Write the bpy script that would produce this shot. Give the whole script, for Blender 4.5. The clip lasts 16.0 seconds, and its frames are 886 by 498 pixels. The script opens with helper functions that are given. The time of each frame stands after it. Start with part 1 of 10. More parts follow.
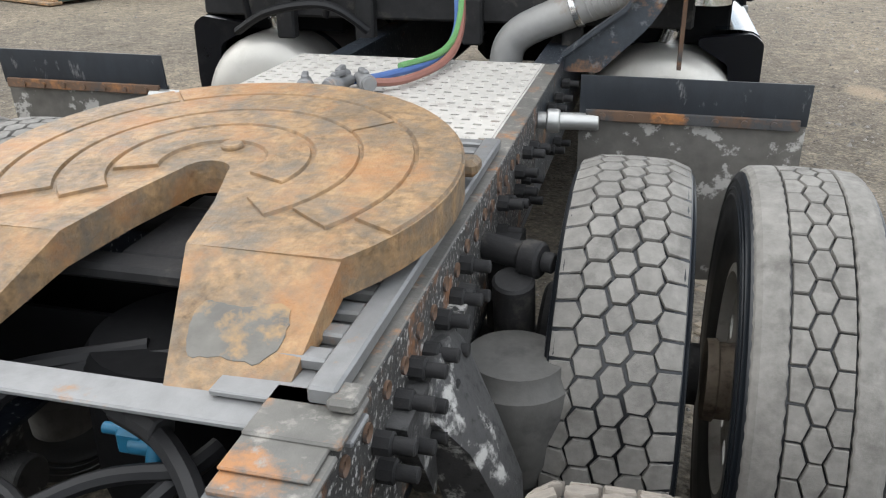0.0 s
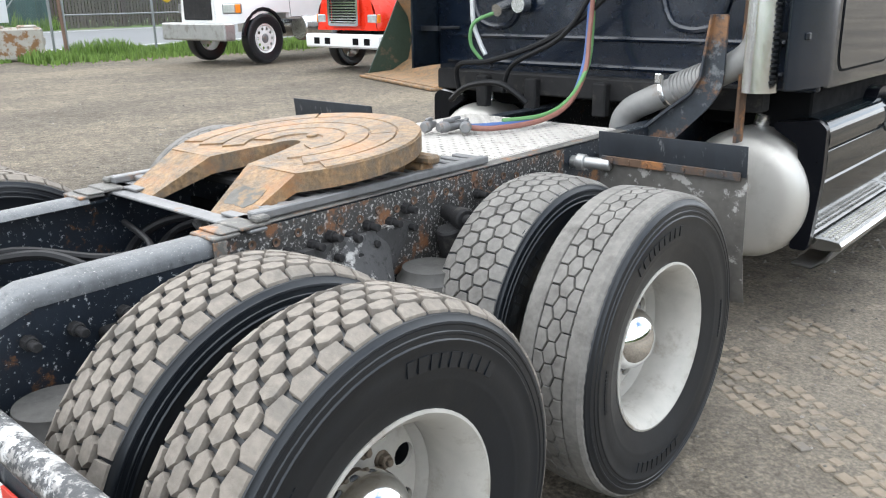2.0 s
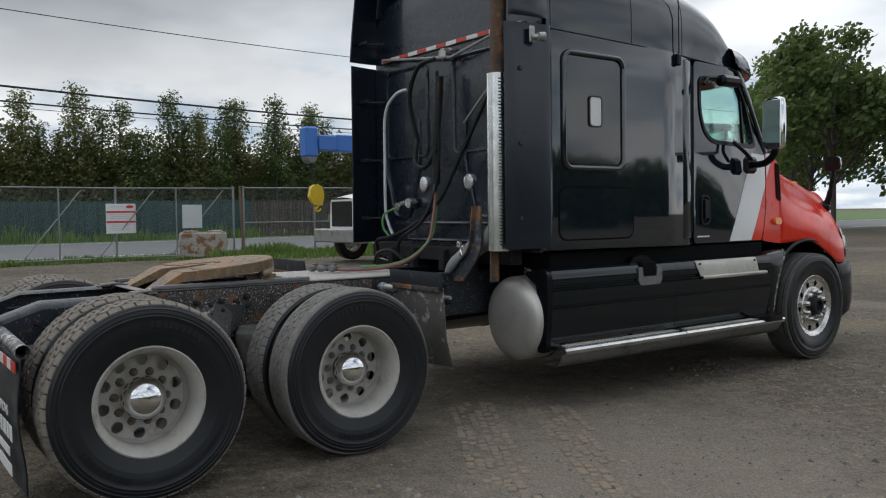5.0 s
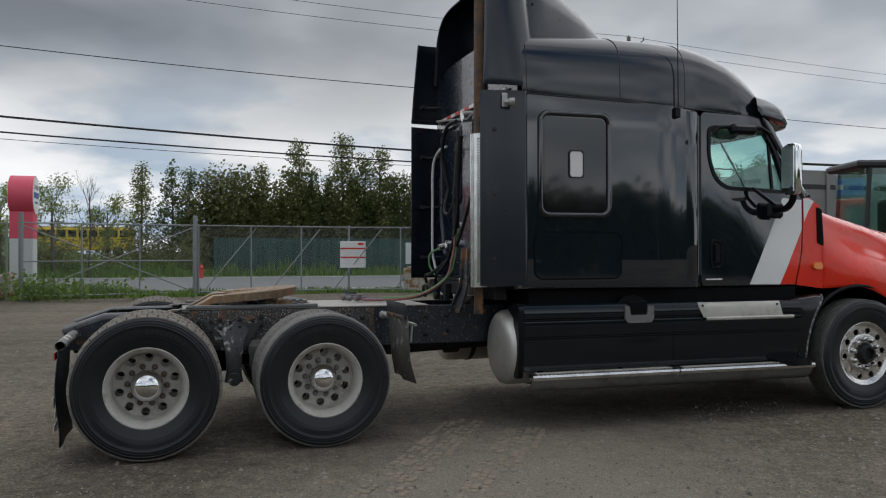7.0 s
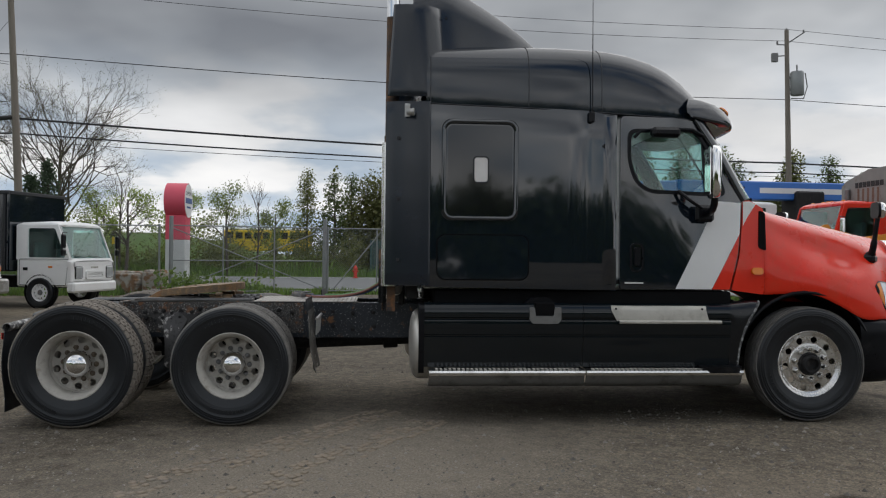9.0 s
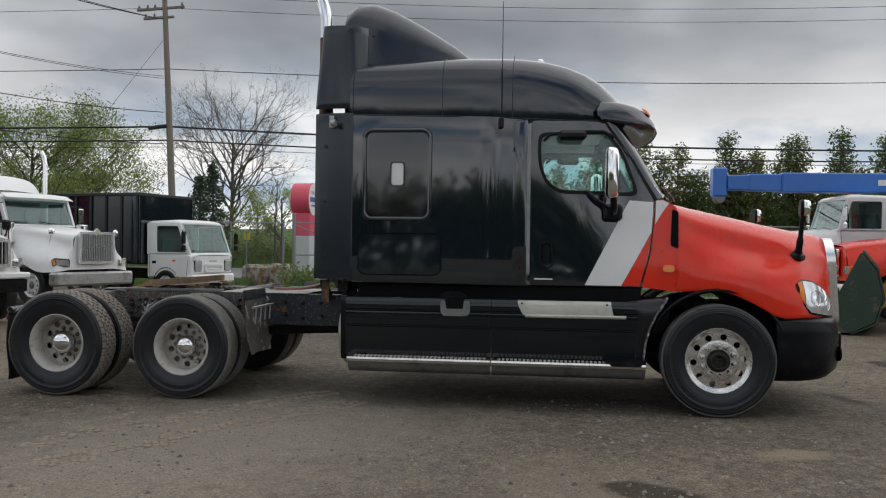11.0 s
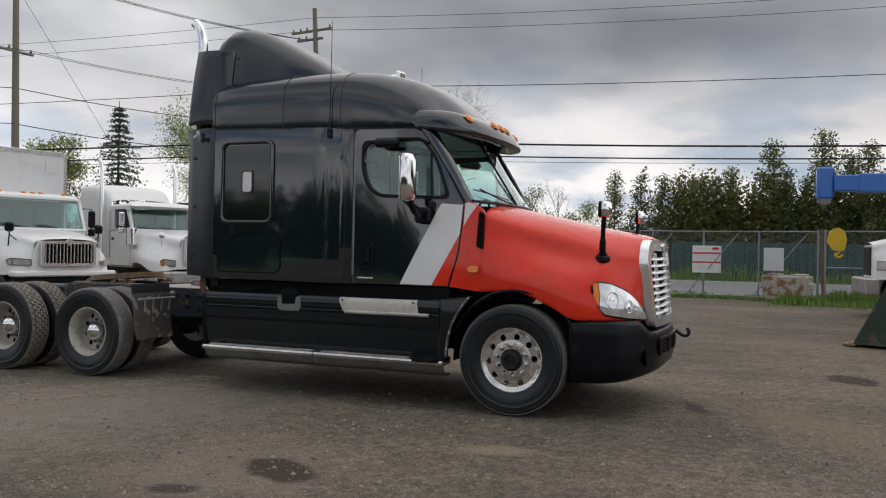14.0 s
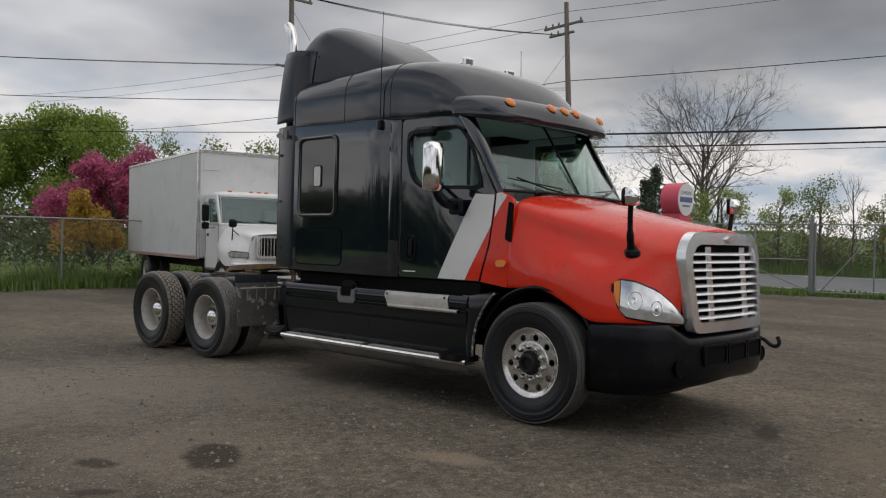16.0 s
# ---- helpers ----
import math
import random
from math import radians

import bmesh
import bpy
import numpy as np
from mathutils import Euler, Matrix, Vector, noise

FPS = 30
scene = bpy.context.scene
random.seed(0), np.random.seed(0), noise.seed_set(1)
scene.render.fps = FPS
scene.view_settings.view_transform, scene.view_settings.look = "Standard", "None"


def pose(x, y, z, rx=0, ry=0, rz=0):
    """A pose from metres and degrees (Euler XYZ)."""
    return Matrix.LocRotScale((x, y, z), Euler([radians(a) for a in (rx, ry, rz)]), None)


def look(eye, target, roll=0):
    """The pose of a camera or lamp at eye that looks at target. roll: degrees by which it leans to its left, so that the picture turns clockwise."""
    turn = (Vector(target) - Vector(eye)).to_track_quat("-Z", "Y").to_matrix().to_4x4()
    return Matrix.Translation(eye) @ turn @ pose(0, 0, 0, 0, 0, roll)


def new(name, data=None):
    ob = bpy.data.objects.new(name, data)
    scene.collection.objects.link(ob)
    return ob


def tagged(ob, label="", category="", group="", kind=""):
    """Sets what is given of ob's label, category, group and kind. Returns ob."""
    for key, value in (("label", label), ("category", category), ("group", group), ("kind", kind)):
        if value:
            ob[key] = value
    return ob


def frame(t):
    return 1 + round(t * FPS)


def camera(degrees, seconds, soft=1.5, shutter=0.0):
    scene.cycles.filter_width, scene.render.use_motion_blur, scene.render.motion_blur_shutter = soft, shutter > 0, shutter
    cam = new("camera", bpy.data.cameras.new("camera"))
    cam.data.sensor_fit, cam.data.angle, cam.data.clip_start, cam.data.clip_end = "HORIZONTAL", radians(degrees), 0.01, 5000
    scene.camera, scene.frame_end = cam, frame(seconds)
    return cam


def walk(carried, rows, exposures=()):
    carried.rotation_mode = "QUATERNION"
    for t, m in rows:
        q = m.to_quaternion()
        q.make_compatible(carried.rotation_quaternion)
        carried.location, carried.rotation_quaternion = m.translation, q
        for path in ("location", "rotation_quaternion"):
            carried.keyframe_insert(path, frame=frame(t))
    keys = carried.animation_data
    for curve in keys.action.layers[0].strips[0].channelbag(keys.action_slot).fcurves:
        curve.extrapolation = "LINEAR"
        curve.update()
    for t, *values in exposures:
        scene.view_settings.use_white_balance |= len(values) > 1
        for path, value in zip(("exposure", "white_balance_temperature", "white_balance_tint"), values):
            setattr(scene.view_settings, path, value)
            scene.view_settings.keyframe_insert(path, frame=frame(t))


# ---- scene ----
cam = camera(56.0, 16.0, 1.15)
PATH = [
    (0, (0.7629, -1.162, 1.6386), (0.3098, 0.6069, 0.8228), -0.462),
    (0.5, (1.081, -1.364, 1.6371), (0.334, 0.3277, 0.8753), -1.033),
    (1, (1.4728, -1.461, 1.6538), (0.5022, 0.1287, 0.9252), -1.405),
    (1.5, (1.9422, -1.593, 1.6898), (0.7883, -0.1009, 1.0249), -1.281),
    (2, (2.3855, -1.755, 1.6754), (1.1149, -0.3275, 1.0858), -0.937),
    (2.5, (2.9159, -1.87, 1.6604), (1.5322, -0.5226, 1.1409), -0.894),
    (3, (3.4, -2.006, 1.5957), (1.9471, -0.7009, 1.1648), -0.731),
    (3.5, (3.9404, -2.071, 1.582), (2.4531, -0.7743, 1.2555), -0.649),
    (4, (4.5087, -2.086, 1.5637), (2.9997, -0.7852, 1.3889), -0.558),
    (4.2, (4.74, -2.111, 1.5486), (3.2211, -0.8178, 1.4056), -0.464),
    (6.3, (7.214, -1.15, 1.5129), (5.3872, -0.3378, 1.4587), -0.302),
    (6.5, (7.378, -0.96, 1.5137), (5.5253, -0.2083, 1.4651), -0.132),
    (7, (7.7128, -0.407, 1.5295), (5.8037, 0.1889, 1.5348), -0.008),
    (7.5, (8.0576, 0.169, 1.5444), (6.1135, 0.6381, 1.5631), 0.23),
    (8, (8.278, 0.807, 1.5231), (6.3123, 1.175, 1.5465), 0.28),
    (8.5, (8.511, 1.398, 1.5261), (6.5296, 1.67, 1.5422), 0.333),
    (9, (8.6421, 1.936, 1.5194), (6.6482, 2.092, 1.5313), 0.576),
    (9.5, (8.8107, 2.533, 1.5442), (6.8112, 2.578, 1.5561), 0.622),
    (10, (9.0284, 3.158, 1.566), (7.0287, 3.125, 1.5808), 0.484),
    (10.2, (9.0824, 3.385, 1.5659), (7.0834, 3.323, 1.5727), 0.57),
    (12.3, (9.4364, 6.185, 1.57), (7.5305, 5.5789, 1.5834), 0.903),
    (12.5, (9.4206, 6.44, 1.5577), (7.5227, 5.8092, 1.5702), 0.991),
    (13, (9.2807, 7.103, 1.6073), (7.3967, 6.4318, 1.6111), 0.971),
    (13.5, (9.087, 7.798, 1.589), (7.2188, 7.084, 1.589), 1.05),
    (14, (8.7912, 8.402, 1.5719), (6.9446, 7.6339, 1.5743), 1.024),
    (14.5, (8.4393, 8.981, 1.5649), (6.7032, 7.9881, 1.5612), 1.213),
    (15, (8.0253, 9.495, 1.5638), (6.4236, 8.2973, 1.5504), 1.213),
    (15.5, (7.5393, 9.963, 1.5585), (6.0185, 8.6641, 1.5415), 1.264),
    (16, (7.0018, 10.415, 1.5813), (5.5507, 9.0388, 1.5625), 1.226),
]
walk(cam, [(t, look(eye, target, roll)) for t, eye, target, roll in PATH],
     exposures=[(0.0, 1.50, 6450, 9), (0.6, 1.66, 6400, 9), (1.5, 1.76, 6280, 9), (2.5, 1.82, 6280, 9), (3.0, 1.55, 6330, 9), (3.4, 1.36, 6330, 9), (3.7, 0.88, 6330, 9), (4.0, 0.3, 6280, 9), (4.4, 0.12, 6330, 9), (6.3, -0.05, 6330, 9),
                (8.0, -0.06, 6430, 10), (9.2, -0.06, 6500, 10), (10.2, 0.1, 6500, 10), (12.3, 0.05, 6620, 12), (14.0, 0.02, 6650, 13), (15.0, 0.06, 6720, 13), (15.4, -0.14, 6720, 13), (16.0, -0.2, 6740, 13)])

# ---- light ----
SUN_EL, SUN_AZ = 52.0, -75.0     # degrees above the horizon, and from +y towards +x
world = bpy.data.worlds.new("sky")
scene.world = world
world.use_nodes = True
wn, wl = world.node_tree.nodes, world.node_tree.links
wn.clear()
w_out = wn.new("ShaderNodeOutputWorld")
w_bg = wn.new("ShaderNodeBackground")
w_bg.inputs["Strength"].default_value = 1.0
w_co = wn.new("ShaderNodeTexCoord")
w_sep = wn.new("ShaderNodeSeparateXYZ")
wl.new(w_co.outputs["Generated"], w_sep.inputs[0])
w_zc = wn.new("ShaderNodeMath")
w_zc.operation = "MAXIMUM"
wl.new(w_sep.outputs["Z"], w_zc.inputs[0])
w_zc.inputs[1].default_value = 0.0
w_za = wn.new("ShaderNodeMath")
w_za.operation = "ADD"
wl.new(w_zc.outputs[0], w_za.inputs[0])
w_za.inputs[1].default_value = 0.22
w_div = wn.new("ShaderNodeVectorMath")
w_div.operation = "DIVIDE"
w_cmb = wn.new("ShaderNodeCombineXYZ")
for k in range(3):
    wl.new(w_za.outputs[0], w_cmb.inputs[k])
wl.new(w_co.outputs["Generated"], w_div.inputs[0])
wl.new(w_cmb.outputs[0], w_div.inputs[1])


def sky_noise(scale, detail, rough, shift):
    mp = wn.new("ShaderNodeMapping")
    mp.inputs["Location"].default_value = shift
    wl.new(w_div.outputs[0], mp.inputs[0])
    nz = wn.new("ShaderNodeTexNoise")
    nz.inputs["Scale"].default_value = scale
    nz.inputs["Detail"].default_value = detail
    nz.inputs["Roughness"].default_value = rough
    wl.new(mp.outputs[0], nz.inputs["Vector"])
    return nz.outputs["Fac"]


def sky_ramp(fac, stops):
    rp = wn.new("ShaderNodeValToRGB")
    el = rp.color_ramp.elements
    while len(el) < len(stops):
        el.new(0.5)
    for e, (pos, col) in zip(el, stops):
        e.position, e.color = pos, (*col, 1)
    wl.new(fac, rp.inputs[0])
    return rp.outputs[0]


w_sky = wn.new("ShaderNodeTexSky")
w_sky.sky_type = "NISHITA"
w_sky.sun_disc = False
w_sky.sun_elevation = radians(SUN_EL)
w_sky.sun_rotation = radians(SUN_AZ)
w_sky.air_density, w_sky.dust_density, w_sky.ozone_density = 1.2, 1.6, 1.0
w_dim = wn.new("ShaderNodeVectorMath")
w_dim.operation = "SCALE"
wl.new(w_sky.outputs[0], w_dim.inputs[0])
w_dim.inputs["Scale"].default_value = 0.085
# cloud deck: grey undersides with pale thin parts, and gaps of sky
cloud_col = sky_ramp(sky_noise(1.35, 4, 0.42, (3.1, 1.7, 0.4)), [(0.30, (0.27, 0.29, 0.325)), (0.44, (0.415, 0.44, 0.475)), (0.55, (0.61, 0.635, 0.665)), (0.68, (0.90, 0.92, 0.95))])
w_open = wn.new("ShaderNodeMath")
w_open.operation = "MULTIPLY_ADD"
wl.new(w_sep.outputs["X"], w_open.inputs[0])
w_open.inputs[1].default_value = -0.085
wl.new(sky_noise(1.1, 7, 0.55, (8.3, 2.2, 5.1)), w_open.inputs[2])
cloud_fac = sky_ramp(w_open.outputs[0], [(0.30, (0, 0, 0)), (0.40, (1, 1, 1))])
w_mix = wn.new("ShaderNodeMix")
w_mix.data_type = "RGBA"
wl.new(cloud_fac, w_mix.inputs[0])
wl.new(w_dim.outputs[0], w_mix.inputs[6])
wl.new(cloud_col, w_mix.inputs[7])
# towards the horizon the deck breaks up into white cumulus and pale blue
low_col = sky_ramp(sky_noise(2.2, 5, 0.48, (1.3, 6.2, 2.4)), [(0.36, (0.46, 0.57, 0.70)), (0.46, (0.70, 0.76, 0.82)), (0.54, (1.0, 1.0, 1.0)), (0.70, (1.12, 1.11, 1.09))])
low_fac = wn.new("ShaderNodeMapRange")
low_fac.interpolation_type = "SMOOTHSTEP"
wl.new(w_sep.outputs["Z"], low_fac.inputs[0])
low_fac.inputs[1].default_value, low_fac.inputs[2].default_value, low_fac.inputs[3].default_value, low_fac.inputs[4].default_value = 0.03, 0.27, 0.92, 0.0
w_mix2 = wn.new("ShaderNodeMix")
w_mix2.data_type = "RGBA"
wl.new(low_fac.outputs[0], w_mix2.inputs[0])
w_dot = wn.new("ShaderNodeVectorMath")
w_dot.operation = "DOT_PRODUCT"
wl.new(w_co.outputs["Generated"], w_dot.inputs[0])
w_dot.inputs[1].default_value = (-0.96, 0.02, 0.36)
w_deep = wn.new("ShaderNodeMapRange")
w_deep.interpolation_type = "SMOOTHSTEP"
wl.new(w_dot.outputs["Value"], w_deep.inputs[0])
w_deep.inputs[1].default_value, w_deep.inputs[2].default_value, w_deep.inputs[3].default_value, w_deep.inputs[4].default_value = 0.45, 0.98, 1.36, 0.76
w_bank = wn.new("ShaderNodeVectorMath")
w_bank.operation = "SCALE"
wl.new(w_mix.outputs[2], w_bank.inputs[0])
wl.new(w_deep.outputs[0], w_bank.inputs["Scale"])
wl.new(w_bank.outputs[0], w_mix2.inputs[6])
wl.new(low_col, w_mix2.inputs[7])
wl.new(w_mix2.outputs[2], w_bg.inputs["Color"])
wl.new(w_bg.outputs[0], w_out.inputs[0])

sun = new("sun", bpy.data.lights.new("sun", "SUN"))
sun.data.energy, sun.data.angle, sun.data.color = 1.1, radians(110), (1.0, 0.975, 0.945)
_az, _el = radians(SUN_AZ), radians(SUN_EL)
sun.matrix_world = look((40 * math.sin(_az) * math.cos(_el), 40 * math.cos(_az) * math.cos(_el), 40 * math.sin(_el)), (0, 0, 0))


# ---- materials ----
def surf(name, base, rough=0.5, metal=0.0, alt=None, alt_pos=(0.52, 0.62), alt_scale=6.0, var=0.18, scale=25.0, bump=0.15, bscale=90.0,
         coat=0.0, alt2=None, alt2_pos=(0.58, 0.66), alt2_scale=14.0, alt_rough=None, spec=0.5, rand=0.0, depth=0.004, stretch=(1, 1, 1), island=0.0):
    """A weathered surface: a base colour that varies at two scales, one or two other colours that break through, and fine relief."""
    m = bpy.data.materials.new(name)
    m.use_nodes = True
    n, l = m.node_tree.nodes, m.node_tree.links
    b = n["Principled BSDF"]
    b.inputs["Metallic"].default_value = metal
    b.inputs["Roughness"].default_value = rough
    b.inputs["Specular IOR Level"].default_value = spec
    b.inputs["Coat Weight"].default_value = coat
    b.inputs["Coat Roughness"].default_value = 0.04
    co = n.new("ShaderNodeTexCoord")
    mp = n.new("ShaderNodeMapping")
    mp.inputs["Scale"].default_value = stretch
    l.new(co.outputs["Object"], mp.inputs[0])

    def nz(s, d=5.0, r=0.6):
        t = n.new("ShaderNodeTexNoise")
        t.inputs["Scale"].default_value, t.inputs["Detail"].default_value, t.inputs["Roughness"].default_value = s, d, r
        l.new(mp.outputs[0], t.inputs["Vector"])
        return t.outputs["Fac"]

    def mapr(fac, a, c, lo=0.0, hi=1.0):
        t = n.new("ShaderNodeMapRange")
        t.inputs[1].default_value, t.inputs[2].default_value, t.inputs[3].default_value, t.inputs[4].default_value = a, c, lo, hi
        l.new(fac, t.inputs[0])
        return t.outputs[0]

    def mix(fac, a, c):
        t = n.new("ShaderNodeMix")
        t.data_type = "RGBA"
        for sock, v in ((t.inputs[0], fac), (t.inputs[6], a), (t.inputs[7], c)):
            if isinstance(v, tuple):
                sock.default_value = (*v, 1)
            else:
                l.new(v, sock)
        return t.outputs[2]

    lo = tuple(c * (1 - var) for c in base)
    hi = tuple(min(1.0, c * (1 + var)) for c in base)
    col = mix(mapr(nz(scale), 0.3, 0.7), lo, hi)
    col2 = mix(mapr(nz(scale * 0.13, 3), 0.35, 0.65), tuple(c * (1 - var * 0.6) for c in base), hi)
    col = mix(mapr(nz(scale * 0.37, 2), 0.2, 0.8, 0.25, 0.75), col, col2)
    rgh = None
    if alt:
        f = mapr(nz(alt_scale, 8, 0.68), *alt_pos)
        col = mix(f, col, alt)
        if alt_rough is not None:
            rgh = mapr(f, 0, 1, rough, alt_rough)
    if alt2:
        col = mix(mapr(nz(alt2_scale, 8, 0.7), *alt2_pos), col, alt2)
    if rand:
        oi = n.new("ShaderNodeObjectInfo")
        hs = n.new("ShaderNodeHueSaturation")
        l.new(mapr(oi.outputs["Random"], 0, 1, 1 - rand, 1 + rand), hs.inputs["Value"])
        l.new(col, hs.inputs["Color"])
        col = hs.outputs[0]
    if island:
        gi = n.new("ShaderNodeNewGeometry")
        hs = n.new("ShaderNodeHueSaturation")
        l.new(mapr(gi.outputs["Random Per Island"], 0, 1, 1 - island, 1 + island), hs.inputs["Value"])
        l.new(col, hs.inputs["Color"])
        col = hs.outputs[0]
    l.new(col, b.inputs["Base Color"])
    if rgh is None:
        rgh = mapr(nz(scale * 0.6, 4), 0.25, 0.75, max(0.02, rough * 0.85), min(1, rough * 1.15))
    l.new(rgh, b.inputs["Roughness"])
    if bump:
        bp = n.new("ShaderNodeBump")
        bp.inputs["Strength"].default_value = bump
        bp.inputs["Distance"].default_value = depth
        l.new(nz(bscale, 6, 0.65), bp.inputs["Height"])
        l.new(bp.outputs[0], b.inputs["Normal"])
    return m


def leaf_mat(name, base, var=0.35):
    m = surf(name, base, 0.6, var=0.1, bump=0, rand=0.12)
    n, l = m.node_tree.nodes, m.node_tree.links
    b = n["Principled BSDF"]
    src = b.inputs["Base Color"].links[0].from_socket
    g = n.new("ShaderNodeNewGeometry")
    hs = n.new("ShaderNodeHueSaturation")
    mr = n.new("ShaderNodeMapRange")
    mr.inputs[3].default_value, mr.inputs[4].default_value = 1 - var, 1 + var
    l.new(g.outputs["Random Per Island"], mr.inputs[0])
    l.new(mr.outputs[0], hs.inputs["Value"])
    l.new(src, hs.inputs["Color"])
    l.new(hs.outputs[0], b.inputs["Base Color"])
    tr = n.new("ShaderNodeBsdfTranslucent")
    l.new(hs.outputs[0], tr.inputs[0])
    mx = n.new("ShaderNodeMixShader")
    mx.inputs[0].default_value = 0.42
    l.new(b.outputs[0], mx.inputs[1])
    l.new(tr.outputs[0], mx.inputs[2])
    l.new(mx.outputs[0], n["Material Output"].inputs[0])
    return m


def glass_mat(name, tint, rough=0.02, clear=0.75):
    """Tinted sheet glass: lets light straight through and mirrors the sky by its Fresnel gloss."""
    m = bpy.data.materials.new(name)
    m.use_nodes = True
    n, l = m.node_tree.nodes, m.node_tree.links
    n.remove(n["Principled BSDF"])
    tr = n.new("ShaderNodeBsdfTransparent")
    tr.inputs[0].default_value = (*tint, 1)
    gl = n.new("ShaderNodeBsdfGlossy")
    gl.inputs["Roughness"].default_value = rough
    gl.inputs["Color"].default_value = (0.9, 0.95, 0.95, 1)
    lw = n.new("ShaderNodeLayerWeight")
    lw.inputs["Blend"].default_value = 0.5
    pw = n.new("ShaderNodeMath")
    pw.operation = "POWER"
    l.new(lw.outputs["Facing"], pw.inputs[0])
    pw.inputs[1].default_value = 4.0
    fr = n.new("ShaderNodeMath")
    fr.operation = "MULTIPLY_ADD"
    l.new(pw.outputs[0], fr.inputs[0])
    fr.inputs[1].default_value, fr.inputs[2].default_value = 0.85, 0.055
    mx = n.new("ShaderNodeMixShader")
    l.new(fr.outputs[0], mx.inputs[0])
    l.new(tr.outputs[0], mx.inputs[1])
    l.new(gl.outputs[0], mx.inputs[2])
    l.new(mx.outputs[0], n["Material Output"].inputs[0])
    return m


M = {}
M["black_satin"] = surf("black_satin", (0.0070, 0.0118, 0.0192), 0.20, spec=0.6, var=0.25, scale=5, bump=0.02, bscale=40, alt=(0.012, 0.018, 0.029), alt_pos=(0.5, 0.8), alt_scale=3)
M["black_paint"] = surf("black_paint", (0.0060, 0.0105, 0.0165), 0.045, coat=0.34, var=0.2, scale=3, bump=0.006, bscale=3, depth=0.002, alt=(0.006, 0.0095, 0.017), alt_pos=(0.55, 0.75), alt_scale=2.0, alt_rough=0.06, spec=1.0)
M["roof_paint"] = surf("roof_paint", (0.0068, 0.0115, 0.0185), 0.09, var=0.2, scale=3, bump=0.006, bscale=3, depth=0.002, alt=(0.009, 0.015, 0.026), alt_pos=(0.52, 0.75), alt_scale=2.5, alt_rough=0.16, spec=0.8)
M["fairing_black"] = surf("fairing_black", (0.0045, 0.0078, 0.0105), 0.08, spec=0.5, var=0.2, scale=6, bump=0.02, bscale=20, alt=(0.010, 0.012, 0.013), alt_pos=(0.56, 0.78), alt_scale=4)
M["black_matt"] = surf("black_matt", (0.014, 0.015, 0.018), 0.5, var=0.3, alt=(0.06, 0.06, 0.06), alt_pos=(0.60, 0.75), alt_scale=9)
M["blue_black"] = surf("blue_black", (0.0055, 0.010, 0.020), 0.26, var=0.4, alt=(0.04, 0.045, 0.055), alt_pos=(0.60, 0.80), alt_scale=5, coat=0.4)
M["red_paint"] = surf("red_paint", (0.74, 0.029, 0.009), 0.28, coat=0.35, spec=0.3, var=0.08, scale=4, bump=0.02, bscale=8, alt=(0.68, 0.042, 0.016), alt_scale=2.2)
M["white_paint"] = surf("white_paint", (0.78, 0.78, 0.77), 0.35, coat=0.3, var=0.04, scale=4, bump=0.02, alt=(0.62, 0.61, 0.58), alt_pos=(0.6, 0.8), alt_scale=3)
M["box_white"] = surf("box_white", (0.68, 0.69, 0.69), 0.5, var=0.05, scale=2, bump=0.03, bscale=5, alt=(0.55, 0.55, 0.54), alt_pos=(0.55, 0.8), alt_scale=1.2)
M["chrome_soft"] = surf("chrome_soft", (0.88, 0.89, 0.90), 0.24, 0.82, var=0.05, bump=0.02, bscale=30)
M["chrome"] = surf("chrome", (0.82, 0.82, 0.82), 0.08, 1.0, var=0.05, bump=0.03, bscale=30)
M["alu"] = surf("alu", (0.74, 0.74, 0.73), 0.24, 1.0, var=0.12, scale=14, alt=(0.42, 0.41, 0.39), alt_pos=(0.5, 0.75), bump=0.06)
M["alu_wheel"] = surf("alu_wheel", (0.70, 0.69, 0.67), 0.27, 0.95, var=0.10, scale=14, alt=(0.48, 0.46, 0.43), alt_pos=(0.5, 0.75), bump=0.04)
M["alu_dull"] = surf("alu_dull", (0.55, 0.53, 0.48), 0.55, 0.55, var=0.12, scale=9, alt=(0.36, 0.34, 0.30), alt_pos=(0.5, 0.72), bump=0.06)
M["tank_alu"] = surf("tank_alu", (0.56, 0.54, 0.50), 0.42, 0.6, var=0.06, scale=9, alt=(0.42, 0.40, 0.36), alt_pos=(0.5, 0.78), alt_scale=4, bump=0.03)
M["alu_dark"] = surf("alu_dark", (0.20, 0.20, 0.195), 0.45, 0.5, var=0.15, scale=9, alt=(0.10, 0.10, 0.095), alt_pos=(0.5, 0.72), bump=0.06)
M["fender_scuffed"] = surf("fender_scuffed", (0.006, 0.007, 0.009), 0.2, var=0.2, alt=(0.30, 0.30, 0.30), alt_pos=(0.66, 0.70), alt_scale=30, bump=0.1)
M["deck_alu"] = surf("deck_alu", (0.50, 0.475, 0.44), 0.65, 0.2, var=0.15, scale=18, alt=(0.36, 0.33, 0.30), alt_pos=(0.55, 0.7), alt_scale=11, bump=0.1)
M["rim_white"] = surf("rim_white", (0.43, 0.41, 0.37), 0.5, var=0.16, scale=12, alt=(0.27, 0.235, 0.19), alt_pos=(0.52, 0.72), alt_scale=9, alt2=(0.30, 0.16, 0.08), alt2_pos=(0.70, 0.78), alt2_scale=22)
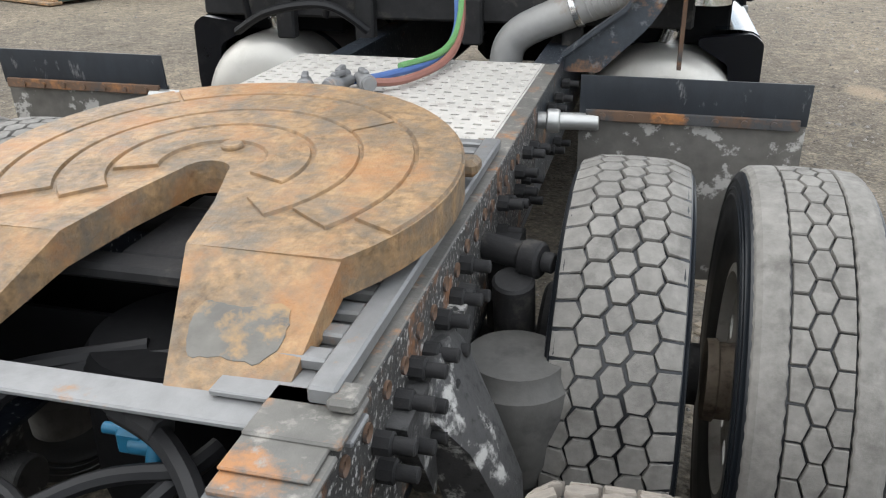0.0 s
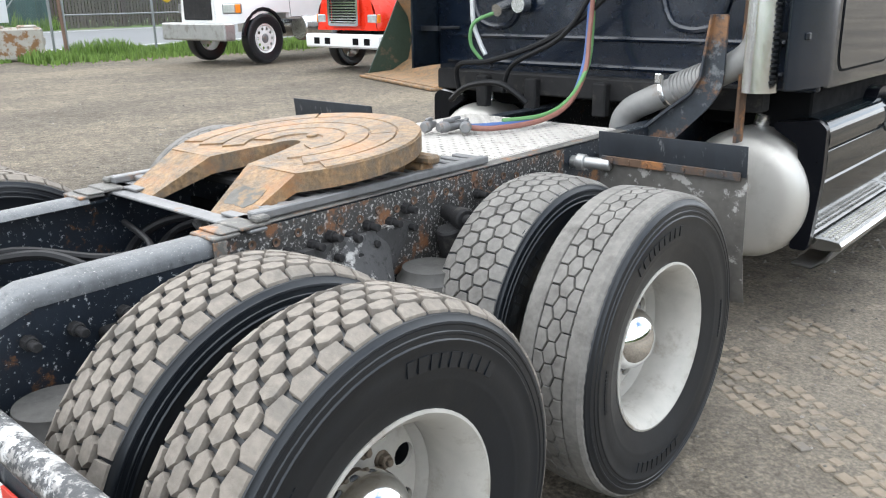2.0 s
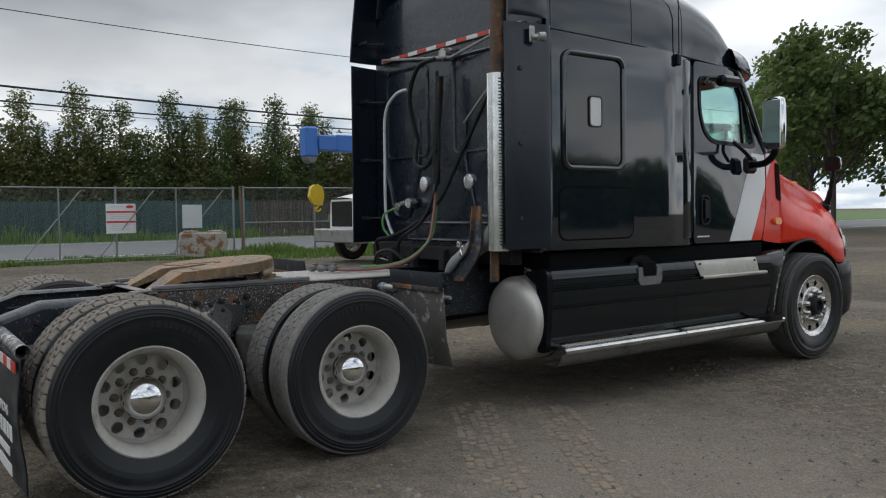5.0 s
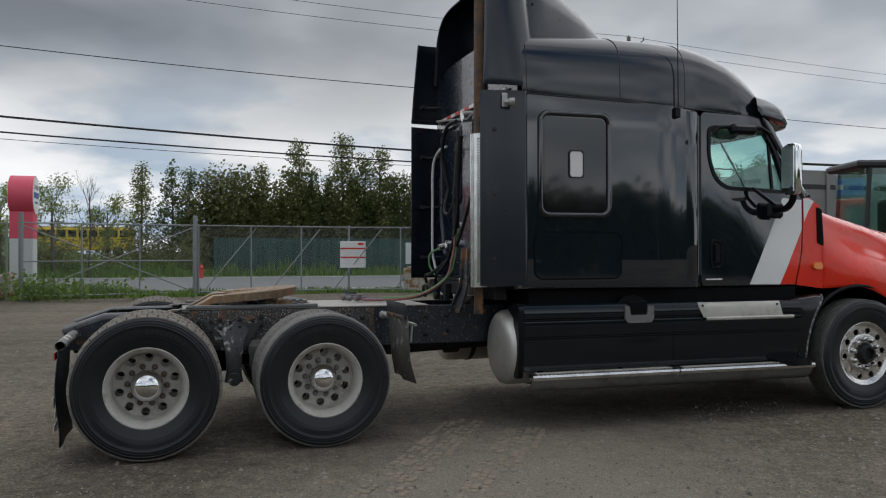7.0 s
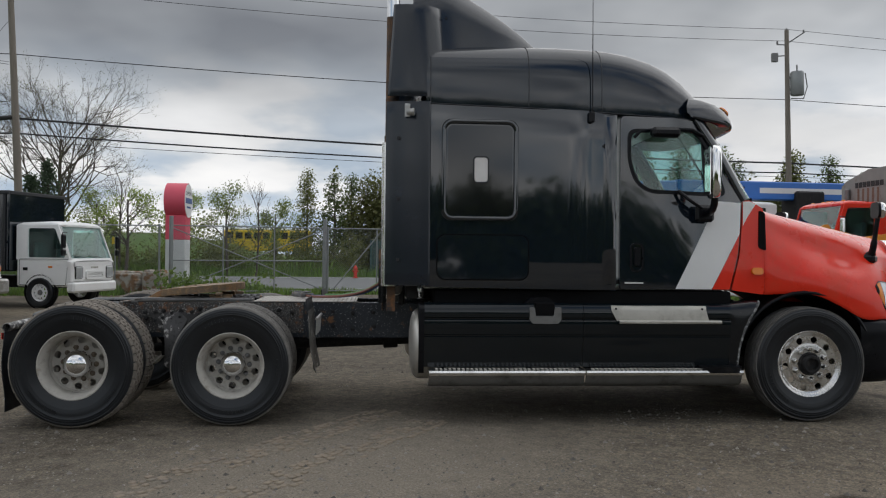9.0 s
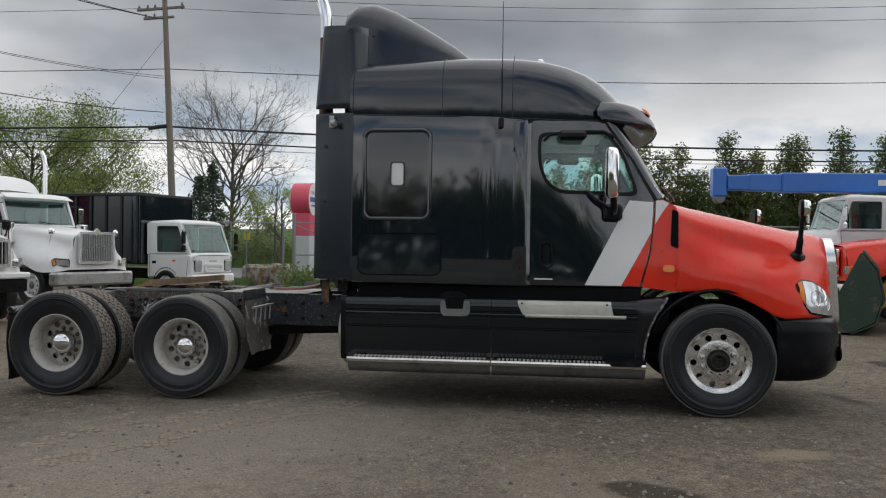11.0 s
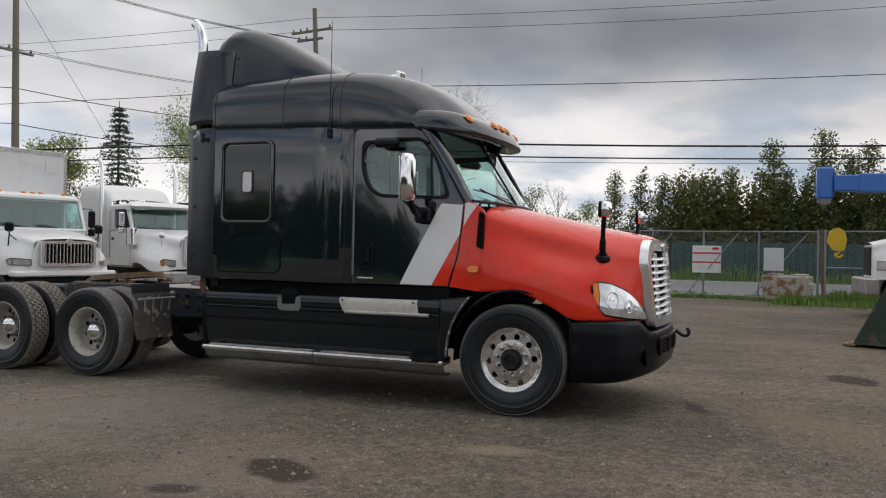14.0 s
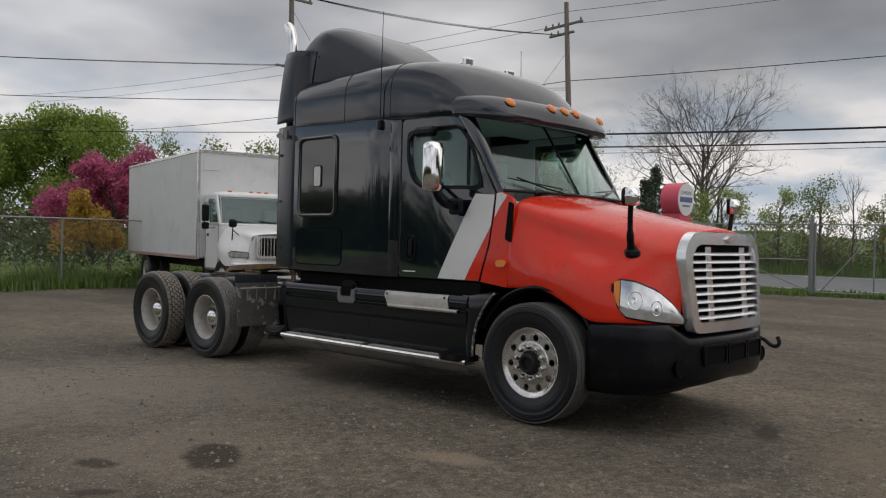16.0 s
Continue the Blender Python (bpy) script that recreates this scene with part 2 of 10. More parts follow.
M["rust"] = surf("rust", (0.235, 0.148, 0.074), 0.55, var=0.85, scale=55, alt=(0.135, 0.112, 0.086), alt_pos=(0.44, 0.68), alt_scale=16, alt2=(0.310, 0.140, 0.048), alt2_pos=(0.50, 0.72), alt2_scale=7, bump=1.0, bscale=75)
M["nut_dusty"] = surf("nut_dusty", (0.17, 0.135, 0.10), 0.7, 0.2, var=0.3, alt=(0.07, 0.05, 0.035), alt_pos=(0.5, 0.65), alt_scale=20, bump=0.2)
M["bag_dusty"] = surf("bag_dusty", (0.080, 0.077, 0.072), 0.8, var=0.3, alt=(0.045, 0.043, 0.042), alt_pos=(0.52, 0.68), alt_scale=9, bump=0.25)
M["rust_dark"] = surf("rust_dark", (0.11, 0.065, 0.04), 0.8, var=0.3, scale=18, alt=(0.30, 0.13, 0.045), alt_pos=(0.52, 0.63), alt_scale=9, alt2=(0.05, 0.05, 0.052), alt2_pos=(0.5, 0.6), alt2_scale=5, bump=0.4)
M["frame_black"] = surf("frame_black", (0.040, 0.038, 0.036), 0.62, var=0.45, alt=(0.40, 0.39, 0.37), alt_pos=(0.545, 0.61), alt_scale=80, alt2=(0.19, 0.085, 0.036), alt2_pos=(0.53, 0.62), alt2_scale=7, bump=0.6, bscale=70)
M["peeling"] = surf("peeling", (0.045, 0.044, 0.044), 0.6, var=0.35, alt=(0.40, 0.39, 0.37), alt_pos=(0.56, 0.63), alt_scale=11, alt2=(0.02, 0.02, 0.02), alt2_pos=(0.55, 0.62), alt2_scale=30, bump=0.5, bscale=60)
M["frame_navy"] = surf("frame_navy", (0.012, 0.017, 0.025), 0.42, var=0.35, alt=(0.36, 0.37, 0.37), alt_pos=(0.595, 0.64), alt_scale=60, alt2=(0.19, 0.085, 0.03), alt2_pos=(0.60, 0.67), alt2_scale=6, bump=0.4, bscale=60)
M["peeled_navy"] = surf("peeled_navy", (0.030, 0.036, 0.044), 0.6, var=0.3, alt=(0.24, 0.125, 0.06), alt_pos=(0.50, 0.60), alt_scale=5, alt2=(0.16, 0.17, 0.175), alt2_pos=(0.56, 0.66), alt2_scale=14, bump=0.4)
M["frame_speckle"] = surf("frame_speckle", (0.12, 0.125, 0.13), 0.55, var=0.3, alt=(0.05, 0.055, 0.06), alt_pos=(0.54, 0.68), alt_scale=18, alt2=(0.36, 0.36, 0.345), alt2_pos=(0.585, 0.68), alt2_scale=130, bump=0.4)
M["frame_top"] = surf("frame_top", (0.115, 0.11, 0.10), 0.6, var=0.3, alt=(0.32, 0.15, 0.06), alt_pos=(0.54, 0.65), alt_scale=8, alt2=(0.24, 0.225, 0.20), alt2_pos=(0.55, 0.66), alt2_scale=26, bump=0.4)
M["tube_scraped"] = surf("tube_scraped", (0.035, 0.037, 0.04), 0.5, var=0.3, alt=(0.50, 0.50, 0.49), alt_pos=(0.52, 0.57), alt_scale=22, alt2=(0.25, 0.24, 0.23), alt2_pos=(0.50, 0.60), alt2_scale=60, bump=0.3)
M["steel_grey"] = surf("steel_grey", (0.20, 0.20, 0.20), 0.55, 0.4, var=0.25, alt=(0.30, 0.17, 0.09), alt_pos=(0.60, 0.72), alt_scale=12, bump=0.25)
M["worn_steel"] = surf("worn_steel", (0.115, 0.108, 0.096), 0.55, 0.3, var=0.35, alt=(0.28, 0.18, 0.09), alt_pos=(0.50, 0.62), alt_scale=14, bump=0.25)
M["grimy"] = surf("grimy", (0.020, 0.0195, 0.020), 0.7, spec=0.25, var=0.35, alt=(0.075, 0.068, 0.06), alt_pos=(0.57, 0.74), alt_scale=12, bump=0.4)
M["rubber"] = surf("rubber", (0.0075, 0.0095, 0.0125), 0.36, spec=0.5, var=0.2, scale=20, alt=(0.026, 0.026, 0.026), alt_pos=(0.58, 0.82), alt_scale=6, bump=0.08)
M["rubber_dusty"] = surf("rubber_dusty", (0.10, 0.095, 0.088), 0.8, var=0.2, scale=16, alt=(0.05, 0.05, 0.05), alt_pos=(0.52, 0.7), alt_scale=7, bump=0.2)
M["tread_tan"] = surf("tread_tan", (0.205, 0.180, 0.152), 0.9, var=0.38, scale=45, alt=(0.14, 0.127, 0.11), alt_pos=(0.5, 0.66), alt_scale=10, bump=0.35, bscale=160)
M["tread_grey"] = surf("tread_grey", (0.175, 0.166, 0.152), 0.9, var=0.38, scale=45, alt=(0.115, 0.108, 0.098), alt_pos=(0.52, 0.68), alt_scale=10, bump=0.3, bscale=160)
M["plastic_black"] = surf("plastic_black", (0.0035, 0.004, 0.006), 0.30, spec=0.22, var=0.2, bump=0.08, bscale=220, alt=(0.02, 0.02, 0.02), alt_pos=(0.58, 0.8), alt_scale=5)
M["flap_rubber"] = surf("flap_rubber", (0.020, 0.024, 0.030), 0.5, var=0.3, alt=(0.20, 0.20, 0.20), alt_pos=(0.60, 0.70), alt_scale=16, bump=0.2, stretch=(1, 1, 0.4))
M["flap_peeled"] = surf("flap_peeled", (0.15, 0.142, 0.13), 0.5, 0.4, var=0.3, alt=(0.50, 0.485, 0.46), alt_pos=(0.56, 0.59), alt_scale=6, alt2=(0.28, 0.14, 0.07), alt2_pos=(0.66, 0.72), bump=0.2)
M["bracket_alu"] = surf("bracket_alu", (0.42, 0.42, 0.41), 0.42, 0.7, var=0.12, alt=(0.3, 0.29, 0.27), alt_scale=4, bump=0.05)
M["amber"] = surf("amber", (0.80, 0.22, 0.01), 0.2, coat=0.5, var=0.05, bump=0.05)
M["lens_clear"] = surf("lens_clear", (0.66, 0.68, 0.69), 0.12, 0.6, var=0.4, scale=14, coat=1.0, bump=0.1, bscale=30)
# near-black for dark parts, and for shade in openings and under the cab
M["dark_parts_shade"] = surf("dark_parts_shade", (0.007, 0.007, 0.0075), 0.85, spec=0.08, var=0.2, bump=0.1)
M["interior"] = surf("interior", (0.68, 0.70, 0.69), 0.8, var=0.15, bump=0.1)
M["cab_dark"] = surf("cab_dark", (0.10, 0.105, 0.11), 0.8, var=0.15, bump=0.1)
M["seat_grey"] = surf("seat_grey", (0.38, 0.39, 0.40), 0.9, var=0.15, bump=0.2)
M["glass_dark"] = glass_mat("glass_dark", (0.70, 0.85, 0.83))
M["glass_tint"] = glass_mat("glass_tint", (0.80, 0.93, 0.90))
M["glass_black"] = surf("glass_black", (0.006, 0.007, 0.009), 0.07, coat=0.8, var=0.2, bump=0.0)
M["refl_white"] = surf("refl_white", (0.72, 0.70, 0.68), 0.4, var=0.06, bump=0.05)
M["refl_red"] = surf("refl_red", (0.55, 0.04, 0.025), 0.4, var=0.1, bump=0.05)
M["letter_white"] = surf("letter_white", (0.75, 0.75, 0.74), 0.6, var=0.05, bump=0)
M["hose_black"] = surf("hose_black", (0.011, 0.011, 0.012), 0.5, spec=0.25, var=0.2, bump=0.1)
M["hose_red"] = surf("hose_red", (0.25, 0.11, 0.085), 0.55, var=0.15, bump=0.05)
M["hose_blue"] = surf("hose_blue", (0.06, 0.12, 0.30), 0.5, var=0.15, bump=0.05)
M["hose_green"] = surf("hose_green", (0.12, 0.28, 0.10), 0.5, var=0.15, bump=0.05)
M["valve_blue"] = surf("valve_blue", (0.015, 0.12, 0.21), 0.45, var=0.2, bump=0.1)
M["pipe_grey"] = surf("pipe_grey", (0.30, 0.295, 0.285), 0.6, 0.25, var=0.12, alt=(0.22, 0.15, 0.10), alt_pos=(0.6, 0.75), alt_scale=5, bump=0.1)
M["pipe_white"] = surf("pipe_white", (0.62, 0.62, 0.62), 0.4, 0.2, var=0.05, bump=0.02)
M["blue_paint"] = surf("blue_paint", (0.025, 0.15, 0.52), 0.4, coat=0.2, var=0.08, scale=3, bump=0.03)
M["yellow_paint"] = surf("yellow_paint", (0.66, 0.46, 0.02), 0.45, var=0.1, alt=(0.2, 0.15, 0.05), alt_pos=(0.62, 0.72), bump=0.1)
M["orange_paint"] = surf("orange_paint", (0.72, 0.27, 0.02), 0.45, var=0.1, alt=(0.3, 0.13, 0.04), alt_pos=(0.6, 0.72), bump=0.1)
M["pink_sign"] = surf("pink_sign", (0.70, 0.09, 0.14), 0.5, var=0.06, scale=2, bump=0.03)
M["sign_grey"] = surf("sign_grey", (0.60, 0.62, 0.62), 0.6, var=0.08, scale=2, bump=0.05)
M["body_grey"] = surf("body_grey", (0.235, 0.245, 0.235), 0.6, 0.1, var=0.15, scale=3, alt=(0.17, 0.14, 0.11), alt_pos=(0.58, 0.72), alt_scale=2.5, bump=0.1)
M["galv"] = surf("galv", (0.26, 0.275, 0.275), 0.5, 0.5, var=0.12, bump=0.05)
M["rusty_post"] = surf("rusty_post", (0.16, 0.10, 0.07), 0.8, var=0.25, bump=0.2)
M["wood_pole"] = surf("wood_pole", (0.20, 0.175, 0.145), 0.85, var=0.2, scale=9, bump=0.4, bscale=40, stretch=(1, 1, 0.08))
M["wood_fence"] = surf("wood_fence", (0.085, 0.070, 0.060), 0.9, var=0.3, scale=6, bump=0.3, stretch=(1, 1, 0.15), rand=0.3)
M["green_fence"] = surf("green_fence", (0.035, 0.075, 0.070), 0.85, var=0.25, scale=4, bump=0.2, rand=0.2)
M["wire"] = surf("wire", (0.015, 0.015, 0.016), 0.6, var=0.1, bump=0)
M["concrete"] = surf("concrete", (0.40, 0.37, 0.32), 0.9, var=0.15, scale=5, alt=(0.24, 0.13, 0.06), alt_pos=(0.49, 0.56), alt_scale=3.2, bump=0.4, bscale=40)
M["bark"] = surf("bark", (0.085, 0.070, 0.058), 0.95, var=0.3, scale=12, bump=0.5, bscale=30, stretch=(1, 1, 0.25))
M["bucket_green"] = surf("bucket_green", (0.022, 0.045, 0.032), 0.5, var=0.25, alt=(0.12, 0.09, 0.06), alt_pos=(0.56, 0.66), alt_scale=3, bump=0.2)
M["leaf_dark"] = leaf_mat("leaf_dark", (0.095, 0.135, 0.038))
M["leaf_hedge"] = leaf_mat("leaf_hedge", (0.135, 0.142, 0.046))
M["leaf_mid"] = leaf_mat("leaf_mid", (0.135, 0.20, 0.048))
M["leaf_olive"] = leaf_mat("leaf_olive", (0.15, 0.165, 0.05))
M["leaf_spring"] = leaf_mat("leaf_spring", (0.20, 0.25, 0.07))
M["leaf_fresh"] = leaf_mat("leaf_fresh", (0.24, 0.32, 0.065))
M["leaf_pink"] = leaf_mat("leaf_pink", (0.48, 0.11, 0.22))
M["leaf_gold"] = leaf_mat("leaf_gold", (0.42, 0.27, 0.04))
M["leaf_spruce"] = leaf_mat("leaf_spruce", (0.065, 0.098, 0.055))
M["grass"] = leaf_mat("grass", (0.15, 0.235, 0.055))
M["asphalt"] = surf("asphalt", (0.155, 0.16, 0.165), 0.85, var=0.12, scale=1.5, bump=0.2, bscale=80)
M["stone"] = surf("stone", (0.165, 0.152, 0.134), 0.9, var=0.25, bump=0.2, island=0.6)
M["field"] = surf("field", (0.085, 0.15, 0.035), 0.95, var=0.35, scale=0.8, alt=(0.12, 0.14, 0.05), alt_scale=0.3, bump=0.5, bscale=6, depth=0.05)


def gravel_mat():
    m = bpy.data.materials.new("gravel_yard")
    m.use_nodes = True
    n, l = m.node_tree.nodes, m.node_tree.links
    b = n["Principled BSDF"]
    b.inputs["Roughness"].default_value = 0.92
    b.inputs["Specular IOR Level"].default_value = 0.25
    co = n.new("ShaderNodeTexCoord")

    def nz(s, d=6.0, r=0.6, st=(1, 1, 1)):
        mp = n.new("ShaderNodeMapping")
        mp.inputs["Scale"].default_value = st
        mp.inputs["Rotation"].default_value = (0, 0, 0.5)
        l.new(co.outputs["Object"], mp.inputs[0])
        t = n.new("ShaderNodeTexNoise")
        t.inputs["Scale"].default_value, t.inputs["Detail"].default_value, t.inputs["Roughness"].default_value = s, d, r
        l.new(mp.outputs[0], t.inputs["Vector"])
        return t.outputs["Fac"]

    def ramp(f, stops):
        rp = n.new("ShaderNodeValToRGB")
        el = rp.color_ramp.elements
        while len(el) < len(stops):
            el.new(0.5)
        for e, (p, c) in zip(el, stops):
            e.position, e.color = p, (*c, 1)
        l.new(f, rp.inputs[0])
        return rp.outputs[0]

    def mix(f, a, c, mode="MIX"):
        t = n.new("ShaderNodeMix")
        t.data_type, t.blend_type = "RGBA", mode
        if isinstance(f, float):
            t.inputs[0].default_value = f
        else:
            l.new(f, t.inputs[0])
        l.new(a, t.inputs[6])
        l.new(c, t.inputs[7])
        return t.outputs[2]

    broad = ramp(nz(0.28, 4, 0.55, (1, 0.5, 1)), [(0.36, (0.068, 0.058, 0.045)), (0.5, (0.140, 0.120, 0.093)), (0.64, (0.238, 0.198, 0.145))])
    mid = ramp(nz(2.2, 6, 0.65), [(0.3, (0.086, 0.074, 0.058)), (0.55, (0.146, 0.126, 0.099)), (0.75, (0.225, 0.191, 0.146))])
    col = mix(0.5, broad, mid)
    fine = ramp(nz(58, 4, 0.75), [(0.30, (0.40, 0.40, 0.40)), (0.5, (0.95, 0.95, 0.95)), (0.70, (1.75, 1.72, 1.66))])
    col = mix(0.95, col, fine, "MULTIPLY")
    col = mix(0.8, col, ramp(nz(9, 5, 0.7), [(0.34, (0.62, 0.61, 0.60)), (0.5, (1.0, 1.0, 1.0)), (0.68, (1.34, 1.32, 1.28))]), "MULTIPLY")
    vo = n.new("ShaderNodeTexVoronoi")
    vo.inputs["Scale"].default_value = 38
    l.new(co.outputs["Object"], vo.inputs["Vector"])
    peb = ramp(vo.outputs["Distance"], [(0.0, (1.25, 1.22, 1.18)), (0.35, (1.0, 1.0, 1.0)), (0.7, (0.7, 0.7, 0.7))])
    col = mix(0.6, col, peb, "MULTIPLY")
    v2 = n.new("ShaderNodeTexVoronoi")
    v2.inputs["Scale"].default_value = 24
    l.new(co.outputs["Object"], v2.inputs["Vector"])
    sp = n.new("ShaderNodeSeparateXYZ")
    l.new(v2.outputs["Color"], sp.inputs[0])
    col = mix(0.65, col, ramp(sp.outputs[0], [(0.0, (0.62, 0.62, 0.63)), (0.25, (0.95, 0.95, 0.95)), (0.8, (1.05, 1.05, 1.05)), (0.95, (1.4, 1.38, 1.34))]), "MULTIPLY")
    # damp mud hollows and dried sandy stains, each with a ragged edge
    wob = nz(3.5, 6, 0.65)
    for x, y, rx, ry, rot, soft, tone in ((3.9, 4.6, 0.9, 0.7, 0.4, 0.9, (0.19, 0.16, 0.125)), (2.9, 1.7, 2.4, 1.5, -0.55, 1.1, (0.25, 0.22, 0.18)), (0.6, 8.8, 1.2, 0.5, 0.5, 0.9, (0.18, 0.145, 0.10)), (-1.0, 11.0, 3.0, 0.5, 0.3, 1.0, (0.20, 0.18, 0.15)),
                                          (2.50, 6.24, 0.15, 0.28, 0.2, 0.6, (0.24, 0.19, 0.135)), (3.75, 5.06, 0.20, 0.40, -0.45, 0.35, (0.035, 0.026, 0.018)), (4.46, 4.70, 0.10, 0.17, 0.3, 0.5, (0.045, 0.034, 0.025)), (4.75, 5.35, 0.06, 0.14, 0.9, 0.5, (0.05, 0.038, 0.028)),
                                          (-3.14, 9.17, 0.45, 0.30, 0.2, 0.35, (0.028, 0.022, 0.018)), (-0.17, 7.53, 0.35, 0.10, 0.4, 0.6, (0.05, 0.042, 0.035))):
        mp = n.new("ShaderNodeMapping")
        mp.vector_type = "TEXTURE"
        mp.inputs["Location"].default_value = (x, y, 0)
        mp.inputs["Rotation"].default_value = (0, 0, rot)
        mp.inputs["Scale"].default_value = (rx, ry, 1)
        l.new(co.outputs["Object"], mp.inputs[0])
        ln = n.new("ShaderNodeVectorMath")
        ln.operation = "LENGTH"
        l.new(mp.outputs[0], ln.inputs[0])
        ad = n.new("ShaderNodeMath")
        ad.operation = "MULTIPLY_ADD"
        l.new(wob, ad.inputs[0])
        ad.inputs[1].default_value = 1.5
        l.new(ln.outputs["Value"], ad.inputs[2])
        mr = n.new("ShaderNodeMapRange")
        mr.inputs[1].default_value, mr.inputs[2].default_value = 1.75 + soft * 0.5, 1.75 - soft * 0.5
        mr.inputs[3].default_value, mr.inputs[4].default_value = 0.0, 0.85 if soft < 0.8 else 0.6
        l.new(ad.outputs[0], mr.inputs[0])
        tn = n.new("ShaderNodeRGB")
        tn.outputs[0].default_value = (*tone, 1)
        shade = mix(0.55, tn.outputs[0], fine, "MULTIPLY")
        col = mix(mr.outputs[0], col, shade)
    l.new(col, b.inputs["Base Color"])
    b1 = n.new("ShaderNodeBump")
    b1.inputs["Strength"].default_value, b1.inputs["Distance"].default_value = 0.6, 0.012
    l.new(vo.outputs["Distance"], b1.inputs["Height"])
    b1.invert = True
    b2 = n.new("ShaderNodeBump")
    b2.inputs["Strength"].default_value, b2.inputs["Distance"].default_value = 0.5, 0.05
    l.new(nz(5, 7, 0.65), b2.inputs["Height"])
    l.new(b1.outputs[0], b2.inputs["Normal"])
    l.new(b2.outputs[0], b.inputs["Normal"])
    return m


M["gravel"] = gravel_mat()


# ---- mesh helpers ----
class Geo:
    """Collects vertices and faces of one mesh."""

    def __init__(self):
        self.v, self.f, self.m = [], [], Matrix()

    def add(self, verts, faces):
        k = len(self.v)
        self.v += [tuple(self.m @ Vector(p)) for p in verts]
        self.f += [tuple(i + k for i in q) for q in faces]
        return self

    def box(self, x0, x1, y0, y1, z0, z1, b=0.004):
        x0, x1, y0, y1, z0, z1 = min(x0, x1), max(x0, x1), min(y0, y1), max(y0, y1), min(z0, z1), max(z0, z1)
        b = min(b, 0.45 * (x1 - x0), 0.45 * (y1 - y0), 0.45 * (z1 - z0))
        vs, ix = [], {}
        for i in (0, 1):
            for j in (0, 1):
                for k in (0, 1):
                    c = ((x0, x1)[i], (y0, y1)[j], (z0, z1)[k])
                    s = (1 - 2 * i, 1 - 2 * j, 1 - 2 * k)
                    for a in range(3):
                        ix[i, j, k, a] = len(vs)
                        vs.append(tuple(c[q] + (0 if q == a else s[q] * b) for q in range(3)))
        fs = []
        for a in range(3):
            p, q = (a + 1) % 3, (a + 2) % 3
            for s in (0, 1):
                loop = []
                for u, w in ((0, 0), (1, 0), (1, 1), (0, 1)):
                    key = [0, 0, 0]
                    key[a], key[p], key[q] = s, u, w
                    loop.append(ix[(*key, a)])
                fs.append(tuple(loop) if s else tuple(reversed(loop)))
            for u in (0, 1):
                for w in (0, 1):
                    k0, k1 = [0, 0, 0], [0, 0, 0]
                    k0[p] = k1[p] = u
                    k0[q] = k1[q] = w
                    k1[a] = 1
                    fs.append((ix[(*k0, p)], ix[(*k1, p)], ix[(*k1, q)], ix[(*k0, q)]))
        for i in (0, 1):
            for j in (0, 1):
                for k in (0, 1):
                    fs.append(tuple(ix[i, j, k, a] for a in range(3)))
        return self.add(vs, fs)

    def sweep(self, pts, r, n=8, caps=True, up=None):
        pts = [Vector(p) for p in pts]
        rs = r if isinstance(r, (list, tuple)) else [r] * len(pts)
        vs, fs, side = [], [], None
        for i, p in enumerate(pts):
            t = (pts[min(i + 1, len(pts) - 1)] - pts[max(i - 1, 0)]).normalized()
            if side is None:
                side = t.orthogonal().normalized()
            side = (side - t * side.dot(t)).normalized()
            up2 = t.cross(side)
            for k in range(n):
                a = 2 * math.pi * k / n
                vs.append(p + (side * math.cos(a) + up2 * math.sin(a)) * rs[i])
        for i in range(len(pts) - 1):
            for k in range(n):
                k2 = (k + 1) % n
                fs.append((i * n + k, i * n + k2, (i + 1) * n + k2, (i + 1) * n + k))
        if caps:
            fs.append(tuple(reversed(range(n))))
            fs.append(tuple(range((len(pts) - 1) * n, len(pts) * n)))
        return self.add(vs, fs)

    def cyl(self, p0, p1, r, r1=None, n=16, b=0.0):
        p0, p1 = Vector(p0), Vector(p1)
        r1 = r if r1 is None else r1
        if b:
            d = (p1 - p0).normalized()
            return self.sweep([p0, p0 + d * b, p1 - d * b, p1], [max(r - b, 1e-4), r, r1, max(r1 - b, 1e-4)], n)
        return self.sweep([p0, p1], [r, r1], n)

    def lathe(self, prof, axis="x", c=(0, 0, 0), n=48, closed=False, arc=None):
        """prof: (radius, along) pairs."""
        vs, fs = [], []
        m = len(prof)
        for k in range(n):
            a = 2 * math.pi * k / n
            ca, sa = math.cos(a), math.sin(a)
            for r, h in prof:
                p = {"x": (h, r * ca, r * sa), "y": (r * ca, h, r * sa), "z": (r * ca, r * sa, h)}[axis]
                vs.append((p[0] + c[0], p[1] + c[1], p[2] + c[2]))
        for k in range(n):
            k2 = (k + 1) % n
            for j in range(m if closed else m - 1):
                j2 = (j + 1) % m
                fs.append((k * m + j, k2 * m + j, k2 * m + j2, k * m + j2))
        return self.add(vs, fs)

    def prism(self, poly, ax, d0, d1):
        """A flat outline pushed from d0 to d1 along the axis ax; the outline's two numbers are the other axes in order."""
        def at(p, d):
            return {"x": (d, p[0], p[1]), "y": (p[0], d, p[1]), "z": (p[0], p[1], d)}[ax]
        n = len(poly)
        fs = [tuple(range(n)), tuple(reversed(range(n, 2 * n)))] + [(i, i + n, (i + 1) % n + n, (i + 1) % n) for i in range(n)]
        return self.add([at(p, d0) for p in poly] + [at(p, d1) for p in poly], fs)

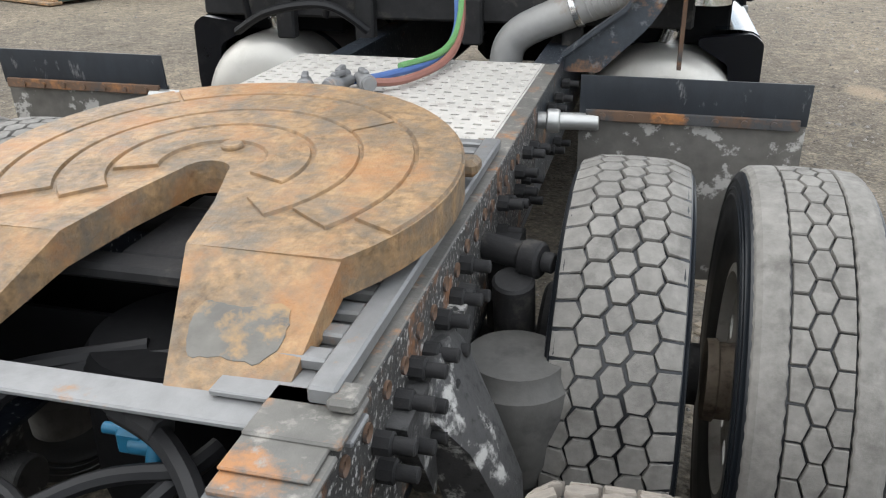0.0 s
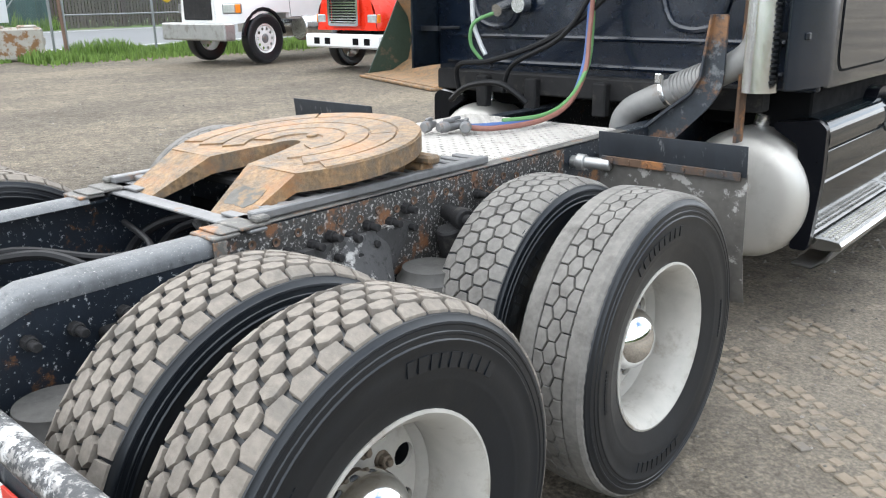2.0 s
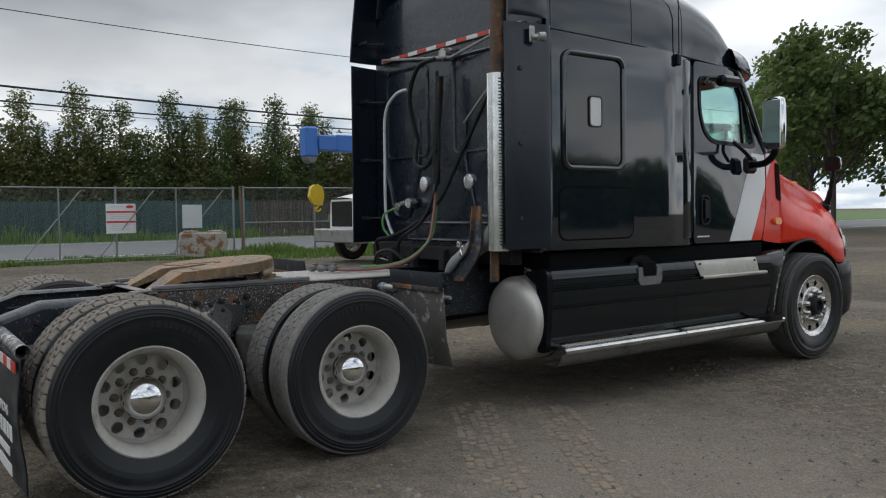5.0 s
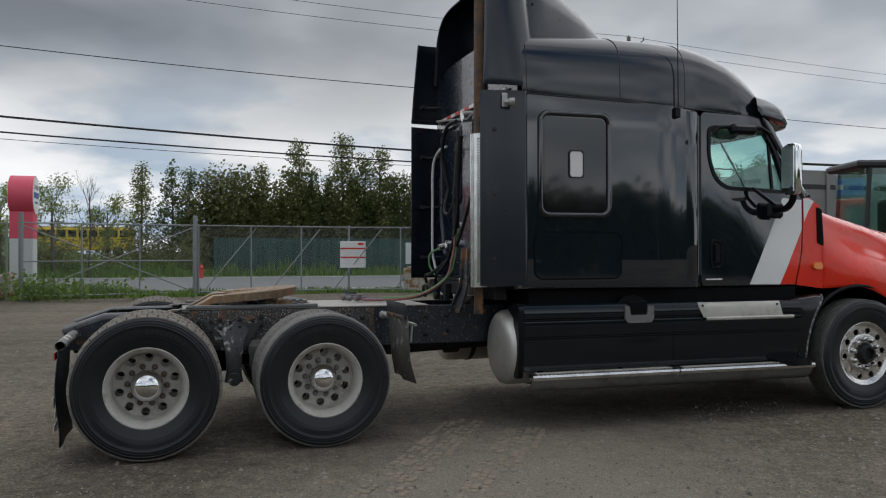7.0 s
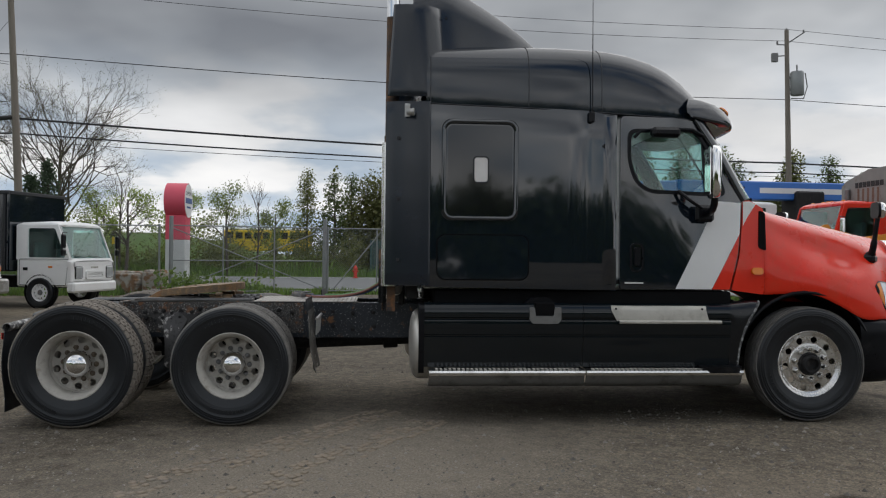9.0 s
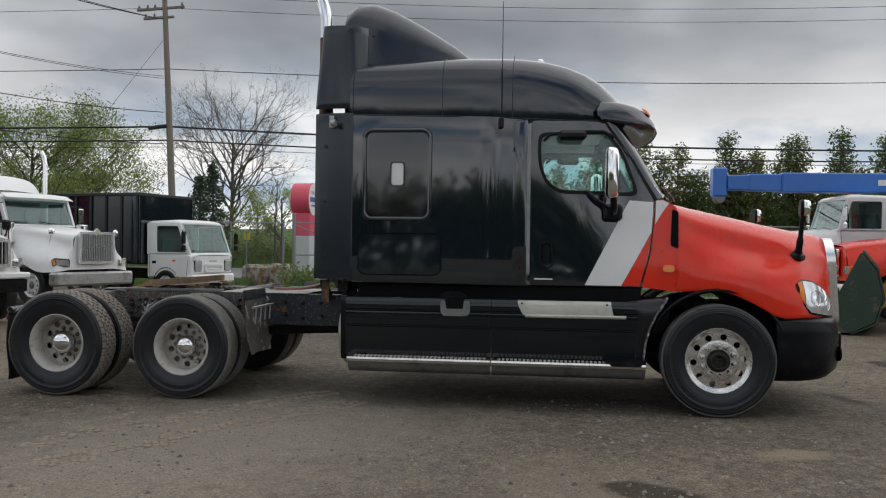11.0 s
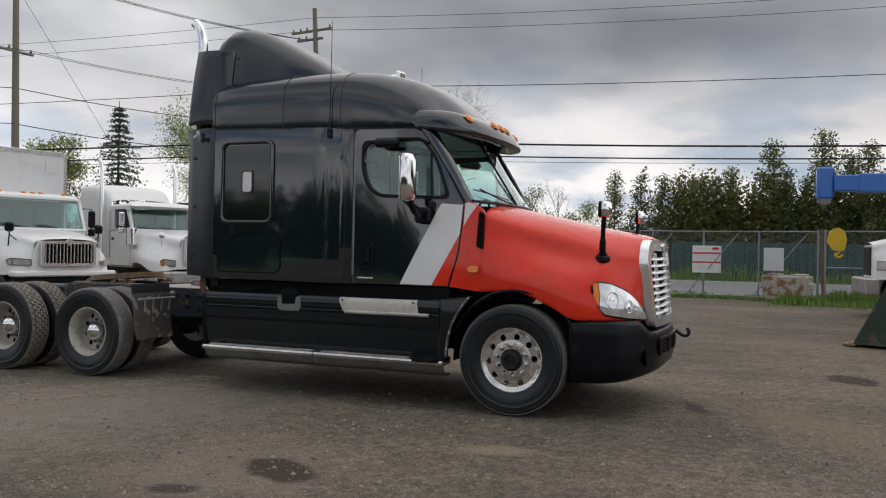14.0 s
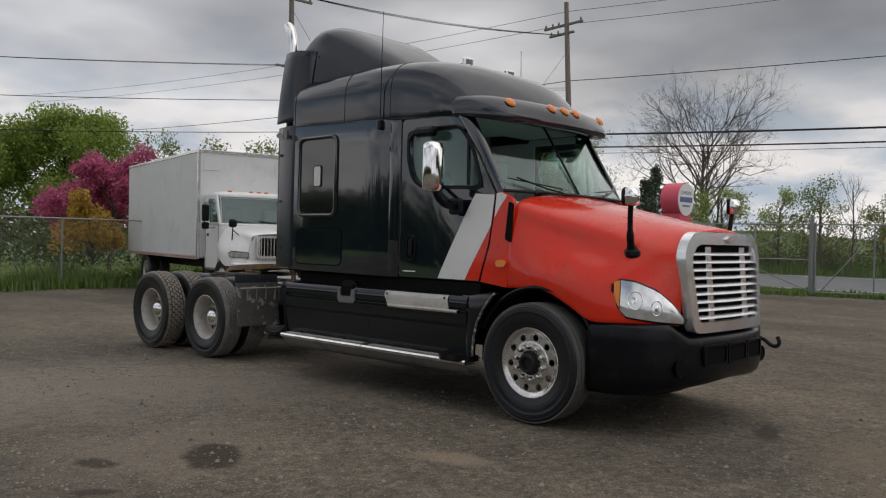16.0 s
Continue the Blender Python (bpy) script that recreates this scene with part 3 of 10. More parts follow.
    def grid(self, rows, close_u=False, close_v=False):
        nu, nv = len(rows), len(rows[0])
        fs = []
        for i in range(nu if close_u else nu - 1):
            for j in range(nv if close_v else nv - 1):
                i2, j2 = (i + 1) % nu, (j + 1) % nv
                fs.append((i * nv + j, i2 * nv + j, i2 * nv + j2, i * nv + j2))
        return self.add([p for row in rows for p in row], fs)

    def plate(self, outer, holes, ax, d0, d1, fn=None, step=0.0):
        """A flat plate with holes that go through it. fn maps (a, b, d) to a place, for plates that are not quite flat."""
        bm = bmesh.new()
        for loop in (outer, *holes):
            vv = [bm.verts.new((p[0], p[1], 0)) for p in loop]
            for i in range(len(vv)):
                bm.edges.new((vv[i], vv[(i + 1) % len(vv)]))
        bmesh.ops.triangle_fill(bm, use_beauty=True, use_dissolve=False, edges=bm.edges[:])
        if fn and step:
            # cut the sheet along a square net, so that it can follow a curved surface
            for k in (0, 1):
                lo, hi = min(p[k] for p in outer), max(p[k] for p in outer)
                for i in range(math.ceil(lo / step), math.ceil(hi / step)):
                    co, no = [0.0, 0.0, 0.0], [0.0, 0.0, 0.0]
                    co[k], no[k] = i * step, 1.0
                    if lo + 1e-4 < co[k] < hi - 1e-4:
                        bmesh.ops.bisect_plane(bm, geom=bm.verts[:] + bm.edges[:] + bm.faces[:], dist=1e-5, plane_co=co, plane_no=no)
        bm.verts.index_update()
        base = [(v.co.x, v.co.y) for v in bm.verts]
        tris = [tuple(v.index for v in f.verts) for f in bm.faces]
        rim = [tuple(v.index for v in e.verts) for e in bm.edges if len(e.link_faces) == 1]
        bm.free()

        def at(p, d):
            if fn:
                return fn(p[0], p[1], d)
            return {"x": (d, p[0], p[1]), "y": (p[0], d, p[1]), "z": (p[0], p[1], d)}[ax]
        n = len(base)
        fs = [t for t in tris] + [tuple(i + n for i in reversed(t)) for t in tris] + [(i, j, j + n, i + n) for i, j in rim]
        return self.add([at(p, d0) for p in base] + [at(p, d1) for p in base], fs)


def ring(cx, cy, r, n=20, ry=None, start=0.0):
    return [(cx + r * math.cos(start + 2 * math.pi * i / n), cy + (ry or r) * math.sin(start + 2 * math.pi * i / n)) for i in range(n)]


def rrect(x0, x1, y0, y1, r, n=5):
    out = []
    for cx, cy, a0 in ((x1 - r, y1 - r, 0), (x0 + r, y1 - r, 90), (x0 + r, y0 + r, 180), (x1 - r, y0 + r, 270)):
        for i in range(n + 1):
            a = radians(a0 + 90 * i / n)
            out.append((cx + r * math.cos(a), cy + r * math.sin(a)))
    return out


def round_poly(pts, r, n=4):
    """An outline with its corners rounded; r one radius or one for each corner."""
    out, k = [], len(pts)
    for i in range(k):
        p0, p1, p2 = (Vector(pts[j % k]) for j in (i - 1, i, i + 1))
        ri = r[i] if isinstance(r, (list, tuple)) else r
        a, c = p0 - p1, p2 - p1
        d = min(ri, 0.45 * a.length, 0.45 * c.length)
        if d < 1e-4:
            out.append(tuple(p1))
            continue
        s, e = p1 + a.normalized() * d, p1 + c.normalized() * d
        for j in range(n + 1):
            t = j / n
            out.append(tuple(s * (1 - t) ** 2 + p1 * 2 * t * (1 - t) + e * t * t))
    return out


def spline(pts, n=8):
    """Smooth points through the given ones."""
    pts = [Vector(p) for p in pts]
    out = []
    for i in range(len(pts) - 1):
        p0, p1, p2, p3 = pts[max(i - 1, 0)], pts[i], pts[i + 1], pts[min(i + 2, len(pts) - 1)]
        for j in range(n):
            t = j / n
            out.append(0.5 * (2 * p1 + (p2 - p0) * t + (2 * p0 - 5 * p1 + 4 * p2 - p3) * t * t + (3 * p1 - p0 - 3 * p2 + p3) * t ** 3))
    out.append(pts[-1])
    return out


def interp(tab, t):
    """Smoothed reading of a table of (t, value)."""
    if t <= tab[0][0]:
        return tab[0][1]
    for (a, va), (c, vc) in zip(tab, tab[1:]):
        if t <= c:
            k = (t - a) / (c - a)
            return va + (vc - va) * k
    return tab[-1][1]


def mesh_of(name, g, mat, smooth=35):
    me = bpy.data.meshes.new(name)
    me.from_pydata(g.v, [], g.f)
    if len(g.f) < 40000:
        bm = bmesh.new()
        bm.from_mesh(me)
        bmesh.ops.recalc_face_normals(bm, faces=bm.faces[:])
        bm.to_mesh(me)
        bm.free()
    if smooth:
        me.shade_smooth()
        me.set_sharp_from_angle(angle=radians(smooth))
    me.materials.append(mat)
    return me


def part(name, g, mat, parent, label="", smooth=35, at=None):
    me = g if isinstance(g, bpy.types.Mesh) else mesh_of(name, g, mat, smooth)
    ob = new(name, me)
    ob.parent = parent
    if at is not None:
        ob.matrix_basis = at
    if label:
        ob["label"] = label
    return ob


def thing(name, label, category, at=None, group="", kind=""):
    ob = new(name)
    ob.empty_display_size = 0.2
    if at is not None:
        ob.matrix_basis = at
    return tagged(ob, label, category, group, kind)


def solid(name, g, mat, label, category, at=None, group="", kind="", smooth=35):
    ob = new(name, g if isinstance(g, bpy.types.Mesh) else mesh_of(name, g, mat, smooth))
    if at is not None:
        ob.matrix_basis = at
    return tagged(ob, label, category, group, kind)


# ---- ground sheet ----
def yard_height(x, y):
    return 0.010 * noise.noise(Vector((x * 0.55, y * 0.55, 0))) + 0.005 * noise.noise(Vector((x * 2.1, y * 2.1, 3)))


def build_ground():
    g = Geo()
    xs = [-600, -250, -120, -70, -45] + [-34 + 1.5 * i for i in range(20)] + [-4 + 0.16 * i for i in range(94)] + [11.4, 13, 16, 20, 30, 60, 150, 600]
    ys = [-600, -250, -120, -60, -30] + [-20 + 1.5 * i for i in range(11)] + [-3.5 + 0.16 * i for i in range(100)] + [13 + 1.5 * i for i in range(20)] + [50, 80, 150, 600]
    rows = []
    for x in xs:
        rows.append([(x, y, (yard_height(x, y) if abs(x) < 35 and abs(y) < 40 else 0.0) - 0.012) for y in ys])
    g.grid(rows)
    return solid("ground", g, M["gravel"], "worn grey-brown gravel yard with stones and tyre marks", "ground", kind="structure", smooth=60)


build_ground()

# ---- the tractor truck ----
XC = -0.06
TRUCK = thing("tractor_truck", "black sleeper-cab tractor truck with red hood and white stripe", "truck", pose(XC, 0, 0))


def side_x(y, z):
    tuck = interp([(4.2, 0.0), (4.7, 0.02), (5.2, 0.075), (5.6, 0.075)], y)
    return interp([(2.0, 1.188), (3.72, 1.188), (3.84, 1.178), (3.96, 1.152), (4.08, 1.130), (4.2, 1.122), (4.75, 1.110), (5.6, 1.088)], y) - 0.006 * (z - 1.2) - tuck * max(0.0, z - 1.35)


def mirrored(build, name, mat, label="", smooth=35, parent=None, thick=0.0):
    """Builds a right-hand part and its left-hand twin."""
    made = []
    for s in (1, -1):
        g = Geo()
        g.m = Matrix.Diagonal((s, 1, 1, 1))
        build(g)
        ob = part(name, g, mat, parent or TRUCK, label, smooth)
        if thick:
            thicken(ob, thick)
        made.append(ob)
    return made


def thicken(ob, t):
    md = ob.modifiers.new("thickness", "SOLIDIFY")
    md.thickness, md.offset = t, -1.0
    wn_ = ob.modifiers.new("even_normals", "WEIGHTED_NORMAL")
    wn_.keep_sharp = True
    return ob


# wheels ---------------------------------------------------------------
TR, TW = 0.53, 0.275       # tyre radius and width


def tyre_geo(ribs=True):
    g = Geo()
    h = TW / 2
    half = [(0.284, 0.094), (0.289, 0.108), (0.312, 0.116), (0.34, 0.124), (0.365, 0.131), (0.372, 0.1335), (0.376, 0.1335), (0.382, 0.1355), (0.42, 0.139), (0.447, 0.139), (0.450, 0.141), (0.455, 0.141),
            (0.458, 0.138), (0.466, 0.1375), (0.468, 0.1395), (0.473, 0.139), (0.475, 0.1365), (0.486, 0.135), (0.489, 0.137), (0.494, 0.136), (0.497, 0.132), (0.508, 0.128), (0.514, 0.118), (0.517, 0.06)]
    prof = [(r, -w) for r, w in half] + [(0.518, 0.0)] + [(r, w) for r, w in reversed(half)]
    g.lathe(prof, "x", n=72)
    return g


def tread_block(g, out, u0, v0, rnd, top, wear=0.0):
    vs, m = [], len(out)
    out = [(u + rnd.uniform(-0.001, 0.001), v + rnd.uniform(-0.001, 0.001)) for u, v in out]
    for rr, sc in ((0.506, 1.0), (top - 0.003 + wear, 1.0), (top + wear, 0.94)):
        for u, v in out:
            a, x = (u0 + u * sc) / 0.53, v0 + v * sc
            r = rr - 0.007 * (x / 0.13) ** 2 - (0.012 if abs(x) > 0.117 else 0)
            vs.append((x, r * math.cos(a), r * math.sin(a)))
    fs = [tuple(range(2 * m, 3 * m))]
    for q in (0, 1):
        fs += [(q * m + j, q * m + (j + 1) % m, (q + 1) * m + (j + 1) % m, (q + 1) * m + j) for j in range(m)]
    g.add(vs, fs)


def tread_geo(kind):
    """Interlocking tread blocks that stand proud of the carcass; u runs round the wheel, v across it."""
    g = Geo()
    rnd = random.Random(5)
    if kind == "lug":
        n = 46
        pitch = 2 * math.pi * 0.53 / n
        for row in (-1.5, -0.5, 0.5, 1.5):
            for i in range(n):
                w, h = pitch / 2 - 0.0035, 0.0198
                out = [(w, 0.005), (w * 0.50, h), (-w * 0.66, h * 0.88), (-w, -0.005), (-w * 0.50, -h), (w * 0.66, -h * 0.88)]
                tread_block(g, out, (i + 0.5 * (int(row + 1.5) % 2)) * pitch, row * 0.0415, rnd, 0.536, rnd.uniform(-0.001, 0.0005))
        for sg in (1, -1):
            for i in range(n):
                w = pitch / 2 - 0.0045
                out = [(-w, sg * 0.020), (w, sg * 0.020), (w, -sg * 0.004), (0.25 * w, -sg * 0.018), (-w, -sg * 0.010)]
                tread_block(g, out, (i + (0.0 if sg > 0 else 0.5)) * pitch, sg * 0.1045, rnd, 0.536, rnd.uniform(-0.001, 0.0005))
        return g
    n, gap, S = 56, 0.0026, 0.0505
    pitch = 2 * math.pi * 0.53 / n
    for row in range(-2, 3):
        v0 = row * S
        for i in range(n):
            w, hi, lo = pitch / 2 - gap, S * 0.63 - gap, S * 0.37 - gap * 0.6
            if row == 0:
                hi, lo = hi * 0.92, lo * 0.8
            if abs(row) == 2:
                e = 0.126 - abs(v0)
                sg = 1 if row > 0 else -1
                out = [(-w, sg * e), (w, sg * e), (w, -sg * lo), (0, -sg * hi), (-w, -sg * lo)]
            else:
                out = [(w, lo * 0.8), (0.2 * w, hi), (-w, lo * 1.15), (-w, -lo * 0.8), (-0.2 * w, -hi), (w, -lo * 1.15)]
            tread_block(g, out, (i + 0.5 * (row % 2)) * pitch, v0, rnd, 0.531, rnd.uniform(-0.0012, 0.0006))
    return g


def zigzag_geo():
    """Wide shoulder ribs with a zigzag inner edge and three rows of interlocking blocks between them."""
    g = Geo()
    rnd = random.Random(8)
    n, S = 48, 0.0385
    pitch = 2 * math.pi * 0.53 / n
    for k, row in enumerate((-1, 0, 1)):
        for i in range(n):
            w, hi, lo = pitch / 2 - 0.0022, S * 0.66 - 0.002, S * 0.34 - 0.002
            if row == 0:
                out = [(w, lo), (0, hi), (-w, lo), (-w, -lo), (0, -hi), (w, -lo)]
            else:
                e = S * 0.42
                out = [(w, row * e), (-w, row * e), (-w, -row * lo), (0, -row * hi), (w, -row * lo)]
            tread_block(g, out, (i + 0.5 * (k % 2)) * pitch, row * S, rnd, 0.531, rnd.uniform(-0.001, 0.0005))
    for k, s in enumerate((-1, 1)):
        rows = []
        for i in range(4 * n):
            a = i * pitch / 4 / 0.53
            xi = s * (0.0605 if i % 2 == 0 else 0.0575)
            jag = 0.002 * (i % 2)
            rows.append([(x, r * math.cos(a), r * math.sin(a)) for x, r in ((xi, 0.506), (xi, 0.526), (xi + s * 0.003, 0.5295), (s * 0.108, 0.5255), (s * (0.119 + jag), 0.517), (s * 0.125, 0.506))])
        g.grid(rows, close_u=True)
    return g


def marking_geo(seed):
    """Raised maker's marks on the sidewall, as plain bars."""
    g, rnd = Geo(), random.Random(seed)
    for a0, cnt, size in ((0.6, 9, 0.034), (3.4, 9, 0.034), (2.1, 12, 0.012), (5.2, 12, 0.012)):
        a = a0
        for i in range(cnt):
            wd = size * rnd.uniform(0.6, 0.85)
            r0 = 0.412 - size / 2
            vs = []
            for x in (0.1375, 0.1412):
                for rr, aa in ((r0, a), (r0, a + wd / 0.41), (r0 + size, a + wd / 0.41), (r0 + size, a)):
                    vs.append((x, rr * math.cos(aa), rr * math.sin(aa)))
            g.add(vs, [(4, 5, 6, 7), (0, 1, 5, 4), (1, 2, 6, 5), (2, 3, 7, 6), (3, 0, 4, 7)])
            a += wd / 0.41 + size * 0.3 / 0.41
    return g


def disc_with_holes(g, x0, x1, r_in, r_out, hole_r, hole_ring, count=10, phase=0.0):
    holes = [ring(0, 0, r_in, 40)]
    for i in range(count):
        a = phase + 2 * math.pi * i / count
        holes.append(ring(hole_ring * math.cos(a), hole_ring * math.sin(a), hole_r, 14))
    g.plate(ring(0, 0, r_out, 60), holes, "x", x0, x1)


def rim_geo(outer=True):
    """A steel disc wheel; +x is the truck's outside. The outer of a pair is dished inwards."""
    g = Geo()
    g.lathe([(0.278, -0.115), (0.300, -0.112), (0.303, -0.104), (0.288, -0.098), (0.272, -0.07), (0.262, -0.03), (0.262, 0.04), (0.276, 0.085), (0.291, 0.100), (0.305, 0.106), (0.305, 0.114),
             (0.297, 0.1165), (0.284, 0.106), (0.268, 0.085), (0.254, 0.04), (0.254, -0.03), (0.262, -0.07), (0.270, -0.10)], "x", n=60, closed=True)
    s = -1 if outer else 1
    d = -0.088 if outer else 0.085
    disc_with_holes(g, d, d + 0.012, 0.10, 0.245, 0.033, 0.206)
    g.lathe([(0.241, d), (0.252, d + 0.010 * (1 if outer else -1)), (0.258, d + 0.03 * (1 if outer else -1)), (0.255, d + 0.045 * (1 if outer else -1)), (0.247, d + 0.026 * (1 if outer else -1)), (0.241, d + 0.012)], "x", n=60, closed=True)
    return g


def drive_hub_geo():
    g = Geo()
    g.lathe([(0.0, -0.09), (0.100, -0.085), (0.102, -0.06), (0.094, -0.055), (0.094, 0.03), (0.090, 0.04), (0.0, 0.04)], "x", n=40)
    return g


def cap_geo(r, x0, x1):
    g = Geo()
    g.lathe([(r, x0), (r, x0 + 0.02)] + [(r * math.cos(a), x0 + 0.02 + (x1 - x0 - 0.02) * math.sin(a)) for a in [i * math.pi / 16 for i in range(1, 8)]] + [(0.0005, x1)], "x", n=40)
    return g


ME = {}
ME["tyre"] = mesh_of("tyre", tyre_geo(), M["rubber"])
ME["tread_lug"] = mesh_of("tread", tread_geo("lug"), M["tread_tan"], 30)
ME["tread_zig"] = mesh_of("tread", zigzag_geo(), M["tread_grey"], 30)
ME["tread_rib"] = mesh_of("tread", tread_geo("rib"), M["tread_grey"], 30)
ME["marks"] = mesh_of("sidewall_marking", marking_geo(3), M["rubber"])
def slim(g, k=0.97):
    g.v = [(x, y * k, z * k) for x, y, z in g.v]
    return g


ME["rim_outer"] = mesh_of("wheel", slim(rim_geo(True)), M["rim_white"])
ME["rim_inner"] = mesh_of("wheel", rim_geo(False), M["rim_white"])
ME["hub"] = mesh_of("hub", drive_hub_geo(), M["nut_dusty"])
nut = Geo().cyl((0.0, 0, 0), (0.008, 0, 0), 0.023, n=16, b=0.002)
nut.cyl((0.006, 0, 0), (0.026, 0, 0), 0.0185, n=6, b=0.003)
nut.cyl((0.02, 0, 0), (0.036, 0, 0), 0.010, n=10, b=0.002)
ME["nut_rust"] = mesh_of("wheel_nut", nut, M["nut_dusty"])
ME["nut_steel"] = mesh_of("wheel_nut", nut, M["steel_grey"])
ME["cap"] = mesh_of("hub_cap", cap_geo(0.082, 0.0, 0.112), M["chrome"])


def drive_pair(y, s, treads, turn, xs, radius, cap, swell):
    face = pose(0, 0, 0, 0, 0, 0 if s > 0 else 180)
    for k, x in enumerate(xs):
        at = pose(s * x, y, radius - 0.008) @ face @ pose(0, 0, 0, turn + 37 * k) @ Matrix.Scale(radius / 0.533, 4)
        w = part("wheel", ME["rim_outer" if k == 0 else "rim_inner"], None, TRUCK, "dusty cream steel disc wheel", at=at)
        part("tyre", ME["tyre"], None, w, "black rubber tyre")
        part("tread", ME[treads[k]], None, w, "dusty tread blocks")["kind"] = "stuff"
        part("sidewall_marking", ME["marks"], None, w)["kind"] = "stuff"
        if k == 0:
            part("hub", ME["hub"], None, w, "rusty hub", at=pose(cap - 0.035, 0, 0))
            for i in range(10):
                a = 0.3 + 2 * math.pi * i / 10
                part("wheel_nut", ME["nut_rust" if y < 0 else "nut_steel"], None, w, at=pose(-0.078, 0.139 * math.cos(a), 0.139 * math.sin(a)))
            part("hub_cap", ME["cap"], None, w, "polished chrome hub cap", at=pose(cap, 0, 0) @ Matrix.Diagonal((1, swell, swell, 1)))


for s in (1, -1):
    drive_pair(-0.66, s, ("tread_lug", "tread_lug"), 15, (1.232, 0.85), 0.539, -0.030, 1.42)
    drive_pair(0.66, s, ("tread_zig", "tread_rib"), 50, (1.165, 0.80), 0.528, -0.040, 1.36)


def steer_rim_geo():
    g = Geo()
    g.lathe([(0.278, -0.10), (0.300, -0.104), (0.272, -0.06), (0.266, 0.0), (0.270, 0.07), (0.262, 0.082), (0.262, 0.094), (0.272, 0.098), (0.284, 0.108), (0.296, 0.116), (0.306, 0.118), (0.312, 0.112),
             (0.306, 0.100), (0.292, 0.092), (0.282, 0.07), (0.274, 0.0), (0.284, -0.06)], "x", n=60, closed=True)
    disc_with_holes(g, 0.082, 0.094, 0.10, 0.264, 0.030, 0.226, 10, 0.1)
    g.lathe([(0.100, 0.090), (0.186, 0.090), (0.192, 0.094), (0.186, 0.101), (0.172, 0.104), (0.100, 0.104)], "x", n=60, closed=True)
    return g


def steer_hub_geo():
    g = Geo()
    g.lathe([(0.108, 0.07), (0.108, 0.110), (0.098, 0.120), (0.086, 0.120), (0.082, 0.162), (0.076, 0.170), (0.058, 0.170), (0.054, 0.130), (0.0, 0.125)], "x", n=40)
    return g


for s in (1, -1):
    face = pose(0, 0, 0, 0, 0, 0 if s > 0 else 180)
    w = part("wheel", steer_rim_geo(), M["alu_wheel"], TRUCK, "polished aluminium front wheel", at=pose(s * 1.115, 5.957, 0.53) @ face)
    part("tyre", ME["tyre"], None, w, "black rubber tyre")
    g = Geo()
    for v0, wd in ((-0.105, 0.042), (-0.052, 0.044), (0.0, 0.044), (0.052, 0.044), (0.105, 0.042)):
        g.lathe([(0.512, v0 - wd / 2), (0.529 - 0.006 * (v0 / 0.13) ** 2, v0 - wd / 2 + 0.002), (0.529 - 0.006 * (v0 / 0.13) ** 2, v0 + wd / 2 - 0.002), (0.512, v0 + wd / 2)], "x", n=72)
    part("tread", g, M["rubber_dusty"], w, "worn ribbed tread")
    part("sidewall_marking", ME["marks"], None, w)["kind"] = "stuff"
    part("hub", steer_hub_geo(), M["grimy"], w, "dark greasy front hub")
    cover = mesh_of("nut_cover", Geo().cyl((0.10, 0, 0), (0.152, 0, 0), 0.029, 0.021, n=12, b=0.006), M["alu"])
    for i in range(10):
        a = 0.42 + 2 * math.pi * i / 10
        part("nut_cover", cover, None, w, at=pose(0, 0.146 * math.cos(a), 0.146 * math.sin(a)))

# chassis ---------------------------------------------------------------
RAIL_TOP = 1.035
CHASSIS_X = 0.06           # the frame sits a little off the cab's centre line
before_chassis = set(bpy.data.objects)


def rail(g):
    """C-section frame rail with a dropped, tapered tail."""
    def z_top(y):
        return interp([(-1.32, 0.90), (-1.02, 1.005), (-0.42, 1.012), (-0.40, RAIL_TOP), (5.6, RAIL_TOP)], y)

    def z_bot(y):
        return interp([(-1.32, 0.74), (-0.9, 0.69), (5.6, 0.69)], y)
    sec, ys = [], [-1.32, -1.02, -0.75, -0.42, -0.40, 0.5, 1.5, 2.5, 4.0, 5.6]
    for y in ys:
        t, b = z_top(y), z_bot(y)
        sec.append([(0.345, y, t), (0.425, y, t), (0.432, y, t - 0.007), (0.432, y, b + 0.007), (0.425, y, b), (0.345, y, b), (0.345, y, b + 0.01), (0.42, y, b + 0.01), (0.42, y, t - 0.01), (0.345, y, t - 0.01)])
    g.grid(sec, close_v=True)


mirrored(rail, "frame_rail", M["frame_navy"], "flaking black steel frame rail")


def rail_cap(g):
    """Rounded light flange along the tail of the rail."""
    sec = []
    for y in (-1.33, -1.02, -0.98, -0.75, -0.50):
        t = interp([(-1.32, 0.905), (-1.02, 1.010), (-0.42, 1.016)], y)
        sec.append([(0.318, y, t - 0.004), (0.330, y, t + 0.010), (0.38, y, t + 0.015), (0.425, y, t + 0.009), (0.440, y, t - 0.008), (0.4365, y, t - 0.035), (0.434, y, t - 0.035), (0.43, y, t - 0.004)])
    g.grid(sec, close_v=True)


mirrored(rail_cap, "rail_flange", M["frame_speckle"], "pale speckled rounded rail flange", 50)


def rail_plate(g):
    """Flaking outer reinforcement along the rail beside the fifth wheel."""
    g.box(0.4325, 0.4395, -0.52, 1.22, 0.74, 1.030, 0.002)


def rail_crown(g):
    g.box(0.33, 0.442, -0.50, 1.75, 1.0355, 1.041, 0.002)


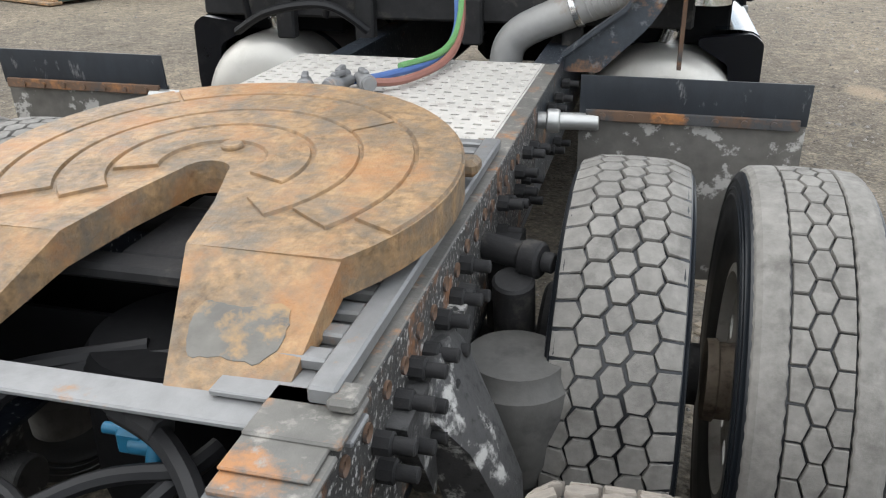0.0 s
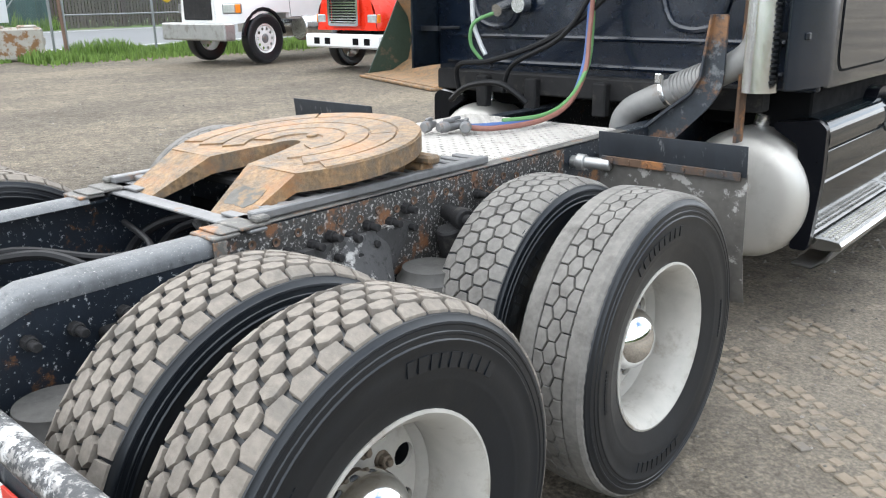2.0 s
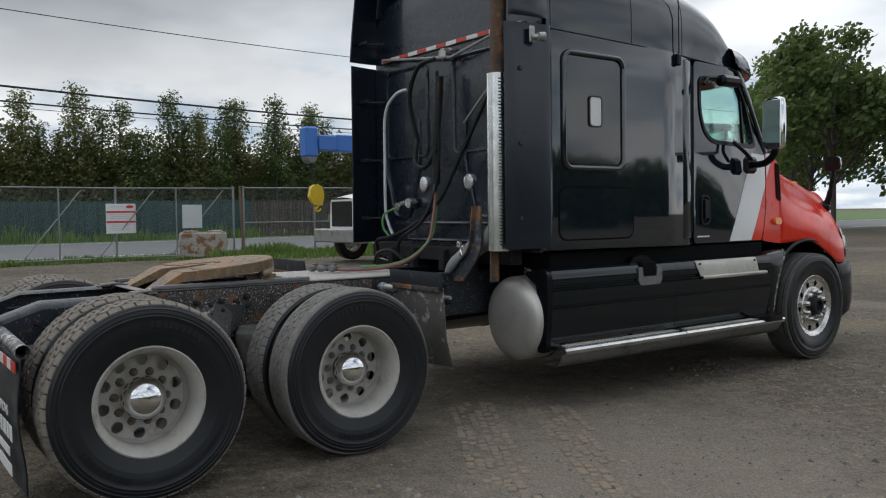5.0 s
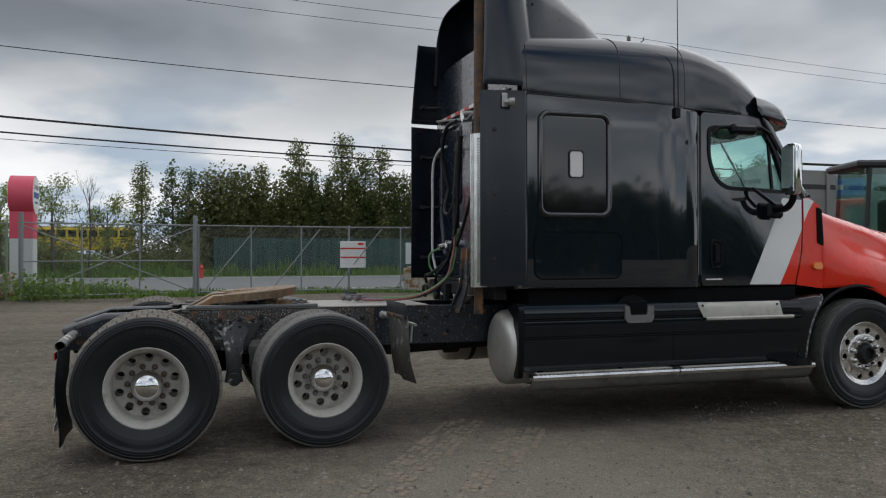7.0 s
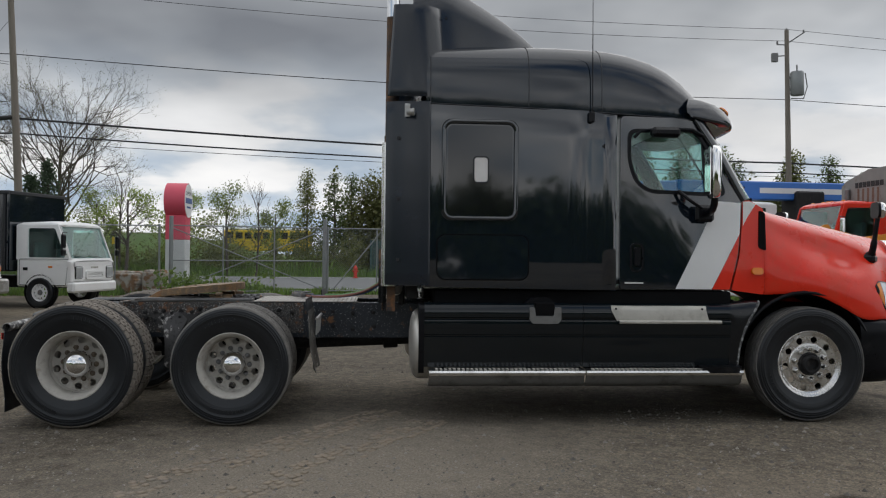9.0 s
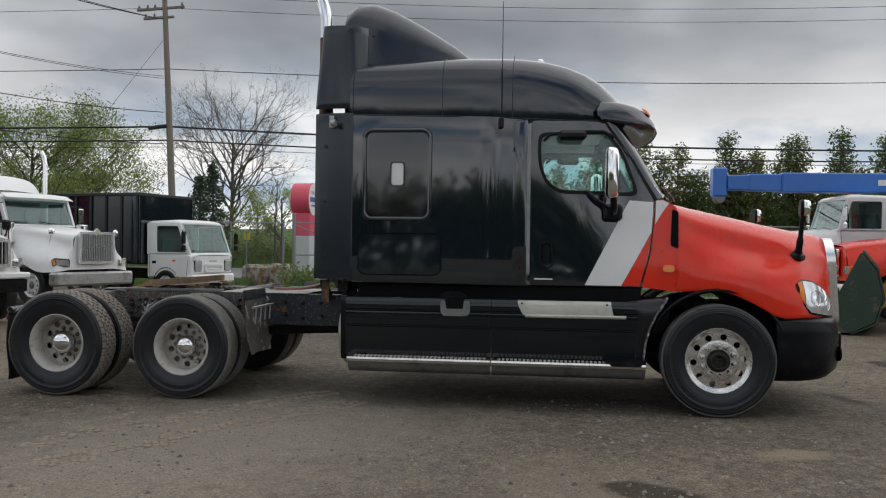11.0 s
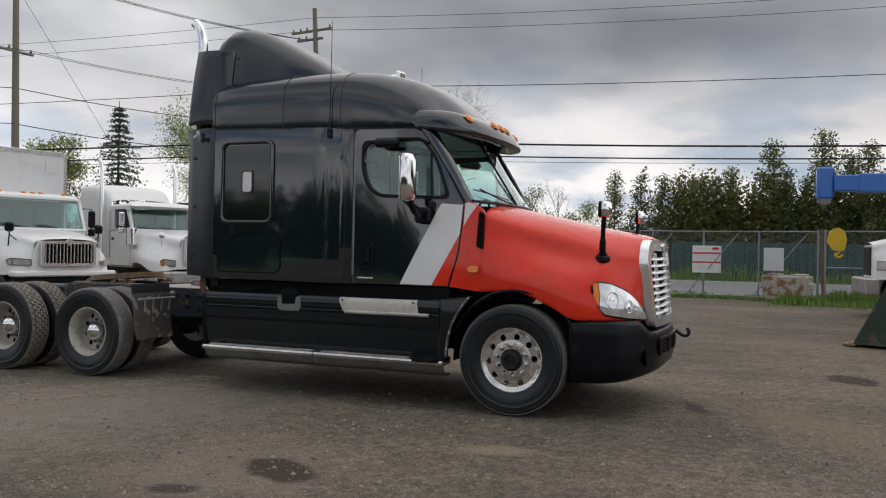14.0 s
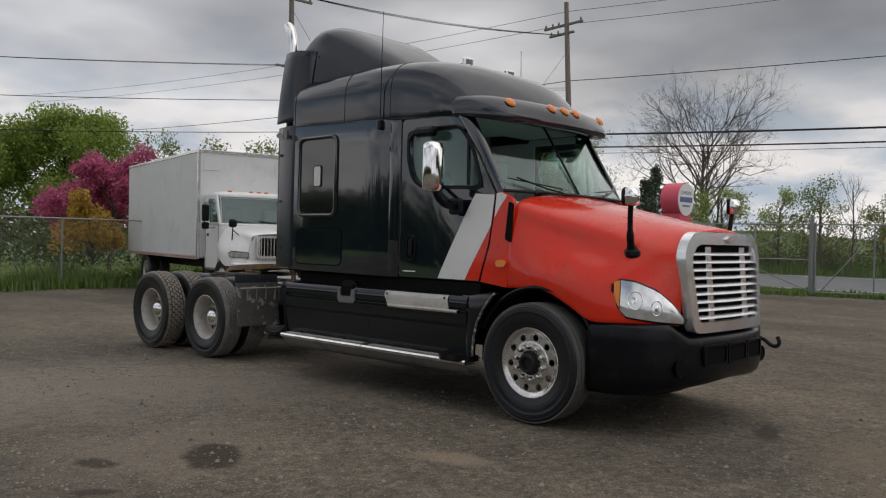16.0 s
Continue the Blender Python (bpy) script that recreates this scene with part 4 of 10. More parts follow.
mirrored(rail_crown, "rail_crown", M["frame_top"], "dusty worn rail top")
mirrored(rail_plate, "rail_plate", M["frame_black"], "flaking rusty rail reinforcement")
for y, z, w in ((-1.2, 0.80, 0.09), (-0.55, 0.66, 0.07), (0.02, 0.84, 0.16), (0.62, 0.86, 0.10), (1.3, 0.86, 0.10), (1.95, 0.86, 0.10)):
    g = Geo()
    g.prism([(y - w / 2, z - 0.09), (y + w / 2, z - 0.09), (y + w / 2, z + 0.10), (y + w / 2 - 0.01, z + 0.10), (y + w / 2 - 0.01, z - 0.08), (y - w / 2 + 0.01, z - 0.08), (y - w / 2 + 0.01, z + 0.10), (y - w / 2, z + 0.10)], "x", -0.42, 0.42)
    part("crossmember", g, M["dark_parts_shade"], TRUCK, "near-black steel crossmember")

# bolts and brackets along the outside of the rails
rnd = random.Random(11)
bolt = Geo()
bolt.cyl((0, 0, 0), (0.030, 0, 0), 0.019, n=8, b=0.003)
bolt.cyl((0, 0, 0), (0.062, 0, 0), 0.0125, n=12, b=0.002)
bolt_me = mesh_of("bolt", bolt, M["grimy"])
spots = []
for y in (-1.05, -0.93, -0.80, -0.62, -0.5):
    spots.append((y, 0.90 - 0.03 * (y > -0.7)))
for y, zs in ((-0.28, (0.93, 0.87, 0.80)), (-0.19, (0.93, 0.86)), (-0.1, (0.95, 0.89, 0.82)), (-0.02, (0.93, 0.87)), (0.06, (0.95, 0.89, 0.81)), (0.15, (0.93,)), (0.24, (0.96, 0.90)), (0.62, (0.95, 0.87)), (0.72, (0.92,)), (0.86, (0.95, 0.89)), (0.98, (0.95, 0.88, 0.82)), (1.1, (0.93,)), (1.5, (0.95, 0.8)), (1.7, (0.93, 0.78)), (1.9, (0.95, 0.8))):
    spots += [(y, z) for z in zs]
for y, z in spots:
    for s in (1, -1):
        part("bolt", bolt_me, None, TRUCK, at=pose(s * 0.436, y + rnd.uniform(-0.01, 0.01), z + rnd.uniform(-0.008, 0.008), rnd.uniform(0, 60), 0, 0 if s > 0 else 180))
hole = Geo()
hole.lathe([(0.006, 0.0), (0.0135, 0.0), (0.0145, 0.004), (0.0135, 0.0065), (0.006, 0.003)], "x", n=12, closed=True)
hole_me = mesh_of("bolt_hole_rim", hole, M["rust_dark"])
for i in range(16):
    part("bolt_hole_rim", hole_me, None, TRUCK, at=pose(0.4385, -0.40 + i * 0.085, 0.985 - 0.012 * (i % 2)))


def bracket(g):
    """Cast suspension hanger between the axles: a bolted head and a leg that splays out and down."""
    rows = []
    for z, x0, x1, h in ((0.93, 0.437, 0.47, 0.10), (0.86, 0.437, 0.50, 0.12), (0.78, 0.45, 0.55, 0.085), (0.66, 0.48, 0.60, 0.065), (0.52, 0.50, 0.61, 0.06), (0.44, 0.50, 0.60, 0.075)):
        rows.append([(x0, -h, z), (x1 - 0.02, -h, z), (x1, -h * 0.5, z + 0.004), (x1, h * 0.5, z + 0.004), (x1 - 0.02, h, z), (x0, h, z)])
    g.grid(rows, close_v=True)
    g.add(rows[0], [tuple(range(6))])
    g.add(rows[-1], [tuple(range(6))])
    for y in (-0.155, 0.155):
        g.prism(round_poly([(y - 0.09, 0.93), (y + 0.09, 0.93), (y + 0.05 - 0.3 * y, 0.80), (y * 0.55, 0.68), (y - 0.05 - 0.3 * y, 0.80)], 0.02), "x", 0.437, 0.472)
    g.cyl((0.44, 0, 0.47), (0.63, 0, 0.47), 0.055, n=20, b=0.006)


mirrored(bracket, "suspension_hanger", M["peeling"], "peeling cast suspension hanger")


def bracket2(y):
    def f(g):
        g.prism(round_poly([(y - 0.10, 0.88), (y + 0.06, 0.88), (y + 0.09, 0.74), (y + 0.02, 0.62), (y - 0.06, 0.66)], 0.02), "x", 0.434, 0.50)
        g.cyl((0.44, y - 0.02, 0.84), (0.56, y - 0.02, 0.84), 0.035, n=18, b=0.005)
    return f


for y in (-0.78, 0.60):
    mirrored(bracket2(y), "rod_bracket", M["grimy"], "greasy torque-rod bracket")


def pin_boss(g):
    g.cyl((0.436, 0.45, 0.915), (0.56, 0.41, 0.91), 0.030, n=18, b=0.005)
    g.cyl((0.53, 0.42, 0.91), (0.575, 0.405, 0.91), 0.040, n=18, b=0.006)
    g.cyl((0.575, 0.405, 0.91), (0.60, 0.398, 0.91), 0.022, n=12, b=0.003)


mirrored(pin_boss, "shock_mount", M["grimy"], "steel shock absorber mount")


def shock(g):
    g.cyl((0.52, 0.37, 0.88), (0.52, 0.44, 0.62), 0.045, n=18, b=0.006)
    g.cyl((0.52, 0.44, 0.62), (0.52, 0.48, 0.42), 0.034, n=14, b=0.004)


mirrored(shock, "shock_absorber", M["grimy"])


def airbag(y):
    def f(g):
        prof = [(0.0, 0.83), (0.11, 0.83), (0.115, 0.81), (0.135, 0.79), (0.14, 0.74), (0.128, 0.69), (0.13, 0.64), (0.115, 0.58), (0.09, 0.57), (0.085, 0.48), (0.0, 0.48)]
        g.lathe([(r_ * 0.88, z_ - 0.05) for r_, z_ in prof], "z", (0.55, y, 0), 28)
    return f


mirrored(airbag(0.24), "air_spring", M["bag_dusty"], "dusty rubber air spring")
mirrored(airbag(-1.05), "air_spring", M["bag_dusty"], "dusty rubber air spring")


def axle(y):
    g = Geo()
    g.cyl((-0.93, y, 0.53), (0.93, y, 0.53), 0.075, n=20)
    g.lathe([(0.0005, -0.21), (0.09, -0.20), (0.17, -0.13), (0.20, -0.03), (0.19, 0.07), (0.14, 0.17), (0.08, 0.24), (0.07, 0.33), (0.0005, 0.34)], "y", (0.02, y, 0.54), 28)
    for s in (1, -1):
        g.cyl((s * 0.55, y, 0.53), (s * 0.62, y, 0.53), 0.19, n=28, b=0.01)
    return part("drive_axle", g, M["grimy"], TRUCK, "grimy drive axle housing")


axle(-0.66)
axle(0.66)
g = Geo()
g.cyl((0, 0.98, 0.58), (0, 3.3, 0.68), 0.05, n=16)
g.cyl((0, 2.0, 0.622), (0, 2.15, 0.628), 0.08, n=16, b=0.01)
g.cyl((0, -0.33, 0.55), (0, 0.40, 0.56), 0.045, n=16)
part("driveshaft", g, M["grimy"], TRUCK)
# front axle, and plain near-black blocks for the shade of the engine bay
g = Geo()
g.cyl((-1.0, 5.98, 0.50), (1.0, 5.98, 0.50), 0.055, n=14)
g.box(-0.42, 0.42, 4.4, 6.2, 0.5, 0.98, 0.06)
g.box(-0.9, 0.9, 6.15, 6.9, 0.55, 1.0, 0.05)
part("engine_underside", g, M["dark_parts_shade"], TRUCK)


def leaf_spring(g):
    for i in range(4):
        n = 8
        ln = 0.75 - 0.12 * i
        rows = [[(x, 5.98 + ln * (2 * k / n - 1), 0.66 - 0.02 * i + 0.07 * (2 * k / n - 1) ** 2) for k in range(n + 1)] for x in (0.38, 0.47)]
        rows2 = [[(p[0], p[1], p[2] - 0.014) for p in r] for r in reversed(rows)]
        g.grid(rows + rows2, close_u=True)


mirrored(leaf_spring, "leaf_spring", M["grimy"])

# hoses and valves between the rails
hose_paths = [
    ([(-0.28, -1.1, 0.92), (-0.25, -0.8, 0.93), (-0.05, -0.6, 0.90), (0.1, -0.45, 0.93), (0.22, -0.42, 0.95)], 0.013),
    ([(-0.30, -0.9, 0.90), (-0.12, -0.75, 0.93), (0.05, -0.62, 0.85), (0.0, -0.5, 0.75), (-0.1, -0.4, 0.7)], 0.016),
    ([(0.30, -1.15, 0.80), (0.2, -0.9, 0.86), (0.12, -0.7, 0.88), (0.05, -0.5, 0.92), (-0.3, -0.4, 0.93)], 0.011),
    ([(0.25, -0.36, 0.95), (0.18, -0.5, 0.90), (0.16, -0.62, 0.78), (0.20, -0.7, 0.62)], 0.015),
    ([(0.10, -0.16, 0.95), (-0.10, -0.22, 0.93), (-0.20, -0.28, 0.88), (-0.10, -0.42, 0.83), (-0.01, -0.54, 0.74), (0.02, -0.60, 0.62)], 0.015),
    ([(0.02, -0.16, 0.955), (-0.20, -0.26, 0.93), (-0.28, -0.36, 0.87), (-0.20, -0.48, 0.80), (-0.08, -0.60, 0.70), (-0.04, -0.66, 0.58)], 0.016),
    ([(-0.38, -1.0, 0.82), (-0.2, -0.95, 0.78), (0.0, -0.9, 0.80), (0.2, -0.98, 0.75)], 0.014),
]
for pts, r in hose_paths:
    part("air_hose", Geo().sweep(spline(pts, 8), r, 8), M["hose_black"], TRUCK, "black rubber air hose")
g = Geo()
g.lathe([(0.0, -0.11), (0.05, -0.11), (0.075, -0.095), (0.088, -0.04), (0.100, -0.03), (0.100, 0.0), (0.088, 0.01), (0.086, 0.06), (0.07, 0.10), (0.04, 0.115), (0.0, 0.12)], "z", n=28)
part("brake_chamber", g, M["bag_dusty"], TRUCK, "dusty round brake chamber", 40, pose(-0.06, -0.40, 0.64, 28, -14))
for y in (-0.92, 0.42):
    for sd in (1, -1):
        g = Geo()
        g.lathe([(0.0, -0.10), (0.055, -0.10), (0.075, -0.085), (0.082, -0.03), (0.092, -0.02), (0.092, 0.005), (0.082, 0.015), (0.08, 0.07), (0.06, 0.10), (0.0, 0.105)], "y", n=24)
        ch = part("brake_chamber", g, M["bag_dusty"], TRUCK, "dusty round brake chamber", at=pose(sd * 0.24, y, 0.66, 14))
        part("clamp_band", Geo().lathe([(0.091, -0.022), (0.097, -0.020), (0.097, 0.006), (0.091, 0.008)], "y", n=24, closed=True), M["grimy"], ch)
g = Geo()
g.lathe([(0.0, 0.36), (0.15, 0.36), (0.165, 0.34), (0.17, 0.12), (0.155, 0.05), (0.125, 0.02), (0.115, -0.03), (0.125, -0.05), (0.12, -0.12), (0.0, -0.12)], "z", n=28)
part("air_canister", g, M["dark_parts_shade"], TRUCK, "large greasy black air canister between the rails", at=pose(0.05, -0.10, 0.60))
g = Geo()
g.sweep(spline([(0.10, -0.36, 0.985), (0.20, -0.40, 0.97), (0.30, -0.50, 0.93), (0.33, -0.62, 0.80)], 6), 0.017, 8)
part("air_hose", g, M["hose_black"], TRUCK, "black rubber air hose")
for x, y in ((0.10, -0.345), (0.16, -0.375)):
    part("hose_fitting", Geo().cyl((x - 0.025, y + 0.01, 0.985), (x + 0.025, y - 0.01, 0.980), 0.022, n=10, b=0.003), M["grimy"], TRUCK)
g = Geo()
g.box(-0.02, 0.06, -0.34, -0.28, 0.90, 0.97, 0.012)
g.cyl((0.02, -0.33, 0.93), (0.13, -0.33, 0.935), 0.022, n=14, b=0.003)
g.cyl((-0.06, -0.31, 0.95), (0.0, -0.31, 0.95), 0.014, n=12)
g.cyl((0.085, -0.35, 0.90), (0.085, -0.31, 0.99), 0.020, n=14, b=0.003)
part("air_valve", g, M["valve_blue"], TRUCK, "blue-painted air valve", at=pose(0.08, -0.13, 0.33) @ Matrix.Scale(0.62, 4))
g = Geo()
g.lathe([(0.0, -0.28), (0.06, -0.275), (0.10, -0.24), (0.105, -0.2), (0.105, 0.2), (0.10, 0.24), (0.06, 0.275), (0.0, 0.28)], "x", (-0.05, -0.86, 0.72), 24)
part("air_tank", g, M["grimy"], TRUCK, "grimy black air tank")

# fifth wheel -----------------------------------------------------------
FX, FZ, FY = 0.065, 1.178, 0.13       # top of the plate, centre of the ring


g = Geo()
R = 0.455
g.m = pose(FX, 0, 0)
arc = [(R * math.cos(radians(a)), FY + R * math.sin(radians(a))) for a in range(-32, 213, 6)]
throat = [(0.045 * math.cos(radians(a)), 0.095 + 0.045 * math.sin(radians(a))) for a in range(0, 181, 20)]
main = [(0.352, -0.16), *arc, (-0.352, -0.16), (-0.108, -0.16), (-0.080, -0.02), (-0.056, 0.06), *reversed(throat), (0.056, 0.06), (0.080, -0.02), (0.108, -0.16)]
g.prism(main, "z", FZ - 0.008, FZ - 0.070)
for s in (1, -1):
    n = 6
    top, bot = [], []
    for i in range(n + 1):
        k = i / n
        y = -0.16 - 0.20 * k
        xo, xi = 0.352 - 0.012 * k, 0.108 + 0.065 * k
        z = FZ - 0.008 - 0.095 * k
        top.append([(s * xi, y, z), (s * xo, y, z - 0.004)])
        bot.append((xi, xo, y, z - 0.062 + 0.037 * k))
    rows = []
    for (a, b), (xi, xo, y, zb) in zip(top, bot):
        rows.append([a, b, (s * xo, y, zb), (s * xi, y, zb)])
    g.grid(rows, close_v=True)
    g.add(rows[-1], [(0, 1, 2, 3)])
fifth = part("fifth_wheel", g, M["rust"], TRUCK, "rusty orange cast fifth-wheel plate", 30)


def arc_pad(r0, r1, a0, a1, z1=FZ - 0.002, thick=0.0065):
    gg = Geo()
    gg.m = pose(FX, 0, 0)
    n = max(3, int(abs(a1 - a0) / 6))
    rows = []
    b = 0.003
    for i in range(n + 1):
        a = radians(a0 + (a1 - a0) * i / n)
        rows.append([(r * math.cos(a), FY + r * math.sin(a), z) for r, z in ((r0, z1 - thick), (r0 + b, z1), (r1 - b, z1), (r1, z1 - thick))])
    gg.grid(rows)
    gg.add(rows[0], [(0, 1, 2, 3)])
    gg.add(rows[-1], [(3, 2, 1, 0)])
    return gg


for r0, r1, cuts in ((0.372, 0.450, (-28, 128, 208)), (0.272, 0.363, (-36, 42, 216)), (0.185, 0.263, (-46, 226)), (0.095, 0.177, (-25, 205))):
    for a0, a1 in zip(cuts, cuts[1:]):
        if r1 < 0.2:
            part("wear_pad", arc_pad(r0, r1, a0 + 3, a1 - 3), M["rust"], fifth)
        else:
            part("wear_pad", arc_pad(r0 - 0.002, r1 + 0.002, a0 + 0.7, a1 - 0.7), M["rust"], fifth)
g = Geo()
leg = [(FX + x, y) for x, y in round_poly([(0.175, -0.235), (0.225, -0.245), (0.30, -0.228), (0.315, -0.275), (0.292, -0.318), (0.235, -0.312), (0.185, -0.322), (0.168, -0.28)], 0.02)]
leg = [(x + 0.006 * noise.noise(Vector((x * 90, y * 90, 2))), y + 0.006 * noise.noise(Vector((x * 90, y * 90, 7)))) for x, y in leg]
top_ = [(x, y, FZ - 0.0072 - 0.095 * (-0.16 - y) / 0.20 - 0.016 * (x - FX - 0.14)) for x, y in leg]
low_ = [(x, y, z - 0.004) for x, y, z in top_]
g.add(top_ + low_, [tuple(range(len(leg)))] + [(i, (i + 1) % len(leg), (i + 1) % len(leg) + len(leg), i + len(leg)) for i in range(len(leg))])
part("worn_patch", g, M["worn_steel"], fifth, "dark bare worn steel patch")
g = Geo()
g.cyl((FX, 0.205, FZ - 0.01), (FX, 0.205, FZ + 0.001), 0.021, n=18, b=0.003)
part("grease_plug", g, M["rust"], fifth)


def fw_lug(g):
    g.prism(round_poly([(0.28, 1.10), (0.52, 1.10), (0.48, 1.03), (0.33, 1.03)], 0.02), "x", 0.33, 0.38)
    g.cyl((0.30, 0.40, 1.075), (0.46, 0.40, 1.075), 0.032, n=16, b=0.004)
    g.box(0.40, 0.50, 0.37, 0.43, 1.09, 1.125, 0.01)


mirrored(fw_lug, "pivot_lug", M["rust"], "rusty pivot lug", parent=fifth)


def slide_rack(g):
    g.box(0.25, 0.41, -0.37, 0.72, 1.037, 1.046, 0.002)
    g.box(0.385, 0.425, -0.37, 0.72, 1.046, 1.072, 0.004)
    y = -0.30
    while y < 0.70:
        g.box(0.26, 0.385, y, y + 0.034, 1.046, 1.066, 0.004)
        y += 0.066


mirrored(slide_rack, "slide_rack", M["steel_grey"], "toothed grey steel slide rack")
g = Geo()
g.box(-0.48, 0.46, -0.415, -0.352, 1.024, 1.034, 0.003)
part("slide_crossbar", g, M["steel_grey"], TRUCK, "worn grey flat steel bar across the rails")


for nm, bx in (("slide_stop", (0.33, 0.455, -0.44, -0.335, 1.036, 1.046, 0.003)), ("stop_block", (0.415, 0.455, -0.385, -0.335, 1.0465, 1.066, 0.006)), ("base_plate", (0.33, 0.4525, -0.53, -0.441, 1.0245, 1.0345, 0.003)), ("edge_plate", (0.4405, 0.452, -0.53, -0.49, 0.82, 1.024, 0.003))):
    mirrored(lambda g: g.box(*bx), nm, M["frame_top"], "rusty slide end plate")
g = Geo()
g.cyl((-0.30, 0.15, 1.04), (0.30, 0.15, 1.04), 0.028, n=14)
g.box(-0.10, 0.10, -0.05, 0.25, 1.0, 1.06, 0.012)
g.box(-0.30, 0.30, -0.10, -0.04, 1.03, 1.06, 0.008)
part("lock_mechanism", g, M["grimy"], TRUCK, "greasy locking jaws under the plate")

for ob in set(bpy.data.objects) - before_chassis:
    if ob.parent == TRUCK and ob != fifth:
        ob.location.x += CHASSIS_X
for ob in (fifth, *fifth.children):      # the plate tips up towards the cab
    if not ob.name.startswith("pivot_lug"):
        for v in ob.data.vertices:
            v.co.z += 0.085 * (v.co.y - 0.13)

# perforated deck plate behind the cab
g = Geo()
DX, DY0, DY1, DZ = 0.445, 0.735, 1.73, 1.045
nx, ny = 22, 24
px, py = 2 * DX / nx, (DY1 - DY0) / ny


def cuts(n, a0, p, hole):
    out = []
    for i in range(n):
        c = a0 + (i + 0.5) * p
        out += [c - hole / 2, c + hole / 2]
    return [a0] + out + [a0 + n * p]


cx_, cy_ = cuts(nx, -DX, px, 0.024), cuts(ny, DY0, py, 0.016)
vs, fs = [], []
for z in (DZ, DZ - 0.005):
    for x in cx_:
        for y in cy_:
            vs.append((x, y, z))
W, H = len(cx_), len(cy_)
for i in range(W - 1):
    for j in range(H - 1):
        ci, cj = i // 2, j // 2
        hole_cell = i % 2 == 1 and j % 2 == 1 and 1 <= ci + 1 <= nx and (ci + cj) % 2 == 0
        a = i * H + j
        q = (a, a + H, a + H + 1, a + 1)
        if hole_cell:
            o = W * H
            for k in range(4):
                fs.append((q[k], q[(k + 1) % 4], q[(k + 1) % 4] + o, q[k] + o))
        else:
            fs.append(q)
            fs.append(tuple(W * H + t for t in reversed(q)))
g.add(vs, fs)
deck = part("deck_plate", g, M["deck_alu"], TRUCK, "perforated aluminium deck plate", 20)
part("edge_lip", Geo().box(-DX, DX, DY0 - 0.006, DY0, DZ - 0.04, DZ - 0.001, 0.001), M["deck_alu"], deck)
for sd in (1, -1):
    part("edge_lip", Geo().box(sd * DX, sd * (DX + 0.006), DY0, DY1, DZ - 0.05, DZ - 0.001, 0.001), M["deck_alu"], deck)
g = Geo()
rr = random.Random(4)
for i in range(nx):
    for j in range(ny):
        if (i + j) % 2:
            x, y = -DX + (i + 0.5) * px, DY0 + (j + 0.5) * py
            g.lathe([(0.0075, DZ), (0.006, DZ + 0.003), (0.0005, DZ + 0.0035)], "z", (x, y, 0), 6)
part("tread_button", g, M["deck_alu"], deck)["kind"] = "stuff"

# hoses that lie on the deck and rise to the cab
air = [
    ("hose_red", [(-0.02, 1.20, 1.075), (0.08, 1.28, 1.07), (0.14, 1.55, 1.078), (0.135, 1.80, 1.13), (0.09, 2.02, 1.27), (0.065, 2.09, 1.45), (0.06, 2.12, 1.65), (0.08, 2.12, 2.1), (0.10, 2.14, 2.6)], 0.013),
    ("hose_blue", [(-0.10, 1.22, 1.07), (0.0, 1.32, 1.07), (0.10, 1.58, 1.075), (0.11, 1.84, 1.13), (0.065, 2.04, 1.28), (0.045, 2.11, 1.46), (0.04, 2.13, 1.7), (0.06, 2.13, 2.1), (0.08, 2.15, 2.6)], 0.013),
    ("hose_green", [(0.03, 1.40, 1.085), (0.115, 1.62, 1.095), (0.12, 1.84, 1.155), (0.085, 2.05, 1.30), (0.062, 2.12, 1.48), (0.055, 2.14, 1.72), (0.075, 2.14, 2.15), (0.09, 2.16, 2.6)], 0.012),
    ("hose_green", [(-0.62, 2.18, 1.56), (-0.72, 2.10, 1.50), (-0.74, 2.10, 1.38), (-0.68, 2.14, 1.28)], 0.011),
    ("hose_black", [(-0.85, 2.12, 1.10), (-0.82, 2.08, 1.26), (-0.55, 2.06, 1.30), (-0.2, 2.10, 1.42), (0.10, 2.14, 1.62), (0.35, 2.16, 1.95), (0.8, 2.18, 2.55)], 0.016),
    ("hose_black", [(-0.5, 2.10, 1.12), (-0.42, 2.08, 1.28), (-0.1, 2.10, 1.45), (0.08, 2.12, 1.75), (0.1, 2.14, 2.2), (0.05, 2.16, 2.7)], 0.014),
    ("hose_black", [(-0.25, 2.16, 2.15), (-0.20, 2.10, 1.95), (-0.05, 2.10, 1.9), (0.1, 2.12, 2.05)], 0.02),
    ("hose_black", [(-0.25, 2.16, 2.15), (-0.28, 2.10, 2.5), (-0.15, 2.10, 2.75), (0.05, 2.14, 2.8)], 0.02),
    ("hose_black", [(-0.9, 2.1, 1.05), (-0.7, 2.02, 1.15), (-0.45, 2.0, 1.18), (-0.3, 2.05, 1.08)], 0.018),
]
for mat_name, pts, r in air:
    part("air_line", Geo().sweep(spline(pts, 9), r, 8), M[mat_name], TRUCK, {"hose_red": "red air line", "hose_blue": "blue air line", "hose_green": "green electric line"}.get(mat_name, "black cable bundle"))
g = Geo()
g.sweep(spline([(0.06, 2.135, 1.75), (0.068, 2.13, 2.1), (0.08, 2.145, 2.35), (0.09, 2.16, 2.65)], 6), 0.034, 10)
part("cable_sleeve", g, M["grimy"], TRUCK)
